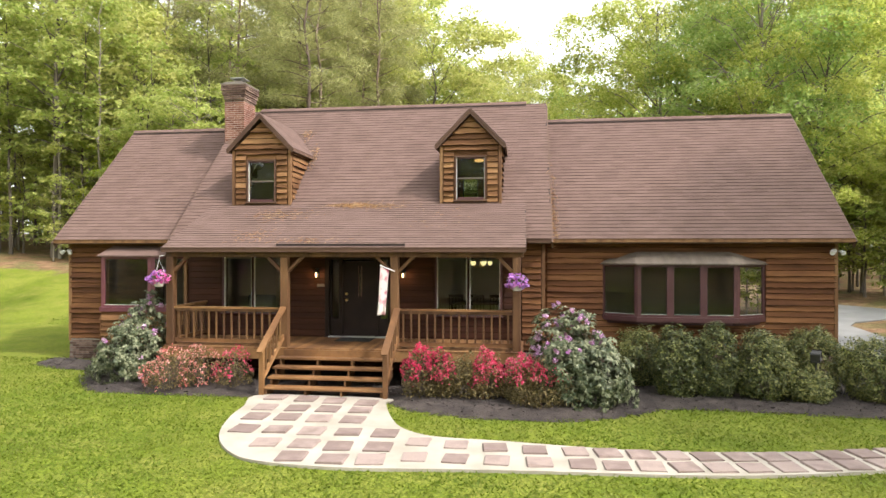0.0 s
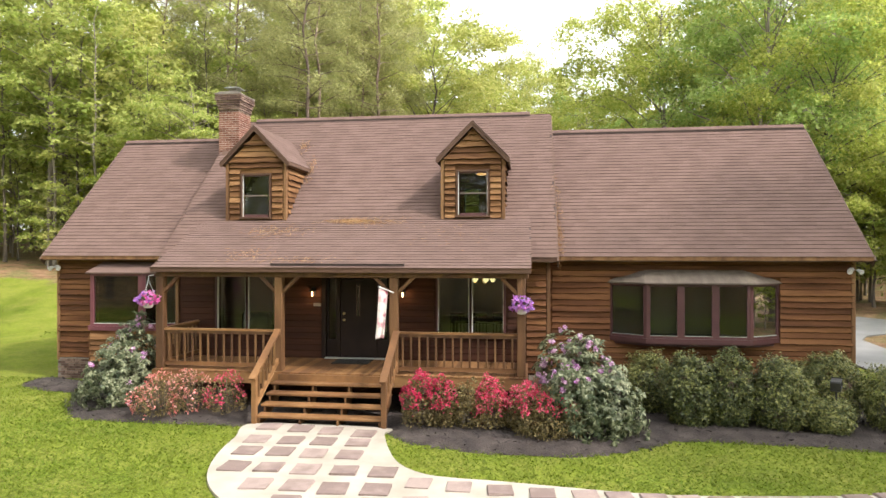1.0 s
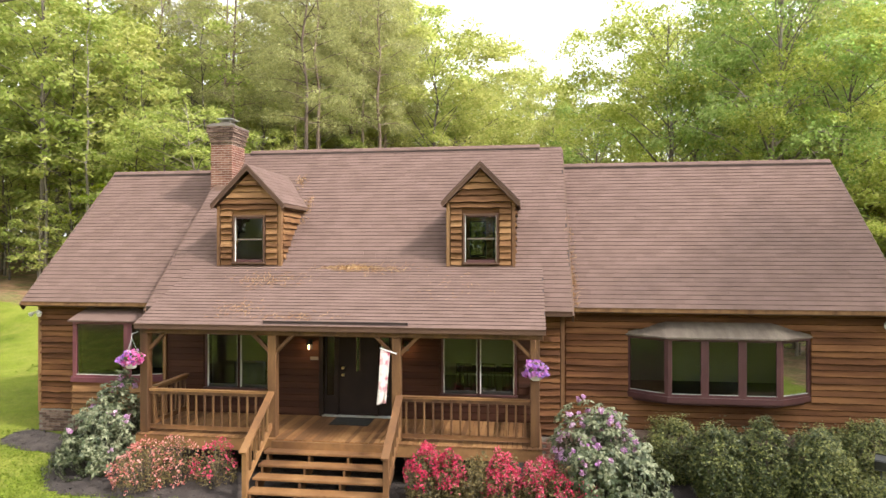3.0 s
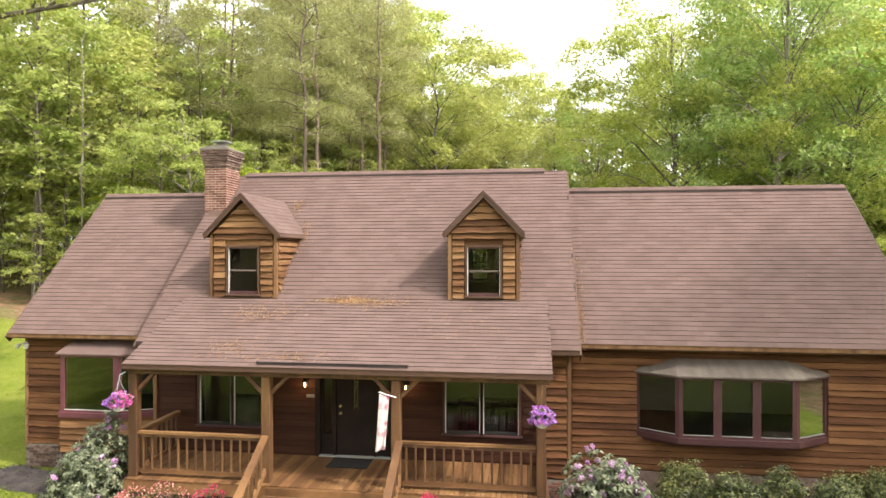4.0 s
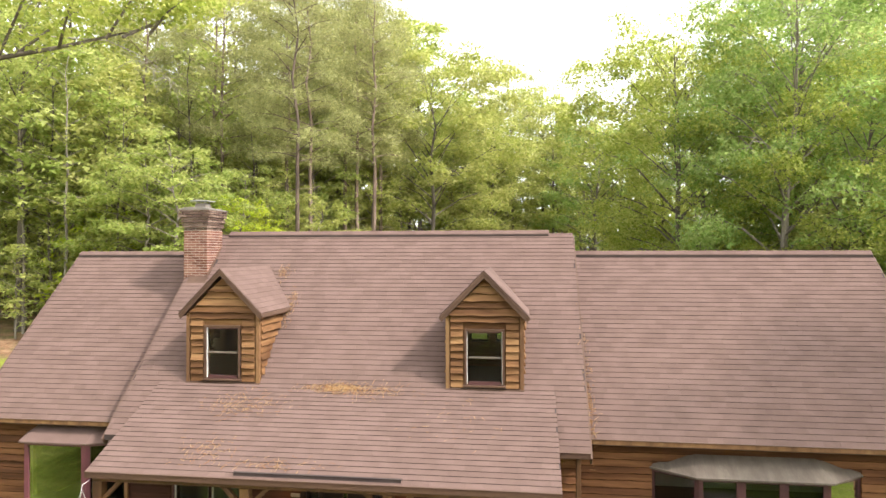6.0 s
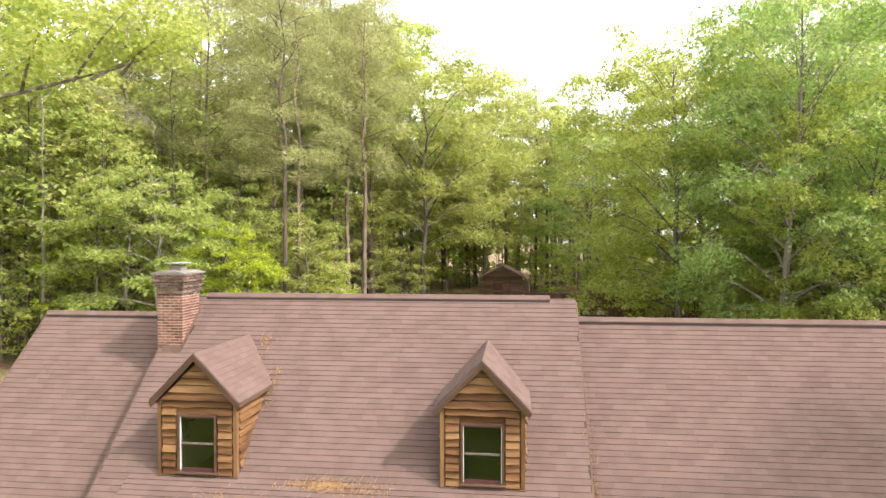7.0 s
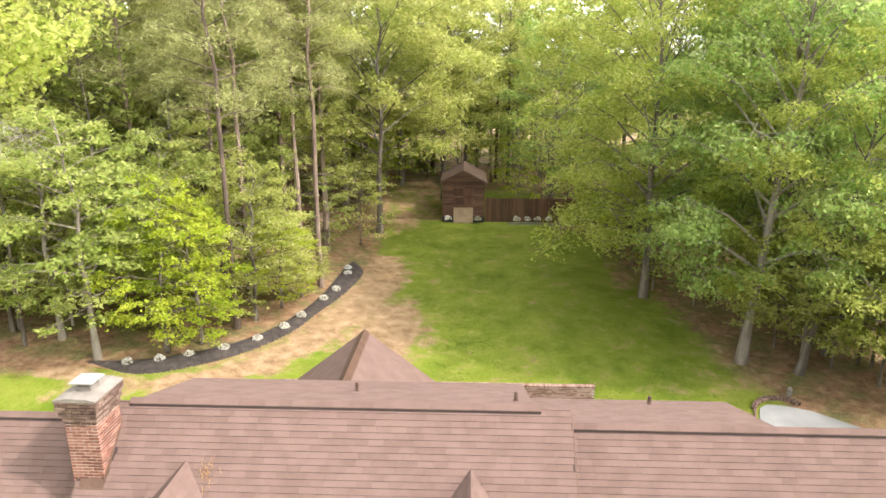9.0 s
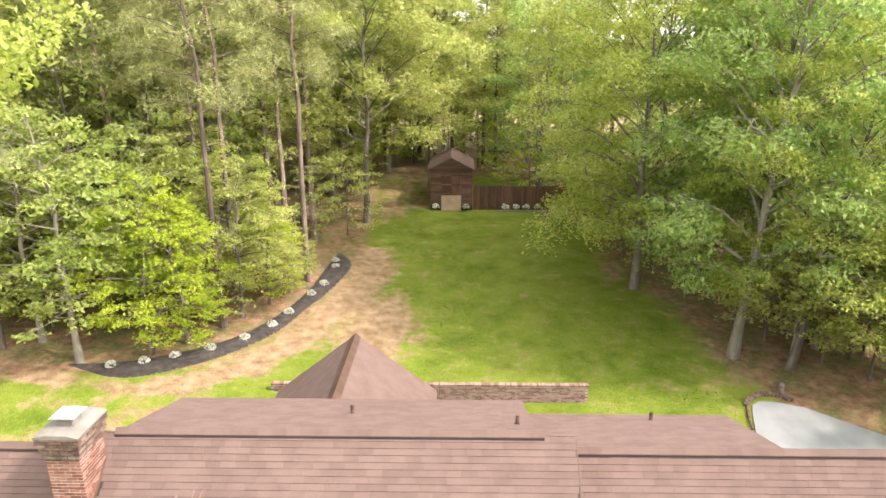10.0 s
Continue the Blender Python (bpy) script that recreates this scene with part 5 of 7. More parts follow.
def garden_wall(x0, x1, y, z0, z1):
    ob = thing("garden_wall", ((x0 + x1) / 2, y, z0), "low red brick garden wall with rowlock cap", "garden wall")
    part("core", boxes((x0, x1, y - 0.09, y + 0.09, z0 - 0.3, z1 - 0.09)), MORTAR, ob)
    v, f, rng = [], [], np.random.default_rng(4)
    q = [(0, 1, 2, 3), (0, 4, 5, 1), (1, 5, 6, 2), (2, 6, 7, 3), (3, 7, 4, 0)]

    def brick(cx, cz, w, h, d):
        k = len(v)
        for dy in (-d, 0.0):
            v.extend([(cx - w, y - 0.09 + dy, cz - h), (cx + w, y - 0.09 + dy, cz - h), (cx + w, y - 0.09 + dy, cz + h), (cx - w, y - 0.09 + dy, cz + h)])
        f.extend([tuple(k + i for i in t) for t in q])
    row, z = 0, z0 - 0.06
    while z < z1 - 0.12:
        x = x0 + (0.1 if row % 2 else 0.2)
        while x < x1 - 0.05:
            brick(x, z, 0.098, 0.028, 0.014 + 0.003 * rng.random())
            x += 0.21
        row, z = row + 1, z + 0.07
    tagged(part("bricks", (v, f), BRICK_FIELD, ob), kind="stuff")
    v2, f2 = [], []
    x = x0 + 0.04
    while x < x1:
        k = len(v2)
        v2 += [(x + a, y + b, c) for c in (z1 - 0.09, z1) for a, b in ((-0.034, -0.12), (0.034, -0.12), (0.034, 0.12), (-0.034, 0.12))]
        f2 += [tuple(k + i for i in t) for t in ((4, 5, 6, 7), (0, 1, 5, 4), (1, 2, 6, 5), (2, 3, 7, 6), (3, 0, 4, 7))]
        x += 0.078
    tagged(part("rowlock_cap", (v2, f2), BRICK_FIELD, ob), kind="stuff")


garden_wall(-9.8, 4.05, 33.6, 0.55, 1.42)

# ---- garden shed and fence ----
SHED_X, SHED_Y, SHED_W, SHED_Z = -2.03, 64.0, 3.75, lift_of(-2, 64)


def garden_shed():
    x0, x1, z0, ze, za = SHED_X - SHED_W / 2, SHED_X + SHED_W / 2, SHED_Z, 5.85, 6.7
    ob = thing("garden_shed", (SHED_X, SHED_Y, z0), "brown board garden shed with double doors and ramp", "shed")
    d0, d1, dz0, dz1 = SHED_X - 0.9, SHED_X + 0.9, 3.45, 5.4
    body = part("wall", prism([(x0, z0 - 0.4), (x1, z0 - 0.4), (x1, ze), (SHED_X, za - 0.1), (x0, ze)], "y", SHED_Y, SHED_Y + 6.5), SHEDWOOD, ob)
    boards(body, (0, SHED_Y, 0), (1, 0, 0), (0, -1, 0), span_rows(z0 + 0.55, ze, x0, x1, [(d0, d1, dz0, dz1)], 0.2), 0.2, 0.04, SHEDWOOD, seed=71)
    boards(body, (0, SHED_Y, 0), (1, 0, 0), (0, -1, 0), span_rows(ze, za - 0.25, x0, x1, (), 0.2, None), 0.2, 0.04, SHEDWOOD, seed=72, cut=lambda z: (min(SHED_X, x0 + (z - ze) * 2.2), max(SHED_X, x1 - (z - ze) * 2.2)))
    for a, b in ((d0, SHED_X - 0.015), (SHED_X + 0.015, d1)):
        dr = part("door", boxes((a, b, SHED_Y - 0.05, SHED_Y - 0.01, dz0, dz1), bevel=0.01), FENCEWOOD, ob)
        for z in (dz0 + 0.08, 4.35, dz1 - 0.2):
            part("door_ledge", boxes((a + 0.02, b - 0.02, SHED_Y - 0.075, SHED_Y - 0.051, z, z + 0.14)), SHEDWOOD, dr)
    part("skirt", boxes((x0, x1, SHED_Y - 0.03, SHED_Y - 0.002, z0 - 0.3, z0 + 0.55)), BLACK, ob)
    part("ramp", prism([(SHED_Y - 0.02, dz0), (SHED_Y - 0.02, dz0 - 0.1), (SHED_Y - 0.3, z0 - 0.05), (SHED_Y - 0.36, z0 + 0.02)], "x", d0 + 0.02, d1 - 0.02), RAMPWOOD, ob)
    for s in (-1, 1):
        part("roof", prism([(SHED_X, za + 0.12), (SHED_X + s * (SHED_W / 2 + 0.25), ze - 0.12), (SHED_X + s * (SHED_W / 2 + 0.25), ze - 0.24), (SHED_X, za)], "y", SHED_Y - 0.25, SHED_Y + 6.7), SHINGLE_FIELD, ob)
        part("rake_board", prism([(SHED_X, za + 0.13), (SHED_X + s * (SHED_W / 2 + 0.27), ze - 0.12), (SHED_X + s * (SHED_W / 2 + 0.27), ze - 0.3), (SHED_X, za - 0.08)], "y", SHED_Y - 0.3, SHED_Y - 0.255), RAKE, ob)


garden_shed()
fence = thing("fence", (5.0, 64.2, lift_of(5, 64)), "tall dark reddish-brown plank fence", "fence")
frng = np.random.default_rng(12)
for k in range(100):
    x = -0.1 + 0.15 * k
    y = 64.2 - max(0, x - 7) * 0.35
    z = lift_of(x, y)
    part("plank", boxes((x, x + 0.142, y, y + 0.025, z - 0.1, z + 2.15 + 0.015 * frng.normal()), bevel=0.004), FENCEWOOD, fence)
for k in range(7):
    x = 0.1 + 2.4 * k
    y = 64.3 - max(0, x - 7) * 0.35
    part("post", boxes((x, x + 0.1, y, y + 0.1, lift_of(x, y) - 0.2, lift_of(x, y) + 2.2)), FENCEWOOD, fence)
solo("bed_edging", boxes((2.0, 8.0, 63.3, 63.4, 2.0, 2.22), bevel=0.02), CAPSTONE, "pale stone bed edging along the fence", "edging", "structure")

# ---- trees ----


def woody(rng, height, girth, lean, limbs, first, reach, rise, sides=8, fork=2, wild=0.25):
    """Trunk with limbs. Returns vertices, faces and the ends on which leaves grow."""
    v, f, ends = [], [], []
    pts, n = [], 9
    bend = rng.normal(size=2) * lean
    for i in range(n + 1):
        t = i / n
        pts.append((bend[0] * t * t * height + 0.12 * rng.normal() * t, bend[1] * t * t * height + 0.12 * rng.normal() * t, height * t - (0.25 if i == 0 else 0)))
    radii = [girth * (1.35 if i == 0 else 1.0) * (1 - 0.88 * (i / n) ** 1.1) for i in range(n + 1)]
    tube(v, f, pts, radii, sides)

    def at(h):
        k = min(n - 1, int(h / height * n))
        u = h / height * n - k
        return Vector(pts[k]).lerp(Vector(pts[k + 1]), u)
    for i in range(limbs):
        h = height * (first + (0.97 - first) * ((i + rng.random()) / limbs))
        t = (h / height - first) / (1 - first)
        a = i * 2.4 + rng.normal() * 0.5
        length = reach(t) * (1 - wild + 2 * wild * rng.random())
        d = Vector((math.cos(a), math.sin(a), rise * (0.6 + 0.8 * t) + 0.15 * rng.normal())).normalized()
        p0 = at(h)
        p1 = p0 + d * length * 0.5 + Vector((0, 0, 0.06 * length * rng.normal()))
        p2 = p0 + d * length + Vector((0, 0, 0.12 * length * rng.normal()))
        r0 = girth * (1 - 0.88 * h / height) * 0.45 + 0.012
        tube(v, f, [p0, p1, p2], [r0, r0 * 0.6, 0.012], 4)
        ends += [(p2, 1.0), (p0.lerp(p2, 0.75), 0.9), (p1, 0.75)]
        for k in range(fork):
            q = p0.lerp(p2, 0.35 + 0.5 * rng.random())
            e = q + (d + Vector(rng.normal(size=3)) * 0.65).normalized() * length * (0.3 + 0.3 * rng.random())
            tube(v, f, [q, q.lerp(e, 0.5) + Vector((0, 0, 0.05)), e], [r0 * 0.45, r0 * 0.3, 0.008], 3)
            ends += [(e, 0.9), (q.lerp(e, 0.6), 0.7)]
    return v, f, ends


def padded(rng, height, girth, limbs, first, reach, rise, pad, twigs=5, lean=0.02, droop=0.12, sides=8):
    """Trunk with spreading limbs whose side twigs lie nearly level. Returns vertices, faces and the leaf pads (centre, radius)."""
    v, f, pads, n = [], [], [], 9
    bend, pts = rng.normal(size=2) * lean, []
    for i in range(n + 1):
        t = i / n
        pts.append((bend[0] * t * t * height + 0.13 * rng.normal() * t, bend[1] * t * t * height + 0.13 * rng.normal() * t, height * t - (0.3 if i == 0 else 0)))
    tube(v, f, pts, [girth * (1.4 if i == 0 else 1.0) * (1 - 0.9 * (i / n) ** 1.1) for i in range(n + 1)], sides)
    turn = rng.uniform(0, 6.28)
    for i in range(limbs):
        share = (i + 0.8 * rng.random()) / limbs
        h = height * (first + (0.98 - first) * share)
        k = min(n - 1, int(h / height * n))
        p0 = Vector(pts[k]).lerp(Vector(pts[k + 1]), h / height * n - k)
        a = turn + i * 2.4 + rng.normal() * 0.35
        length = reach(share) * rng.uniform(0.72, 1.2)
        flat = Vector((math.cos(a), math.sin(a), 0))
        across = Vector((-math.sin(a), math.cos(a), 0))
        up = rise * (0.35 + 0.9 * share)
        p1 = p0 + flat * length * 0.45 + Vector((0, 0, up * length * 0.6))
        p2 = p0 + flat * length * 0.8 + Vector((0, 0, up * length * 0.85)) + across * length * 0.08 * rng.normal()
        p3 = p0 + flat * length + Vector((0, 0, (up * 0.9 - droop) * length)) + across * length * 0.12 * rng.normal()
        r0 = girth * (1 - 0.9 * h / height) * 0.4 + 0.012
        tube(v, f, [p0, p1, p2, p3], [r0, r0 * 0.6, r0 * 0.3, 0.01], 4)
        pads.append((p3, pad * rng.uniform(0.8, 1.15)))
        line = [p0, p1, p2, p3]
        count = max(2, round(twigs * length / 4.0))
        for j in range(count):
            u = 0.28 + 0.68 * (j + rng.random()) / count
            q = line[min(2, int(u * 3))].lerp(line[min(2, int(u * 3)) + 1], u * 3 - min(2, int(u * 3)))
            side = 1 if j % 2 else -1
            d = (across * side + flat * rng.uniform(0.2, 0.9) + Vector((0, 0, rng.normal() * 0.22 + 0.12))).normalized()
            far = length * (0.16 + 0.3 * (1 - u)) * rng.uniform(0.7, 1.3) + 0.25
            e = q + d * far - Vector((0, 0, droop * far))
            tube(v, f, [q, q.lerp(e, 0.55) + Vector((0, 0, 0.08 * far)), e], [max(0.008, r0 * 0.35), max(0.006, r0 * 0.22), 0.005], 3)
            pads.append((e, pad * rng.uniform(0.7, 1.15)))
            if far > pad * 1.6:
                pads.append((q.lerp(e, 0.5) + Vector((0, 0, 0.1)), pad * rng.uniform(0.6, 0.95)))
    pads.append((Vector(pts[-1]), pad))
    return v, f, pads


def pad_leaves(rng, pads, dense, size, width=0.66, thick=0.3, sag=0.22, lift=0.66):
    """Leaves laid in level, ragged sprays round each pad, their rims hanging a little; dense is leaves for each square metre."""
    cs, rs = np.array([tuple(c) for c, _ in pads]), np.array([r for _, r in pads])
    per = np.maximum(6, (dense * math.pi * rs ** 2 * rng.uniform(0.65, 1.25, len(rs))).astype(int))
    c, r = np.repeat(cs, per, axis=0), np.repeat(rs, per)
    n = len(c)
    ang = rng.uniform(0, 2 * math.pi, n)
    lobes = 1 + 0.28 * np.sin(ang * 3 + np.repeat(rng.uniform(0, 6.28, len(rs)), per)) + 0.16 * np.sin(ang * 7 + np.repeat(rng.uniform(0, 6.28, len(rs)), per))
    rad = r * lobes * rng.random(n) ** 0.55
    tilt = np.repeat(rng.normal(size=(len(rs), 2)) * 0.16, per, axis=0)
    p = c + np.stack([np.cos(ang) * rad, np.sin(ang) * rad, rng.normal(size=n) * thick * r * 0.5 - sag * rad * rad / r], 1)
    p[:, 2] += (np.cos(ang) * tilt[:, 0] + np.sin(ang) * tilt[:, 1]) * rad
    up = rng.normal(size=(n, 3)) * (1 - lift) * 1.2 + np.array([0, 0, lift])
    up[:, 0] += np.cos(ang) * 0.25
    up[:, 1] += np.sin(ang) * 0.25
    up /= np.linalg.norm(up, axis=1)[:, None]
    a = np.cross(up, rng.normal(size=(n, 3)))
    a /= np.linalg.norm(a, axis=1)[:, None]
    b = np.cross(up, a)
    s = (size * (1 + 0.3 * rng.normal(size=n)).clip(0.45, 1.7))[:, None]
    v = np.stack([p - a * s * 0.5 - b * s * width * 0.55, p - a * s * 0.4 + b * s * width * 0.55, p + a * s * 0.6], 1).reshape(-1, 3)
    return v, np.arange(3 * n).reshape(-1, 3)


def broad_tree(kind, seed, height, girth, limbs, first, reach, rise, leaf, bark, pad, dense, size, label, twigs=5, lean=0.02, droop=0.12, thick=0.3):
    rng = np.random.default_rng(seed)
    v, f, pads = padded(rng, height, girth, limbs, first, reach, rise, pad, twigs, lean, droop)
    ob = thing(kind, (0, 0, 0), label, "tree")
    part("trunk", (v, f), bark, ob)
    part("crown", pad_leaves(rng, pads, dense, size, thick=thick), leaf, ob)
    return ob


def needle_tree(kind, seed, height, girth, limbs, first, reach):
    """A pine: bare lower trunk with dead stubs, thin limbs, and soft sprays of needles on their outer halves."""
    rng = np.random.default_rng(seed)
    v, f, pads = padded(rng, height, girth, limbs, first, reach, 0.5, 0.62, 8, 0.015, 0.05)
    for k in range(14):
        h, a, r = height * rng.uniform(0.16, 0.46), rng.uniform(0, 6.28), rng.uniform(0.5, 1.7)
        p, q = Vector((0, 0, h)), Vector((r * math.cos(a), r * math.sin(a), h + rng.normal() * 0.25))
        tube(v, f, [p, p.lerp(q, 0.6) + Vector((0, 0, 0.12)), q], [0.03, 0.018, 0.006], 3)
    ob = thing(kind, (0, 0, 0), PINE_LABEL, "tree")
    part("trunk", (v, f), PINEBARK, ob)
    part("crown", pad_leaves(rng, pads, 72, 0.23, 0.18, 0.8, 0.12, 0.4), NEEDLE, ob)
    return ob


def dome(top, low=0.55):
    """A limb's reach over the height: widest a third of the way up, drawn in at the top."""
    return lambda t: top * (low + (1 - low) * math.sin(math.pi * min(1, 0.15 + t * 0.75))) * (1 - 0.45 * max(0, t - 0.5) / 0.5)


def round_top(top):
    """A limb's reach over the height of a broad, round-headed crown."""
    return lambda t: top * (0.72 + 0.28 * math.sin(math.pi * min(1, 0.1 + t * 0.8))) * (1 - 0.42 * max(0, t - 0.55) / 0.45)


OAK_LABEL, PINE_LABEL = "tall broad-leaved tree with fresh green spring leaves", "tall slender pine with grey-green needles and bare lower trunk"
proto = {
    "maple": [broad_tree("maple_tree", 101 + k, 8.5, 0.12, 30, 0.22 if k == 2 else 0.12, dome(2.7), 0.42, m, BARK, 0.46, 96, 0.128, lab, 7) for k, (m, lab) in enumerate(
        ((LEAF_BRIGHT, "young maple with bright lime-green spring leaves"), (LEAF_YELLOW, "young maple with yellow-green spring leaves"), (LEAF_MID, "young maple with soft green spring leaves")))],
    "oak": [broad_tree("oak_tree", 111, 14.0, 0.2, 40, 0.17, round_top(5.0), 0.85, LEAF_OAK, BARK, 0.92, 78, 0.132, OAK_LABEL, 5, thick=0.34, droop=0.2),
            broad_tree("oak_tree", 112, 14.0, 0.25, 36, 0.2, round_top(5.0), 0.9, LEAF_COOL, BARK, 0.9, 30, 0.18, OAK_LABEL, 5, thick=0.36),
            broad_tree("oak_tree", 113, 14.0, 0.17, 32, 0.3, round_top(5.2), 0.95, LEAF_YELLOW, BARK, 0.95, 70, 0.152, OAK_LABEL, 5, thick=0.36),
            broad_tree("oak_tree", 114, 14.0, 0.22, 40, 0.2, round_top(4.6), 0.85, LEAF_COOL, BARK, 0.85, 66, 0.13, "tall broad-leaved tree with cool green spring leaves", 5, thick=0.4, droop=0.18)],
    "tall": [broad_tree("broadleaf_tree", 121 + k, 24.0, 0.24, 36, 0.3, dome(4.3), 0.7, m, BARK, 0.88, 21, 0.275, OAK_LABEL, 4, thick=0.5) for k, m in enumerate((LEAF_MID, LEAF_YELLOW, LEAF_OAK))],
    "pine": [needle_tree("pine_tree", 131 + k, 25.0, 0.18, 30, 0.45, dome(3.3, 0.6)) for k in range(2)],
    "pole": [broad_tree("slender_tree", 151 + k, 16.0, 0.1, 20, 0.4, dome(2.1), 0.6, m, BARK, 0.65, 18, 0.26, "slender grey-stemmed tree with thin spring leaf", 4, thick=0.5) for k, m in enumerate((LEAF_MID, LEAF_YELLOW))],
    "sapling": [broad_tree("understory_tree", 141 + k, 5.5, 0.05, 18, 0.15, dome(2.0), 0.5, m, BARK, 0.46, 40, 0.165, "slim understory tree in fresh leaf", 5) for k, m in enumerate((LEAF_MID, LEAF_YELLOW, LEAF_BRIGHT))],
}
GROUPS = {"maple": "maples behind the house", "oak": "broad trees of the yard", "tall": "trees of the wood", "pine": "pines of the wood", "pole": "slender trees of the wood", "sapling": "understory of the wood"}
used = set()


def plant(kind, which, x, y, scale=1.0, turn=None, tall=1.0, lean=0.0):
    src = proto[kind][which % len(proto[kind])]
    src["group"] = GROUPS[kind]
    a = turn if turn is not None else (x * 37 + y * 91) % 360
    m = Matrix.Translation((x, y, lift_of(x, y))) @ pose(0, 0, 0, 0, lean, 0) @ pose(0, 0, 0, 0, 0, a)
    s = (scale, scale, scale * tall)
    if src.name not in used:
        used.add(src.name)
        src.matrix_basis = m @ Matrix.Diagonal((*s, 1))
        return src
    ob = copy_thing(src, m)
    ob.matrix_basis = m @ Matrix.Diagonal((*s, 1))
    return ob


# maples along the back bed
for w, x, y, s in ((2, -18.9, 34.8, 1.32), (2, -21.6, 36.4, 1.25), (0, -16.1, 35.9, 1.0), (0, -14.9, 37.1, 0.86), (1, -13.2, 40.3, 1.02), (0, -12.3, 42.2, 0.66), (1, -11.6, 44.0, 0.5), (2, -17.6, 39.6, 1.2), (1, -15.6, 42.6, 1.2)):
    plant("maple", w, x, y, s)
# pines behind them
for w, x, y, s in ((0, -14.6, 43.6, 0.98), (1, -10.9, 46.0, 1.0), (0, -13.85, 39.2, 0.95), (1, -13.1, 49.8, 1.06), (0, -12.3, 54.2, 1.0), (0, -17.0, 45.5, 1.0), (1, -20.4, 42.9, 0.98), (1, -23.5, 48.0, 1.05), (0, -14.2, 50.5, 1.08),
                   (1, -18.6, 52.0, 1.0), (0, -26.0, 43.5, 0.98), (1, -29.5, 50.0, 1.02), (0, -12.9, 56.9, 1.1), (1, -16.0, 58.5, 1.05), (0, -22.0, 58.0, 1.08), (1, 1.7, 84.0, 1.08), (0, 19.5, 50.0, 0.95)):
    plant("pine", w, x, y, s)
# yard trees: right side and the one beside the shed
plant("oak", 0, 9.5, 46.4, 1.26, None, 1.1)
plant("oak", 0, 13.6, 56.5, 1.3, 40, 1.12)
plant("oak", 3, 15.8, 43.2, 1.2, 10, 1.15)
for w, x, y, s in ((1, 20.5, 50.5, 1.2), (1, 24.0, 45.5, 1.2), (1, 17.5, 48.0, 1.2), (1, 6.6, 70.5, 1.15),
                   (2, 20.5, 34.5, 0.6), (2, -4.2, 72.6, 1.35), (2, -4.6, 82.5, 1.2), (2, -9.5, 80.0, 1.2)):
    plant("oak", w, x, y, s)
plant("oak", 2, -8.9, 58.9, 1.5, 205, 0.98, 2)
plant("oak", 3, 12.1, 37.7, 1.12, 70, 1.25, 4)
plant("oak", 0, 14.4, 36.6, 0.95, 200, 1.1, 8)
plant("maple", 1, 16.6, 38.6, 1.2)
plant("maple", 1, 15.0, 37.6, 1.0, 120)
wrng = np.random.default_rng(77)
spots = [(-6.0, 86.0), (-2.0, 83.0), (3.0, 82.0), (7.0, 84.0), (15.0, 77.0), (20.0, 76.0), (27.0, 60.0), (33.0, 56.0), (38.0, 50.0),
         (-13.0, 66.0), (-18.0, 65.0), (-24.0, 63.0), (-28.0, 56.0), (-33.0, 52.0), (-32.0, 44.0), (-37.0, 47.0), (-41.0, 50.0), (-36.0, 38.0), (-43.0, 42.0), (-30.0, 37.0), (-46.0, 36.0), (-38.0, 58.0), (-48.0, 46.0), (-9.0, 78.0), (-50.0, 30.0), (-45.0, 55.0)]
for k, (x, y) in enumerate(spots):
    plant("tall", [1, 0, 2, 0][k % 4] if x < 6 else [2, 0, 2, 1][k % 4], x, y, 0.9 + 0.2 * wrng.random())
for x, y, s in ((-12.0, 72.0, 1.2), (-16.5, 71.0, 1.25), (-20.5, 69.0, 1.2), (-25.0, 68.0, 1.25), (-29.5, 64.0, 1.25), (-14.5, 79.0, 1.3), (-22.5, 77.0, 1.3), (-34.0, 62.0, 1.25), (26.0, 68.0, 1.25), (30.0, 64.0, 1.2), (34.0, 62.0, 1.25)):
    plant("tall", int(abs(x)), x, y, s)
# the wood's edge beyond the driveway
for k, (x, y) in enumerate(((23.5, 16.5), (25.0, 11.0), (27.5, 21.0), (22.5, 5.0), (29.0, 14.5))):
    plant("oak", 1, x, y, 0.75)
for k, (x, y) in enumerate(((18.5, 33.5), (19.0, 30.0), (20.5, 27.5), (20.0, 24.5), (21.5, 22.0), (20.5, 18.5), (20.8, 14.5), (21.5, 8.5), (17.5, 35.5), (22.5, 30.5), (23.0, 34.0), (16.4, 41.0), (17.6, 43.0), (18.2, 38.2), (19.6, 40.6), (15.4, 44.5), (18.8, 36.2), (20.4, 37.6), (21.6, 42.0))):
    plant("sapling", 0, x, y, 0.9 + 0.25 * (k % 3))
for k in range(60):
    while True:
        x, y = wrng.uniform(-50, 36), wrng.uniform(28, 88)
        if lawn_of(x, y) < 0.02 and not (-9 < x < 6 and 60 < y < 80) and not (8 < x < 20 and 26 < y < 36):
            break
    plant("sapling", k, x, y, 0.7 + 0.8 * wrng.random())
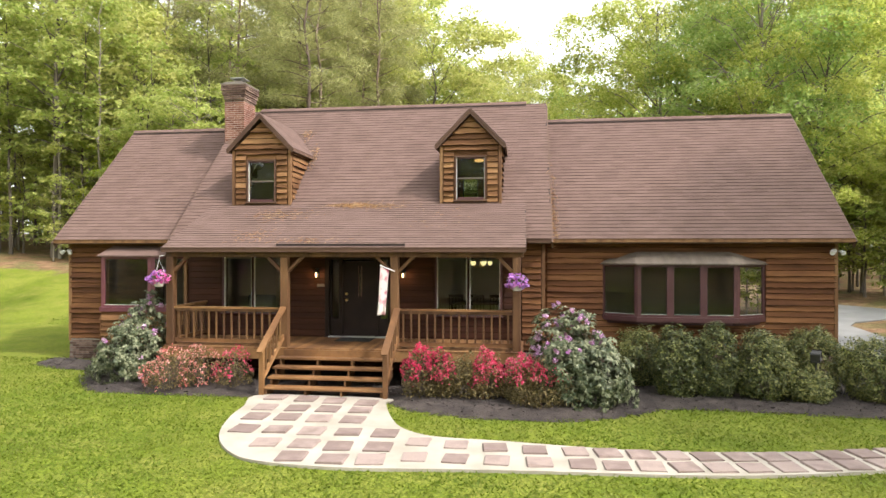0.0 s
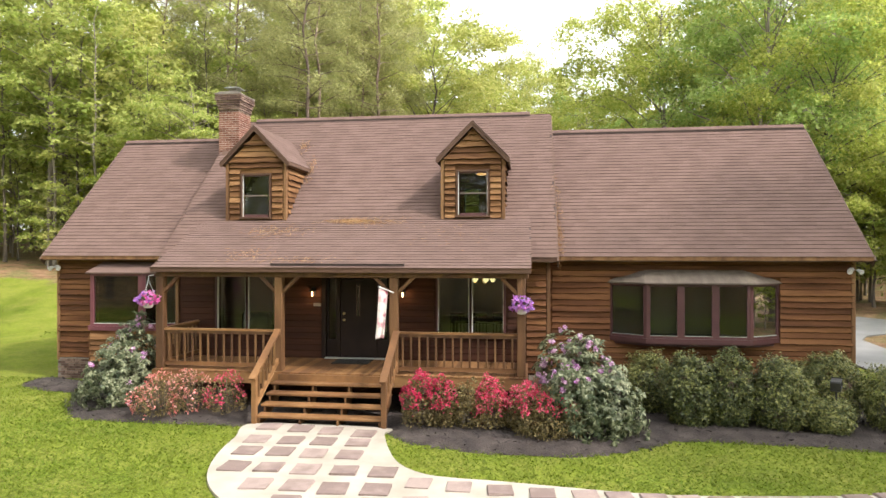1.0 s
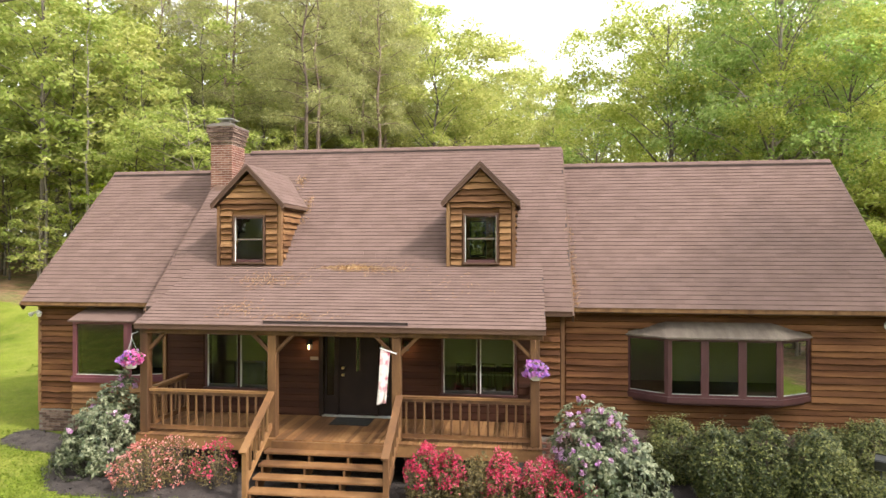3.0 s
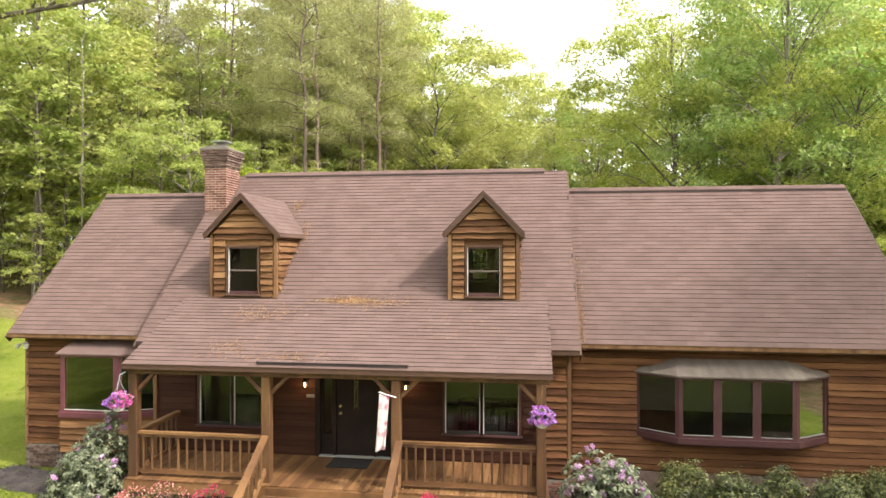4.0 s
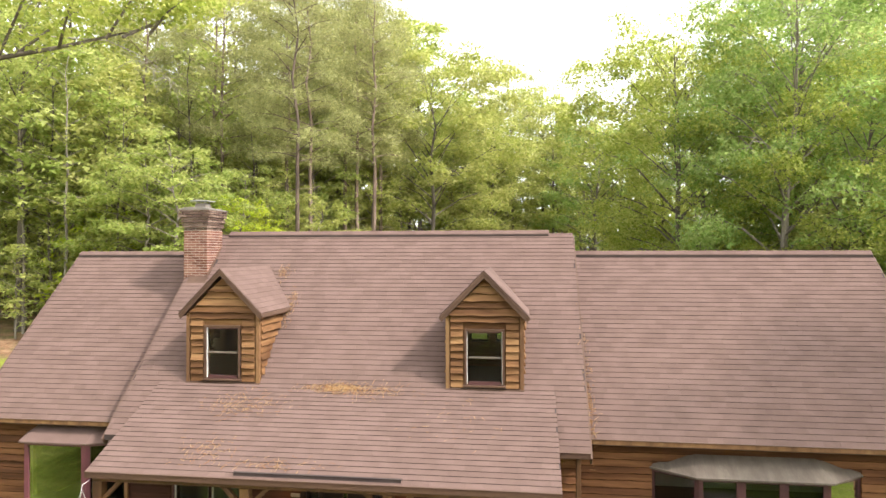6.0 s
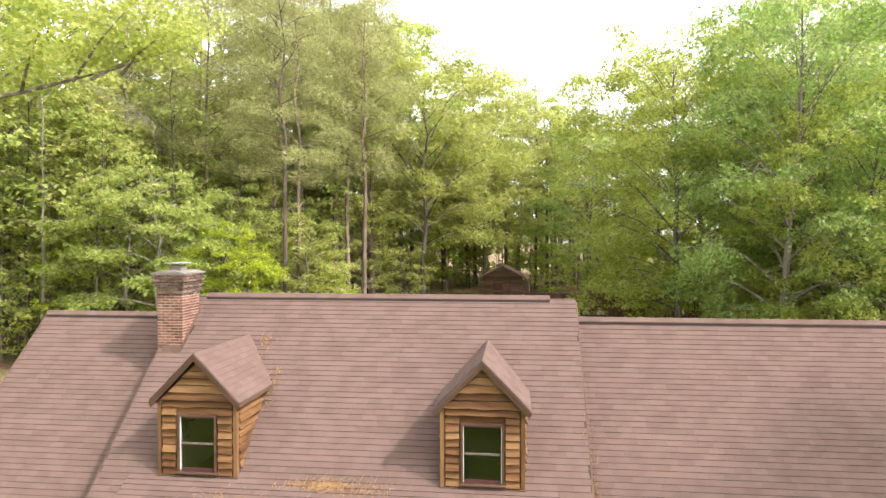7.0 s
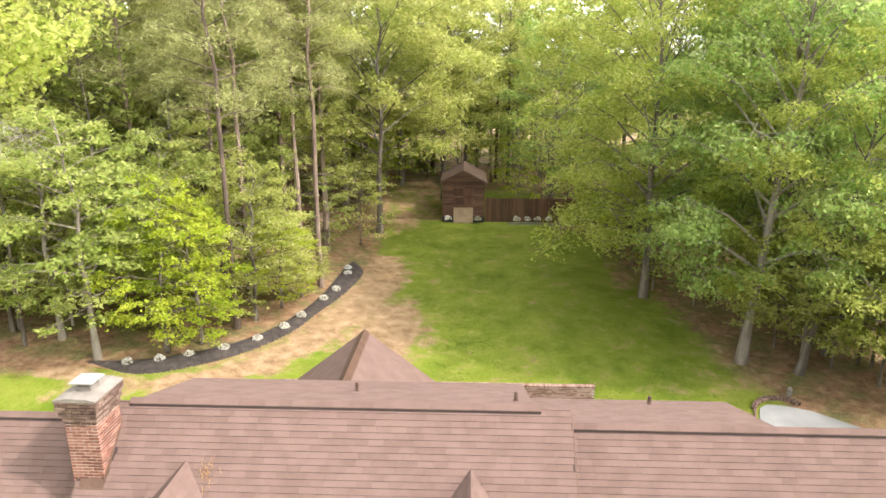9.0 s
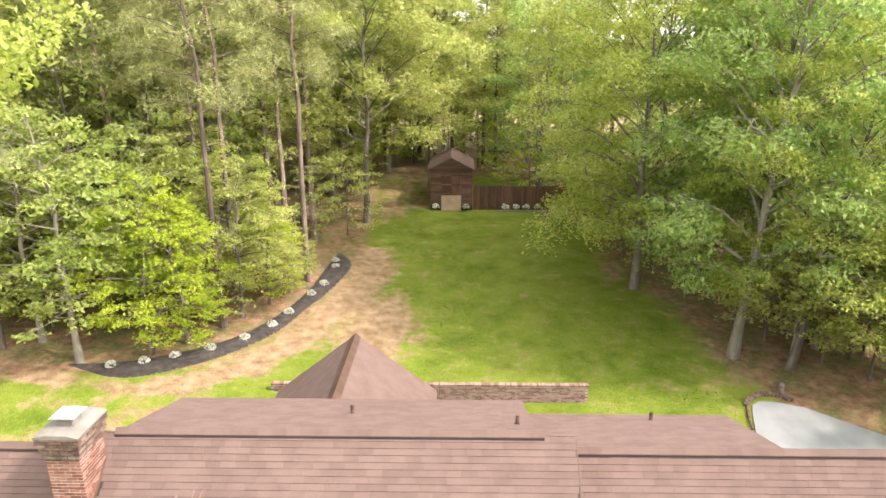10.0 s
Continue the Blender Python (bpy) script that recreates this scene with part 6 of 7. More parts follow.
for k, (x, y) in enumerate(((10.4, 47.5), (11.5, 49.5), (10.0, 51.5), (12.2, 45.0), (9.8, 54.0), (11.0, 57.0), (13.6, 41.5), (14.5, 39.5), (9.0, 60.5), (15.5, 47.0), (16.2, 37.2), (17.8, 39.0), (7.6, 66.8), (5.4, 68.0), (3.4, 70.5), (-11.5, 67.5), (-11.6, 63.5), (-10.4, 74.0),
                            (-11.8, 53.0), (-13.8, 47.0), (-15.9, 44.0), (-18.5, 42.0), (-21.5, 40.5), (-25.5, 37.0), (20.0, 36.0), (24.0, 28.0), (25.5, 24.0), (23.5, 20.0), (22.0, 15.5), (22.6, 13.0), (21.0, 10.5), (26.0, 19.0), (24.5, 16.5), (27.5, 26.0), (1.0, 82.0), (-3.0, 84.0), (-6.5, 83.0), (3.4, 80.0), (-9.5, 85.0), (-28.5, 35.0), (-35.0, 34.5), (-42.0, 35.0))):
    plant("sapling", k, x, y, 0.9 + 0.5 * wrng.random())
for k in range(11):
    plant("sapling", 0 if k % 3 else 1, -22.0 - 2.2 * k, 37.0 + 3.0 * wrng.random(), 1.0 + 0.5 * wrng.random())
for k, (x, y) in enumerate(((-16, 48), (-20, 46.5), (-24.5, 45), (-13, 54), (-17, 62), (-21, 53), (-26, 51), (-30, 47), (-28, 40))):
    plant("tall", k % 2, x, y, 0.68)
for k in range(48):
    while True:
        x, y = (wrng.uniform(-50, -20), wrng.uniform(34, 66)) if k < 34 else (wrng.uniform(-18, 14), wrng.uniform(70, 92))
        if lawn_of(x, y) < 0.02 and not (-3 < x < 6 and 62 < y < 78):
            break
    plant("pole", k, x, y, 0.8 + 0.4 * wrng.random())
for k, (x, y) in enumerate(((3, -9), (6, -12), (9.5, -10), (12, -13), (15, -9), (1, -14), (-8, -11), (-14, -12))):
    plant('pole', k, x, y, 0.7 + 0.2 * (k % 2))
# low growth at the wood's edges that the bow windows mirror
for k, (x, y) in enumerate(((20.0, 12.4), (21.4, 13.6), (22.8, 12.0), (20.6, 15.0), (22.4, 15.6), (24.2, 13.4), (25.6, 11.4), (19.8, 10.2))):
    plant("sapling", 0, x, y, 0.5 + 0.08 * (k % 3))
for k, (x, y) in enumerate(((-4.0, -7.0), (-1.0, -7.6), (2.0, -6.6), (4.6, -7.8), (7.4, -6.8), (10.2, -7.4), (13.0, -6.4), (16.0, -7.0))):
    plant("sapling", 0, x, y, 0.9 + 0.15 * (k % 3))
# slim stems at the left of the back lawn
for k, (x, y) in enumerate(((-22.8, 35.4), (-24.4, 36.8), (-26.0, 35.6), (-27.4, 38.0), (-29.2, 36.4), (-25.2, 39.6), (-31.0, 38.6), (-28.6, 41.0), (-33.0, 36.8))):
    plant("pole", k, x, y, 0.85 + 0.1 * (k % 3))
# trees out of view, across the front lawn and beside it, that the panes mirror
# the first three are added unseen at the right to shade wing and lawn
for k, (x, y) in enumerate(((21, 11.5), (24.5, 15), (24, 5.5), (36, 19), (40, 13), (37, 4), (41, -3), (-22, -14), (-5, -13), (5, -18), (14, -15), (-30, -10), (-46, 12))):
    plant("tall", k, x, y, 0.95)


def woods():
    """The farther wood all round: trunks and leaf masses too many to count."""
    rng = np.random.default_rng(5)
    v, f, c = [], [], []
    for k in range(330):
        a, d = rng.uniform(0, 2 * math.pi), rng.uniform(62, 105)
        x, y = d * math.cos(a), 12 + d * math.sin(a)
        if -30 < x < 25 and 0 < y < 84:
            continue
        z, h = lift_of(x, y), rng.uniform(17, 25)
        tube(v, f, [(x, y, z - 0.5), (x + rng.normal() * 0.4, y, z + h * 0.5), (x + rng.normal() * 0.8, y, z + h)], [0.24, 0.17, 0.04], 5)
        for j in range(13):
            t = rng.uniform(0.22, 1.0)
            r = 3.3 * math.sin(math.pi * min(1, 0.25 + 0.7 * t))
            b = rng.uniform(0, 6.28)
            c.append((x + r * math.cos(b) * rng.random(), y + r * math.sin(b) * rng.random(), z + h * t))
    for k in range(1500):
        a, d = rng.uniform(0, 2 * math.pi), rng.uniform(60, 100)
        x, y = d * math.cos(a), 12 + d * math.sin(a)
        if not (-30 < x < 25 and 0 < y < 86):
            c.append((x, y, lift_of(x, y) + rng.uniform(0.6, 7.5)))
    haze = [(x, y, lift_of(x, y) + rng.uniform(1.5, 21)) for x, y in zip(rng.uniform(-62, -12, 1300), rng.uniform(60, 100, 1300)) if x < -0.6 * (y - 40)]
    for k in range(520):
        x, y = rng.uniform(-34, 30), rng.uniform(86, 108)
        c.append((x, y, lift_of(x, y) + rng.uniform(0.4, 13.0)))
    for k in range(330):
        x, y = rng.uniform(-66, -38), rng.uniform(34, 72)
        c.append((x, y, lift_of(x, y) + rng.uniform(0.5, 15.0)))
    rng.shuffle(c)
    ob = thing("woods", (0, 90, 0), "dense spring woods of mixed trees in the distance", "woods", kind="stuff")
    tagged(part("trunks", (v, f), BARK, ob), kind="stuff")
    half = len(c) // 2
    for name, cc, m in (("leaves", c[:half], LEAF_MID), ("leaves", c[half:], LEAF_YELLOW), ("needles", haze, NEEDLE)):
        lv, lf = leaves(rng, cc, 1.9, 34, 0.62, 0.65, 0.55, 0.3, 0.45, True)
        tagged(part(name, (lv, lf), m, ob), kind="stuff")


woods()


def overhang_tree():
    """The tree left of the house whose long limb reaches over the lawn."""
    rng = np.random.default_rng(31)
    ob = thing("overhanging_tree", (-23.5, 17.0, 0), "tall tree with bright young leaves and a dead grey branch", "tree")
    v, f, ends = woody(rng, 21, 0.3, 0.01, 12, 0.55, dome(4.0), 0.4)
    v = [(p[0] - 23.5, p[1] + 17.0, p[2]) for p in v]
    ends = [e + Vector((-23.5, 17.0, 0)) for e, _ in ends]
    main = [(-23.5, 17.0, 10.3), (-19.5, 17.5, 11.3), (-16.5, 18.6, 12.2), (-13.6, 19.6, 13.0), (-11.9, 20.9, 13.9), (-11.2, 22.6, 14.9)]
    tube(v, f, main, [0.16, 0.12, 0.085, 0.055, 0.03, 0.01], 6)
    for a, b in (((-13.6, 19.6, 13.0), (-12.0, 18.2, 13.9)), ((-12.6, 20.2, 13.4), (-11.2, 20.3, 15.2)), ((-15.0, 19.1, 12.7), (-13.2, 18.6, 15.0)), ((-11.6, 20.8, 13.7), (-10.4, 20.6, 14.6)), ((-14.6, 19.3, 12.8), (-12.8, 21.2, 15.4)), ((-16.2, 18.8, 12.3), (-14.4, 17.6, 13.8)), ((-12.2, 20.4, 13.5), (-10.9, 23.4, 15.6))):
        tube(v, f, [a, Vector(a).lerp(Vector(b), 0.5) + Vector((0, 0, 0.12)), b], [0.05, 0.03, 0.01], 5)
        ends += [Vector(b), Vector(a).lerp(Vector(b), 0.6), Vector(b) + Vector((0.2, 0.5, 0.5)), Vector(b) + Vector((-0.4, 0.4, 0.9))]
    ends += [Vector(main[k]).lerp(Vector(main[k + 1]), u) + Vector((0.4, 0.2, 0.5 + 0.25 * (k % 2))) for k in (2, 3, 4) for u in (0.15, 0.4, 0.65, 0.9)]
    part("trunk", (v, f), BARK, ob)
    lv, lf = leaves(rng, ends, 0.85, 130, 0.16, 0.6, 0.5, 0.3, 0.6)
    part("crown", (lv, lf), LEAF_OAK, ob)
    v, f = [], []
    stem = [(-15.2, 20.4, 13.7), (-13.8, 22.0, 14.0), (-12.9, 22.7, 13.6), (-12.2, 23.2, 12.9)]
    tube(v, f, stem, [0.025, 0.02, 0.013, 0.006], 5)
    for k in range(80):
        p = Vector(stem[rng.integers(1, 3)]).lerp(Vector(stem[3]), rng.random())
        q = p + Vector((rng.normal() * 0.45, rng.normal() * 0.45, -abs(rng.normal()) * 0.45 + 0.1))
        tube(v, f, [p, p.lerp(q, 0.5) + Vector(rng.normal(size=3)) * 0.06, q], [0.008, 0.006, 0.003], 3)
    part("dead_branch", (v, f), DEADTWIG, ob, "bleached dead branch")


overhang_tree()
for kind in proto:
    for src in proto[kind]:
        if src.name not in used:
            for o in (*src.children_recursive, src):
                bpy.data.objects.remove(o)

# ---- shrubs ----


def shrub(name, x, y, r, h, leaf, petal=None, label="", category="shrub", count=2600, size=0.07, petals=700, psize=0.06, bias=0.0, seed=1, stems=14, width=0.5, top=0.0, cluster=1, depth=0.55, taper=0.0, lean=0.0, side=0.0, rough=0.15, rosette=0):
    """A bush: stems from the ground, leaves massed over an uneven dome, and flowers on its outside."""
    rng = np.random.default_rng(seed)
    ob = thing(name, (x, y, 0), label, category)
    v, f, tips = [], [], []
    for k in range(stems):
        a, e = rng.uniform(0, 6.28), rng.uniform(0.35, 1.3)
        tip = Vector((x + r * 0.85 * math.cos(a) * math.cos(e), y + r * 0.85 * math.sin(a) * math.cos(e), h * 0.9 * math.sin(e)))
        tube(v, f, [(x + 0.08 * math.cos(a), y + 0.08 * math.sin(a), -0.03), Vector((x, y, 0.1)).lerp(tip, 0.5), tip], [0.02, 0.014, 0.005], 4)
    tagged(part("branchwork", (v, f), BARK, ob), kind="stuff")

    def on_dome(n, depth, up=0.0):
        p = rng.normal(size=(n, 3))
        p /= np.linalg.norm(p, axis=1)[:, None]
        p[:, 2] = np.abs(p[:, 2]) * (1 - up) + up * rng.random(n)
        lump = np.array([1 + 0.3 * noise.noise((q[0] * 1.9 + seed, q[1] * 1.9, q[2] * 1.9)) + rough * noise.noise((q[0] * 5 + seed, q[1] * 5, q[2] * 5)) for q in p])
        rad = lump * (1 - depth * rng.random(n) ** 2)
        wide = 1 + 0.12 * np.sin(p[:, 2] * 3)
        z = p[:, 2] * rad
        wide = wide * (1 + taper * (0.4 - z))
        return np.stack([x + p[:, 0] * r * rad * wide + lean * (z - 0.4), y + p[:, 1] * r * rad * wide, 0.1 + z * (h - 0.1)], 1)
    c = on_dome(count, depth)
    if rosette:
        out = c - np.array((x, y, h * 0.35))
        out /= np.linalg.norm(out, axis=1)[:, None]
        out = out + rng.normal(size=out.shape) * 0.25 + (0, 0, 0.25)
        out /= np.linalg.norm(out, axis=1)[:, None]
        one = np.cross(out, rng.normal(size=out.shape))
        one /= np.linalg.norm(one, axis=1)[:, None]
        two, lv = np.cross(out, one), []
        for k in range(rosette):
            ang = 2 * math.pi * k / rosette + rng.normal(size=(len(c), 1)) * 0.2
            d, L = one * np.cos(ang) + two * np.sin(ang), size * rng.uniform(0.75, 1.25, (len(c), 1))
            w, fall = np.cross(out, d) * width * 0.5 * L, np.array((0, 0, -1)) * L * rng.uniform(-0.05, 0.2, (len(c), 1))
            lv.append(np.stack([c, c + d * L * 0.55 + out * L * 0.22 + w, c + d * L + fall, c + d * L * 0.55 + out * L * 0.22 - w], 1))
        lv = np.concatenate(lv).reshape(-1, 3)
        lf = np.arange(len(lv)).reshape(-1, 4)
    else:
        lv, lf = leaves(rng, c, size * 0.8, 2, size, width, 0.45, 0.3, 1.0)
    part("foliage", (lv, lf), leaf, ob)
    if petal:
        q = on_dome(petals // cluster, 0.08, top)
        q = q[[noise.noise((2.4 * (a - x) / r + seed, 2.4 * (b - y) / r, 2.4 * c / h)) > -0.12 for a, b, c in q]] if cluster == 1 else q
        if bias:
            q = q[(q[:, 2] > h * bias * (0.75 + 0.5 * rng.random(len(q))))]
        if side:
            q = q[rng.random(len(q)) < 0.45 + side * (q[:, 0] - x) / r]
        q = q + (q - (x, y, h * 0.3)) * 0.02
        pv, pf = leaves(rng, q, psize * (1.1 if cluster > 3 else 0.9), 2 * cluster, psize, 0.8, 0.3, 0.3, 1.0)
        part("blossoms", (pv, pf), petal, ob)
    return ob


RHODO = "large leathery-leaved rhododendron with lilac flower heads"
shrub("rhododendron", -9.5, 14.3, 0.82, 1.95, LEAF_RHODO, PETAL_PURPLE, RHODO, count=780, size=0.118, petals=520, psize=0.06, seed=3, width=0.36, rosette=8, cluster=12, taper=0.75, lean=0.5, side=0.5)
shrub("rhododendron", 1.08, 13.35, 0.95, 1.84, LEAF_RHODO, PETAL_PURPLE, RHODO, count=820, size=0.14, petals=3000, psize=0.05, seed=5, width=0.36, rosette=8, cluster=12, bias=0.5, taper=0.1, lean=-0.4, side=-0.6)
AZ = "azalea covered in {} blossoms in the mulch bed"
shrub("azalea", -7.98, 13.4, 0.58, 0.85, LEAF_AZ, PETAL_CORAL, AZ.format("coral pink"), count=1500, size=0.042, petals=1150, psize=0.04, seed=6)
shrub("azalea", -7.45, 13.65, 0.42, 0.95, LEAF_AZ, PETAL_CORAL, AZ.format("pale coral"), count=900, size=0.04, petals=420, psize=0.042, seed=7)
shrub("azalea", -6.62, 13.7, 0.42, 0.9, LEAF_AZ, PETAL_RED, AZ.format("rosy red"), count=900, size=0.042, petals=480, psize=0.042, seed=8, bias=0.35)
shrub("azalea", -2.14, 13.3, 0.5, 1.04, LEAF_AZ, PETAL_RED, AZ.format("crimson"), count=1600, size=0.055, petals=2600, psize=0.038, seed=9, bias=0.45)
shrub("azalea", -1.82, 13.25, 0.3, 1.05, LEAF_AZ, PETAL_RED, AZ.format("crimson"), count=1300, size=0.055, petals=1500, psize=0.038, seed=10, bias=0.48)
shrub("azalea", -1.3, 13.4, 0.42, 0.9, LEAF_AZ, None, "olive azalea bush past its bloom", count=1500, size=0.055, seed=11)
shrub("azalea", -0.79, 13.25, 0.36, 0.98, LEAF_AZ, PETAL_RED, AZ.format("crimson"), count=1200, size=0.055, petals=2300, psize=0.038, seed=12, bias=0.42)
shrub("azalea", 0.28, 13.0, 0.7, 0.88, LEAF_AZ, PETAL_RED, AZ.format("fading red"), count=3000, size=0.055, petals=3100, psize=0.038, seed=13, bias=0.68)
shrub("azalea", -0.1, 13.15, 0.36, 0.98, LEAF_AZ, PETAL_RED, AZ.format("crimson"), count=1200, size=0.055, petals=1450, psize=0.038, seed=14, bias=0.58)


def boxwood(x, y, r, h, seed):
    """A loosely clipped round bush: sprigs of small leaves all over an egg-shaped form, dark and twiggy within."""
    rng = np.random.default_rng(seed)
    ob = thing("boxwood", (x, y, 0), "clipped dark green boxwood bush beside the wing", "shrub", "boxwood bushes")
    v, f = [], []
    for k in range(16):
        a, e = rng.uniform(0, 6.28), rng.uniform(0.3, 1.3)
        tip = Vector((x + r * 0.8 * math.cos(a) * math.cos(e), y + r * 0.8 * math.sin(a) * math.cos(e), h * 0.85 * math.sin(e)))
        tube(v, f, [(x + 0.06 * math.cos(a), y + 0.06 * math.sin(a), -0.03), Vector((x, y, 0.2)).lerp(tip, 0.5), tip], [0.018, 0.012, 0.005], 4)
    tagged(part("branchwork", (v, f), BARK, ob), kind="stuff")
    n = 620
    d = rng.normal(size=(n, 3))
    d /= np.linalg.norm(d, axis=1)[:, None]
    z = 0.46 + 0.54 * d[:, 2]
    lump = np.array([1 + 0.14 * noise.noise((q[0] * 1.6 + seed, q[1] * 1.6, q[2] * 1.6)) + 0.13 * noise.noise((q[0] * 4 + seed, q[1] * 4, q[2] * 4)) for q in d]) * rng.uniform(0.88, 1.05, n)
    full = lump * (1.0 + 0.1 * (0.4 - z))
    c = np.stack([x + d[:, 0] * r * full, y + d[:, 1] * r * full, 0.08 + (z * lump).clip(0, 1.12) * (h - 0.08)], 1)
    out = d * (1, 1, 0.75)
    per = 26
    cc, oo = np.repeat(c, per, axis=0), np.repeat(out, per, axis=0)
    m = len(cc)
    spread = rng.normal(size=(m, 3)) * np.repeat(rng.uniform(0.03, 0.06, n), per)[:, None]
    p = cc + spread + oo * (rng.random(m) * 0.07)[:, None]
    up = oo * 0.6 + np.array([0, 0, 0.55]) + rng.normal(size=(m, 3)) * 0.42
    up /= np.linalg.norm(up, axis=1)[:, None]
    a = np.cross(up, rng.normal(size=(m, 3)))
    a /= np.linalg.norm(a, axis=1)[:, None]
    b, s = np.cross(up, a), (0.042 * (1 + 0.3 * rng.normal(size=m)).clip(0.5, 1.6))[:, None]
    q = np.stack([p - a * s * 0.5 - b * s * 0.36, p - a * s * 0.4 + b * s * 0.36, p + a * s * 0.62], 1).reshape(-1, 3)
    part("foliage", (q, np.arange(3 * m).reshape(-1, 3)), LEAF_BOX, ob)


for k, (x, y, r, h) in enumerate(((2.62, 15.1, 0.58, 1.25), (3.2, 14.1, 0.55, 1.38), (4.0, 14.2, 0.57, 1.4), (4.95, 14.05, 0.62, 1.32), (5.75, 15.3, 0.5, 1.1), (6.3, 14.9, 0.62, 1.36), (7.2, 14.1, 0.72, 1.28), (8.35, 14.3, 0.7, 1.25), (5.75, 13.8, 0.4, 0.62))):
    boxwood(x, y, r * 0.82, h, 20 + k)
for k, (t, back) in enumerate(((0.1, 0.55), (0.17, 0.7), (0.245, 0.7), (0.335, 0.6), (0.435, 0.5), (0.53, 0.45), (0.605, 0.5), (0.705, 0.55), (0.76, 0.5), (0.86, 0.6), (0.905, 0.75))):
    (x, y), (p, q) = bed_curve(t), bed_back(t)
    ob = shrub("white_azalea", 0, 0, 0.21, 0.3, LEAF_AZ, PETAL_WHITE, "small white-flowering azalea in black mulch", count=160, size=0.06, petals=380, psize=0.07, seed=50 + k)
    ob.matrix_basis = Matrix.Translation((x + (p - x) * back, y + (q - y) * back, lift_of(x, y) + 0.05))
    ob["group"] = "white azaleas of the back bed"
for k, x in enumerate((-3.4, -0.72, 2.75, 3.7, 4.6, 5.6, 6.9)):
    ob = shrub("white_azalea", 0, 0, 0.24, 0.36, LEAF_AZ, PETAL_WHITE, "small white-flowering azalea below the fence", count=240, size=0.08, petals=260, psize=0.1, seed=70 + k)
    ob.matrix_basis = Matrix.Translation((x, 63.6, lift_of(x, 63.6) + 0.25))
    ob["group"] = "white azaleas by the fence"

# ---- small things ----


def hanging_basket(x, y, z, petals, hanger, label, seed):
    ob = thing("hanging_basket", (x, y, z), label, "flower basket")
    rng = np.random.default_rng(seed)
    v, f = [], []
    tube(v, f, [(x, y, z - 0.22), (x, y, z - 0.2), (x, y, z - 0.02), (x, y, z)], [0.08, 0.1, 0.14, 0.15], 16)
    part("pot", (v, f), PLASTIC, ob)
    v, f = [], []
    for a in (0.4, 2.5, 4.6):
        tube(v, f, [(x + 0.17 * math.cos(a), y + 0.17 * math.sin(a), z), (x, y, z + 0.42)], [0.0035, 0.0035], 4)
    tube(v, f, [(x, y, z + 0.42), (x, y + 0.02, z + 0.5), (x, y + 0.22, z + 0.52)], [0.006, 0.006, 0.006], 5)
    part("hanger", (v, f), hanger, ob)
    d = rng.normal(size=(240, 3))
    d /= np.linalg.norm(d, axis=1)[:, None]
    c = d * (0.2, 0.2, 0.11) * (0.6 + 0.4 * rng.random(240))[:, None] + (x, y, z + 0.02)
    lv, lf = leaves(rng, c, 0.05, 2, 0.07, 0.6, 0.4)
    part("foliage", (lv, lf), LEAF_BOX, ob)
    # blooms over the top and trailing down past the rim, in two colours
    for sign, petal in zip((-1, 1), petals):
        d = rng.normal(size=(260, 3))
        d /= np.linalg.norm(d, axis=1)[:, None]
        lump = np.array([1 + 0.35 * noise.noise((q[0] * 2.2 + seed, q[1] * 2.2, q[2] * 2.2)) for q in d])
        c = d * (0.23, 0.23, 0.15) * (lump * rng.uniform(0.75, 1.05, 260))[:, None] + (x, y, z - 0.01)
        c[:, 2] -= 0.5 * np.maximum(0, np.hypot(c[:, 0] - x, c[:, 1] - y) - 0.17)
        c = c[rng.random(260) < 0.5 + sign * (c[:, 0] - x) * 2.2]
        lv, lf = leaves(rng, c, 0.03, 3, 0.06, 0.9, 0.3)
        part("blossoms", (lv, lf), petal, ob)


hanging_basket(-8.62, 13.95, 2.5, (PETAL_VIOLET, PETAL_PINK), WHITE, "hanging basket of pink and purple petunias", 1)
hanging_basket(-0.2, 13.95, 2.47, (PETAL_VIOLET, PETAL_MAGENTA), TRIM, "hanging basket of purple petunias in a white pot", 2)


def flag():
    ob = thing("garden_flag", (-3.05, 14.12, 2.6), "hanging white garden flag printed with pink flowers", "flag")
    v, f = [], []
    tube(v, f, [(-2.99, 14.2, 2.66), (-3.28, 13.98, 2.8)], [0.014, 0.012], 6)
    part("pole", (v, f), WHITE, ob)
    cloth = mat("flowered_flag_cloth", [(0.68, 0.64, 0.6), (0.7, 0.66, 0.62), (0.5, 0.1, 0.17)], 0.9, 6.5, 120, 0.06, 0, None, 0.1, trans=0.35)
    v, f, nx, nz = [], [], 10, 24
    for j in range(nz + 1):
        for i in range(nx + 1):
            s, t = i / nx, j / nz
            sway = 0.05 * math.sin(s * 9 + t * 3) * (0.3 + t)
            v.append((-3.27 + 0.16 * s - 0.08 * t, 13.98 + 0.17 * s + sway * 0.6, 2.765 - 0.08 * s * (1 - t) - 1.1 * t))
    for j in range(nz):
        for i in range(nx):
            k = j * (nx + 1) + i
            f.append((k, k + 1, k + nx + 2, k + nx + 1))
    bm = bmesh.new()
    me = to_mesh("cloth", (v, f))
    bm.from_mesh(me)
    bmesh.ops.solidify(bm, geom=bm.faces[:], thickness=0.003)
    part("cloth", bm, cloth, ob).data.shade_smooth()


flag()


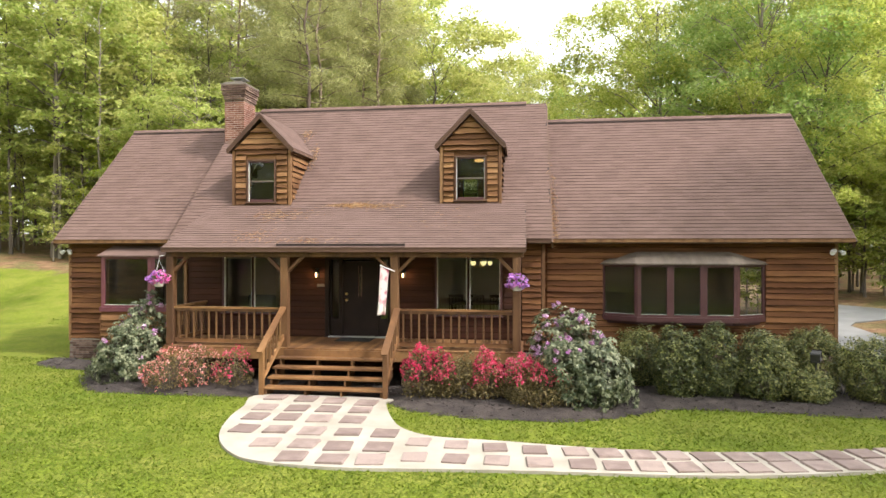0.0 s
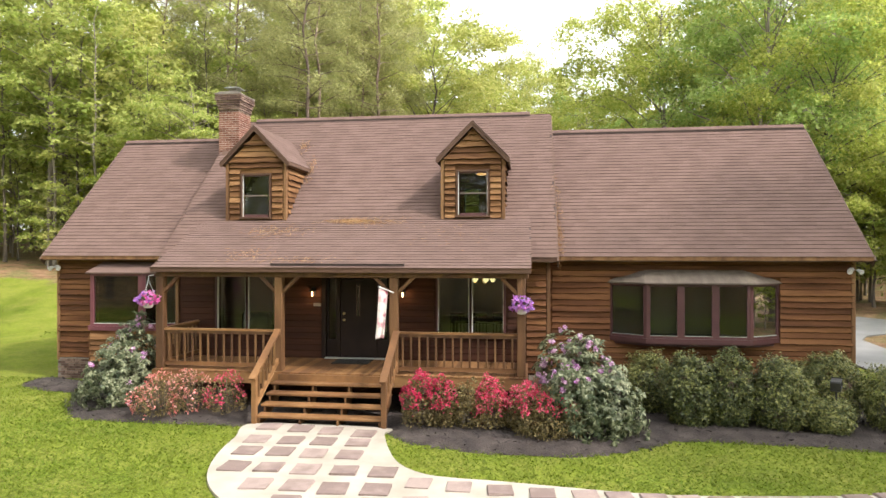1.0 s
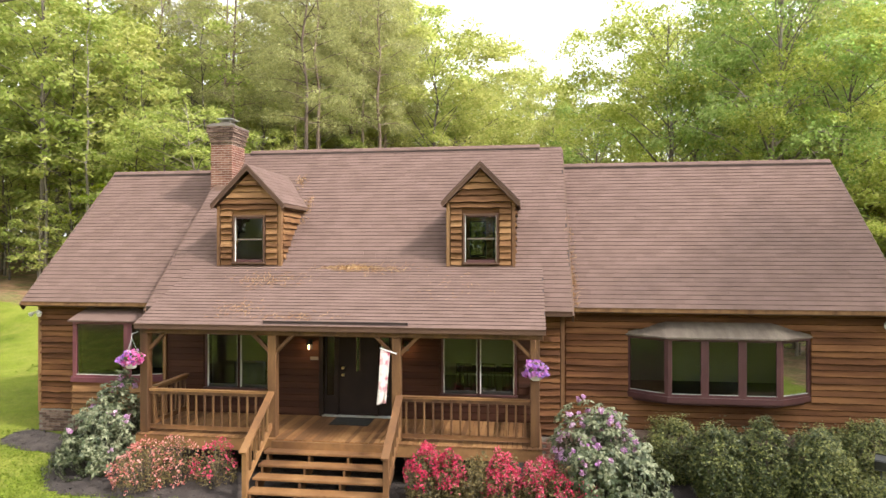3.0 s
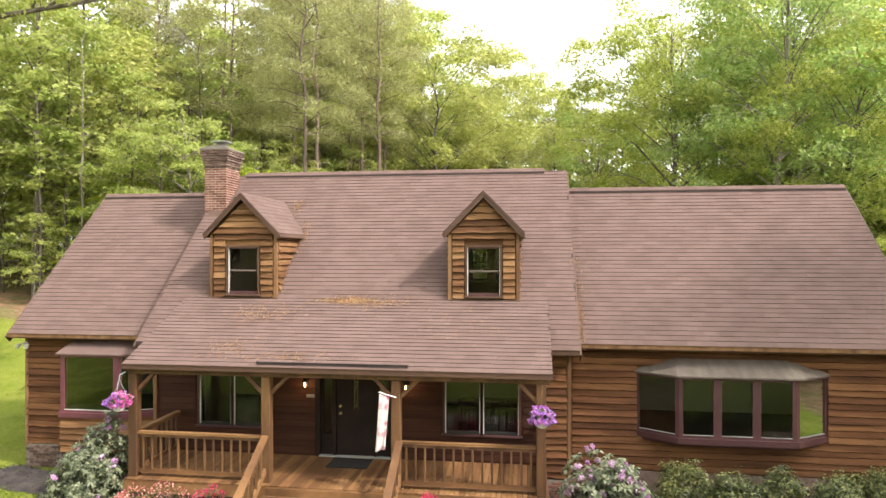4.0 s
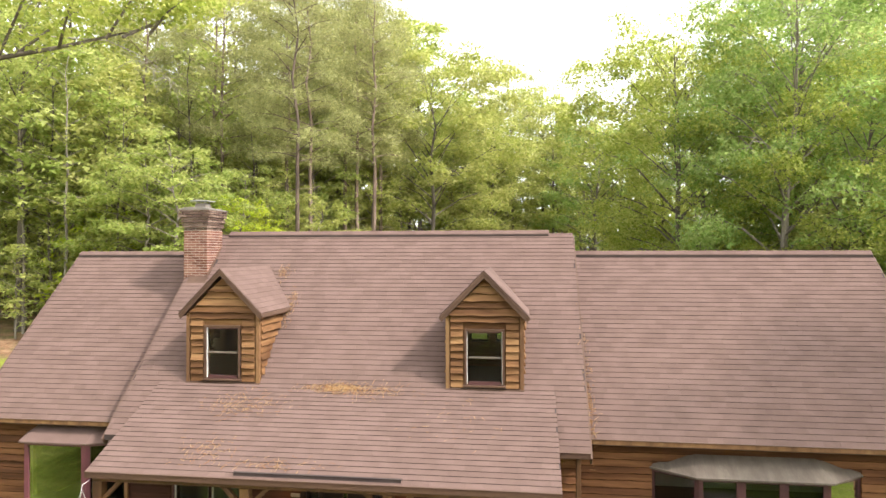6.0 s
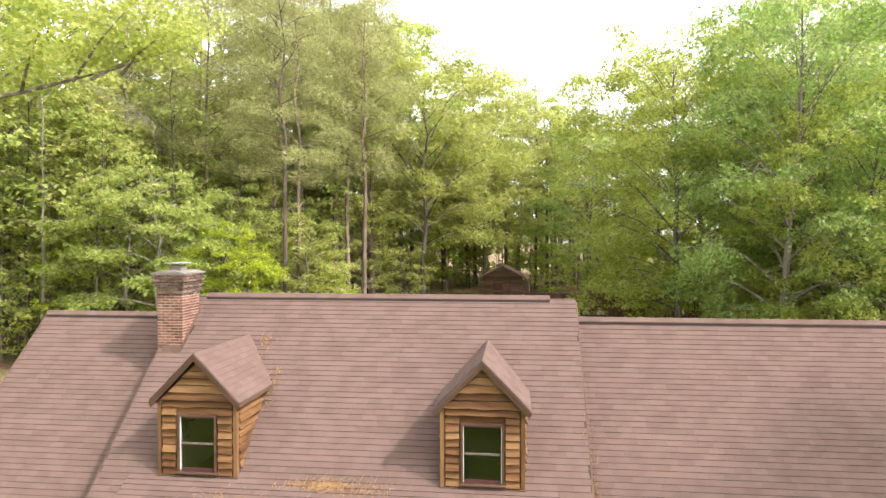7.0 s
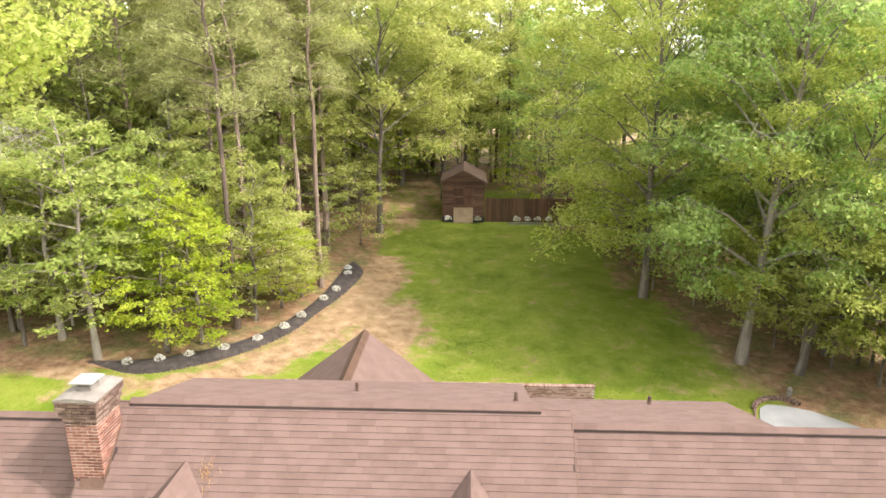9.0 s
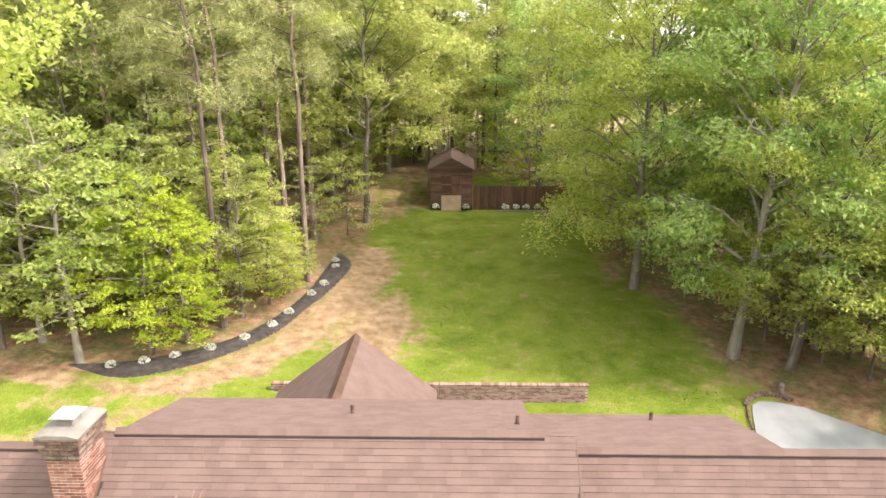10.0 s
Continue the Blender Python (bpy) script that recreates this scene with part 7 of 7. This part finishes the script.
def lantern(x):
    y, z = MAIN_Y - 0.03, 2.5
    ob = thing("wall_lantern", (x, y, z), "black wall lantern with a lit warm bulb", "lamp", "porch lanterns")
    part("back_plate", boxes((x - 0.05, x + 0.05, y - 0.03, y, z - 0.06, z + 0.16), bevel=0.008), BLACK, ob)
    v, f = [], []
    tube(v, f, [(x, y - 0.02, z + 0.1), (x, y - 0.09, z + 0.15), (x, y - 0.12, z + 0.12)], [0.012, 0.012, 0.012], 6)
    tube(v, f, [(x, y - 0.12, z + 0.13), (x, y - 0.12, z + 0.11), (x, y - 0.12, z + 0.06)], [0.01, 0.05, 0.085], 8)
    part("hood", (v, f), BLACK, ob)
    v, f = [], []
    tube(v, f, [(x, y - 0.12, z + 0.05), (x, y - 0.12, z), (x, y - 0.12, z - 0.05), (x, y - 0.12, z - 0.065)], [0.01, 0.015, 0.012, 0.004], 10)
    part("bulb", (v, f), BULB, ob)
    lamp = new("lantern_light", bpy.data.lights.new("lantern_light", "POINT"))
    lamp.data.energy, lamp.data.color, lamp.data.shadow_soft_size = 1.0, (1.0, 0.6, 0.28), 0.04
    lamp.matrix_basis = Matrix.Translation((x, y - 0.19, z - 0.02))


lantern(-5.42)
lantern(-3.12)
plate = thing("wall_plaque", (-5.32, MAIN_Y - 0.04, 2.22), "small pale oval plaque beside the door", "plaque")
part("plaque", boxes((-5.42, -5.22, MAIN_Y - 0.06, MAIN_Y - 0.045, 2.18, 2.26), bevel=0.01), CAPSTONE, plate)
solo("doormat", boxes((-4.75, -3.85, 15.25, 15.85, DECK_Z + 0.001, DECK_Z + 0.018), bevel=0.005), MAT_RUBBER, "charcoal doormat before the front door", "doormat")


def chandelier(x, y, z):
    ob = thing("chandelier", (x, y, z), "brass chandelier with small lit glass shades", "chandelier")
    v, f = [], []
    tube(v, f, [(x, y, z + 0.5), (x, y, z)], [0.012, 0.03], 8)
    arms = []
    for k in range(5):
        a = k * 2 * math.pi / 5
        e = (x + 0.27 * math.cos(a), y + 0.27 * math.sin(a), z + 0.02)
        tube(v, f, [(x, y, z + 0.02), (x + 0.14 * math.cos(a), y + 0.14 * math.sin(a), z - 0.06), e], [0.012, 0.01, 0.01], 6)
        arms.append(e)
    part("arms", (v, f), BRASS, ob)
    for e in arms:
        v, f = [], []
        tube(v, f, [e, (e[0], e[1], e[2] + 0.07), (e[0], e[1], e[2] + 0.11)], [0.03, 0.075, 0.06], 10)
        part("shade", (v, f), SHADEGLOW, ob)


chandelier(-1.3, 18.2, 2.68)
ob = thing("ceiling_lamp", (-1.3, 17.6, 5.5), "glowing dome lamp in the dormer room", "lamp")
v, f = [], []
tube(v, f, [(-1.3, 17.6, 5.67), (-1.3, 17.6, 5.64), (-1.3, 17.6, 5.61), (-1.3, 17.6, 5.595)], [0.1, 0.14, 0.11, 0.03], 14)
part("shade", (v, f), AMBERGLOW, ob)
v, f = [], []
tube(v, f, [(-1.3, 17.6, 5.9), (-1.3, 17.6, 5.67)], [0.015, 0.015], 6)
part("rod", (v, f), BRASS, ob)


def dining_set(cx, cy):
    t = thing("dining_table", (cx, cy, 0.87), "dark wooden dining table seen through the window", "table")
    part("tabletop", boxes((cx - 0.8, cx + 0.8, cy - 0.5, cy + 0.5, 1.58, 1.62), bevel=0.01), ROOMFLOOR, t)
    for a in (-0.7, 0.7):
        for b in (-0.4, 0.4):
            part("leg", boxes((cx + a - 0.035, cx + a + 0.035, cy + b - 0.035, cy + b + 0.035, 0.865, 1.58)), ROOMFLOOR, t)
    for k, a in enumerate((-0.55, 0.05, 0.6)):
        c = thing("dining_chair", (cx + a, cy - 0.65, 0.87), "dark spindle-backed dining chair", "chair", "chairs round the dining table")
        x, y = cx + a, cy - 0.65
        part("seat", boxes((x - 0.2, x + 0.2, y - 0.2, y + 0.2, 1.3, 1.335), bevel=0.008), ROOMFLOOR, c)
        for p in (-0.18, 0.18):
            for q in (-0.18, 0.18):
                part("leg", boxes((x + p - 0.018, x + p + 0.018, y + q - 0.018, y + q + 0.018, 0.865, 1.3)), ROOMFLOOR, c)
        part("back_rail", boxes((x - 0.2, x + 0.2, y - 0.2, y - 0.17, 1.82, 1.9), bevel=0.006), ROOMFLOOR, c)
        for q in (-0.18, -0.09, 0, 0.09, 0.18):
            part("spindle", boxes((x + q - 0.01, x + q + 0.01, y - 0.195, y - 0.175, 1.335, 1.82)), ROOMFLOOR, c)


dining_set(-1.4, 18.4)


def sofa(x, y):
    s = thing("armchair", (x, y, 0.87), "grey upholstered armchair seen through the window", "armchair")
    fabric = mat("grey_upholstery", [(0.16, 0.15, 0.14), (0.24, 0.225, 0.21)], 0.9, 4, 60, 0.2, 0, None, 0.3)
    part("seat", boxes((x - 0.35, x + 0.35, y - 0.35, y + 0.3, 0.9, 1.3), bevel=0.05), fabric, s)
    part("backrest", boxes((x - 0.42, x + 0.42, y - 0.5, y - 0.34, 0.9, 1.85), bevel=0.05), fabric, s)
    for a in (-0.46, 0.36):
        part("arm", boxes((x + a, x + a + 0.1, y - 0.34, y + 0.3, 0.9, 1.5), bevel=0.04), fabric, s)


sofa(-7.6, 17.9)
sofa(-6.6, 18.3)


def floodlight(x, y, z, s):
    ob = thing("floodlight", (x, y, z), "white twin floodlight under the eave corner", "lamp", "floodlights")
    part("base", boxes((x - 0.05, x + 0.05, y - 0.02, y + 0.03, z - 0.04, z + 0.05), bevel=0.01), WHITE, ob)
    for d in (-0.09, 0.12):
        v, f = [], []
        tube(v, f, [(x + d * 0.3, y - 0.02, z), (x + d, y - 0.07, z - 0.01), (x + d * 1.2, y - 0.15, z - 0.05), (x + d * 1.25, y - 0.17, z - 0.06)], [0.02, 0.035, 0.06, 0.055], 10)
        part("head", (v, f), WHITE, ob)


floodlight(7.6, 16.84, 3.12, 1)
floodlight(-13.22, 16.84, 3.12, -1)
meter = thing("spotlight", (5.9, 13.9, 0.85), "small black garden spotlight among the boxwoods", "lamp")
part("head", beam((5.82, 13.7, 0.95), (5.95, 13.92, 1.0), 0.14, 0.16, 0.02), BLACK, meter)
part("stake", boxes((5.87, 5.9, 13.8, 13.83, 0.0, 0.93)), BLACK, meter)

# ---- litter on the roofs ----


def litter(x, y_of, n, sx, sy, seed):
    """Pine straw and twigs lying on a roof; y_of gives the plan y, the slope gives the height."""
    rng = np.random.default_rng(seed)
    v, f = [], []
    for k in range(n):
        px, py = x + rng.normal() * sx, y_of + rng.normal() * sy
        a, L = rng.uniform(0, 3.14), rng.uniform(0.04, 0.13)
        pts = []
        for s in (-0.5, 0.5):
            qx, qy = px + s * L * math.cos(a), py + s * L * math.sin(a)
            slope_m = M_EAVE[1] + (qy - M_EAVE[0]) * 0.977
            slope_p = P_EAVE[1] + (qy - P_EAVE[0]) * (P_TOP[1] - P_EAVE[1]) / (P_TOP[0] - P_EAVE[0])
            z = max(slope_m, slope_p if (PX0 < qx < PX1 and qy < 16.6) else -9) if qx < MX1 else W_EAVE[1] + qy - W_EAVE[0]
            pts.append((qx, qy, z + 0.022 + 0.01 * rng.random()))
        tube(v, f, pts, [0.004, 0.003], 3)
    ob = thing("pine_straw", (x, y_of, 4.0), "loose orange pine straw lying on the shingles", "pine straw", kind="stuff")
    tagged(part("straw", (v, f), LITTER, ob), kind="stuff")


for x, y, n, sx, sy in ((-4.6, 16.45, 420, 0.35, 0.07), (-3.9, 16.4, 160, 0.5, 0.12), (-6.4, 15.9, 200, 0.45, 0.2), (-6.6, 14.7, 90, 0.3, 0.15), (-2.0, 15.6, 40, 0.5, 0.4), (0.72, 17.5, 130, 0.06, 0.5), (0.75, 16.9, 90, 0.06, 0.25), (-6.75, 18.95, 60, 0.09, 0.12), (-6.28, 18.15, 110, 0.07, 0.22), (-5.2, 14.4, 90, 0.5, 0.08)):
    litter(x, y, n, sx, sy, int(n + 10 * abs(x)))

# ---- grass ----


def grass():
    rng = np.random.default_rng(2)
    poly = PATH

    def inside(q, poly):
        hit = np.zeros(len(q), bool)
        for (xa, ya), (xb, yb) in zip(poly, poly[1:] + poly[:1]):
            if ya == yb:
                continue
            hit ^= ((ya > q[:, 1]) != (yb > q[:, 1])) & (q[:, 0] < (xb - xa) * (q[:, 1] - ya) / (yb - ya) + xa)
        return hit
    n = 150000
    q = np.stack([rng.uniform(-17, 12, n), 5.5 + 12.0 * rng.random(n) ** 1.15], 1)
    q = q[rng.random(n) < (q[:, 1] - 5.0) / 2.5]
    left = [(-13.4, 15.85), (-12.3, 15.35), (-11.4, 15.15), (-10.6, 14.05), (-9.7, 13.1), (-8.4, 12.96), (-5.75, 13.02), (-5.7, 17), (-13.4, 17)]
    right = [(-2.95, 13.0), (-2.35, 12.34), (-1.86, 12.1), (-0.85, 11.86), (0.2, 11.8), (1.24, 12.02), (2.02, 12.46), (2.85, 13.04), (4.09, 13.1), (6.6, 12.8), (8.6, 12.75), (9, 20), (-3, 20)]
    keep = ~(inside(q, poly) | inside(q, left) | inside(q, right) | ((q[:, 1] > 13) & (q[:, 0] > -5.8) & (q[:, 0] < -2.8)) | (q[:, 1] > 16.8))
    q = q[keep]
    n = len(q)
    patch = np.array([noise.noise((a * 0.8, b * 0.8, 7)) for a, b in q])
    h = (0.025 + 0.022 * rng.random(n)) * (1 + 0.5 * patch)
    a = rng.uniform(0, 6.28, n)
    w = 0.009 + 0.01 * rng.random(n)
    lean = rng.normal(size=(n, 2)) * 0.045
    dx, dy = np.cos(a) * w, np.sin(a) * w
    z = np.full(n, -0.01)
    v = np.stack([np.stack([q[:, 0] - dx, q[:, 1] - dy, z], 1), np.stack([q[:, 0] + dx, q[:, 1] + dy, z], 1), np.stack([q[:, 0] + lean[:, 0], q[:, 1] + lean[:, 1], z + h], 1)], 1).reshape(-1, 3)
    solo("grass", (v, np.arange(3 * n).reshape(-1, 3)), GRASSBLADE, "short mown grass of the front lawn", "grass", "stuff")

    n = 52000
    q = np.stack([rng.uniform(-20, 13, n), rng.uniform(23.5, 62, n)], 1)
    q = np.array([p for p in q if lawn_of(*p) > 0.5 and worn_of(*p) < 0.35 + 0.3 * noise.noise((p[0], p[1], 1)) and noise.noise((p[0] * 0.5, p[1] * 0.5, 9)) > -0.25])
    n = len(q)
    z = np.array([lift_of(*p) for p in q]) - 0.02
    a, w, h = rng.uniform(0, 6.28, n), 0.02 + 0.025 * rng.random(n), 0.03 + 0.03 * rng.random(n)
    dx, dy, lean = np.cos(a) * w, np.sin(a) * w, rng.normal(size=(n, 2)) * 0.12
    v = np.stack([np.stack([q[:, 0] - dx, q[:, 1] - dy, z], 1), np.stack([q[:, 0] + dx, q[:, 1] + dy, z], 1), np.stack([q[:, 0] + lean[:, 0], q[:, 1] + lean[:, 1], z + h], 1)], 1).reshape(-1, 3)
    solo("grass", (v, np.arange(3 * n).reshape(-1, 3)), GRASSBLADE, "patchy tufted grass of the back lawn", "grass", "stuff")


grass()
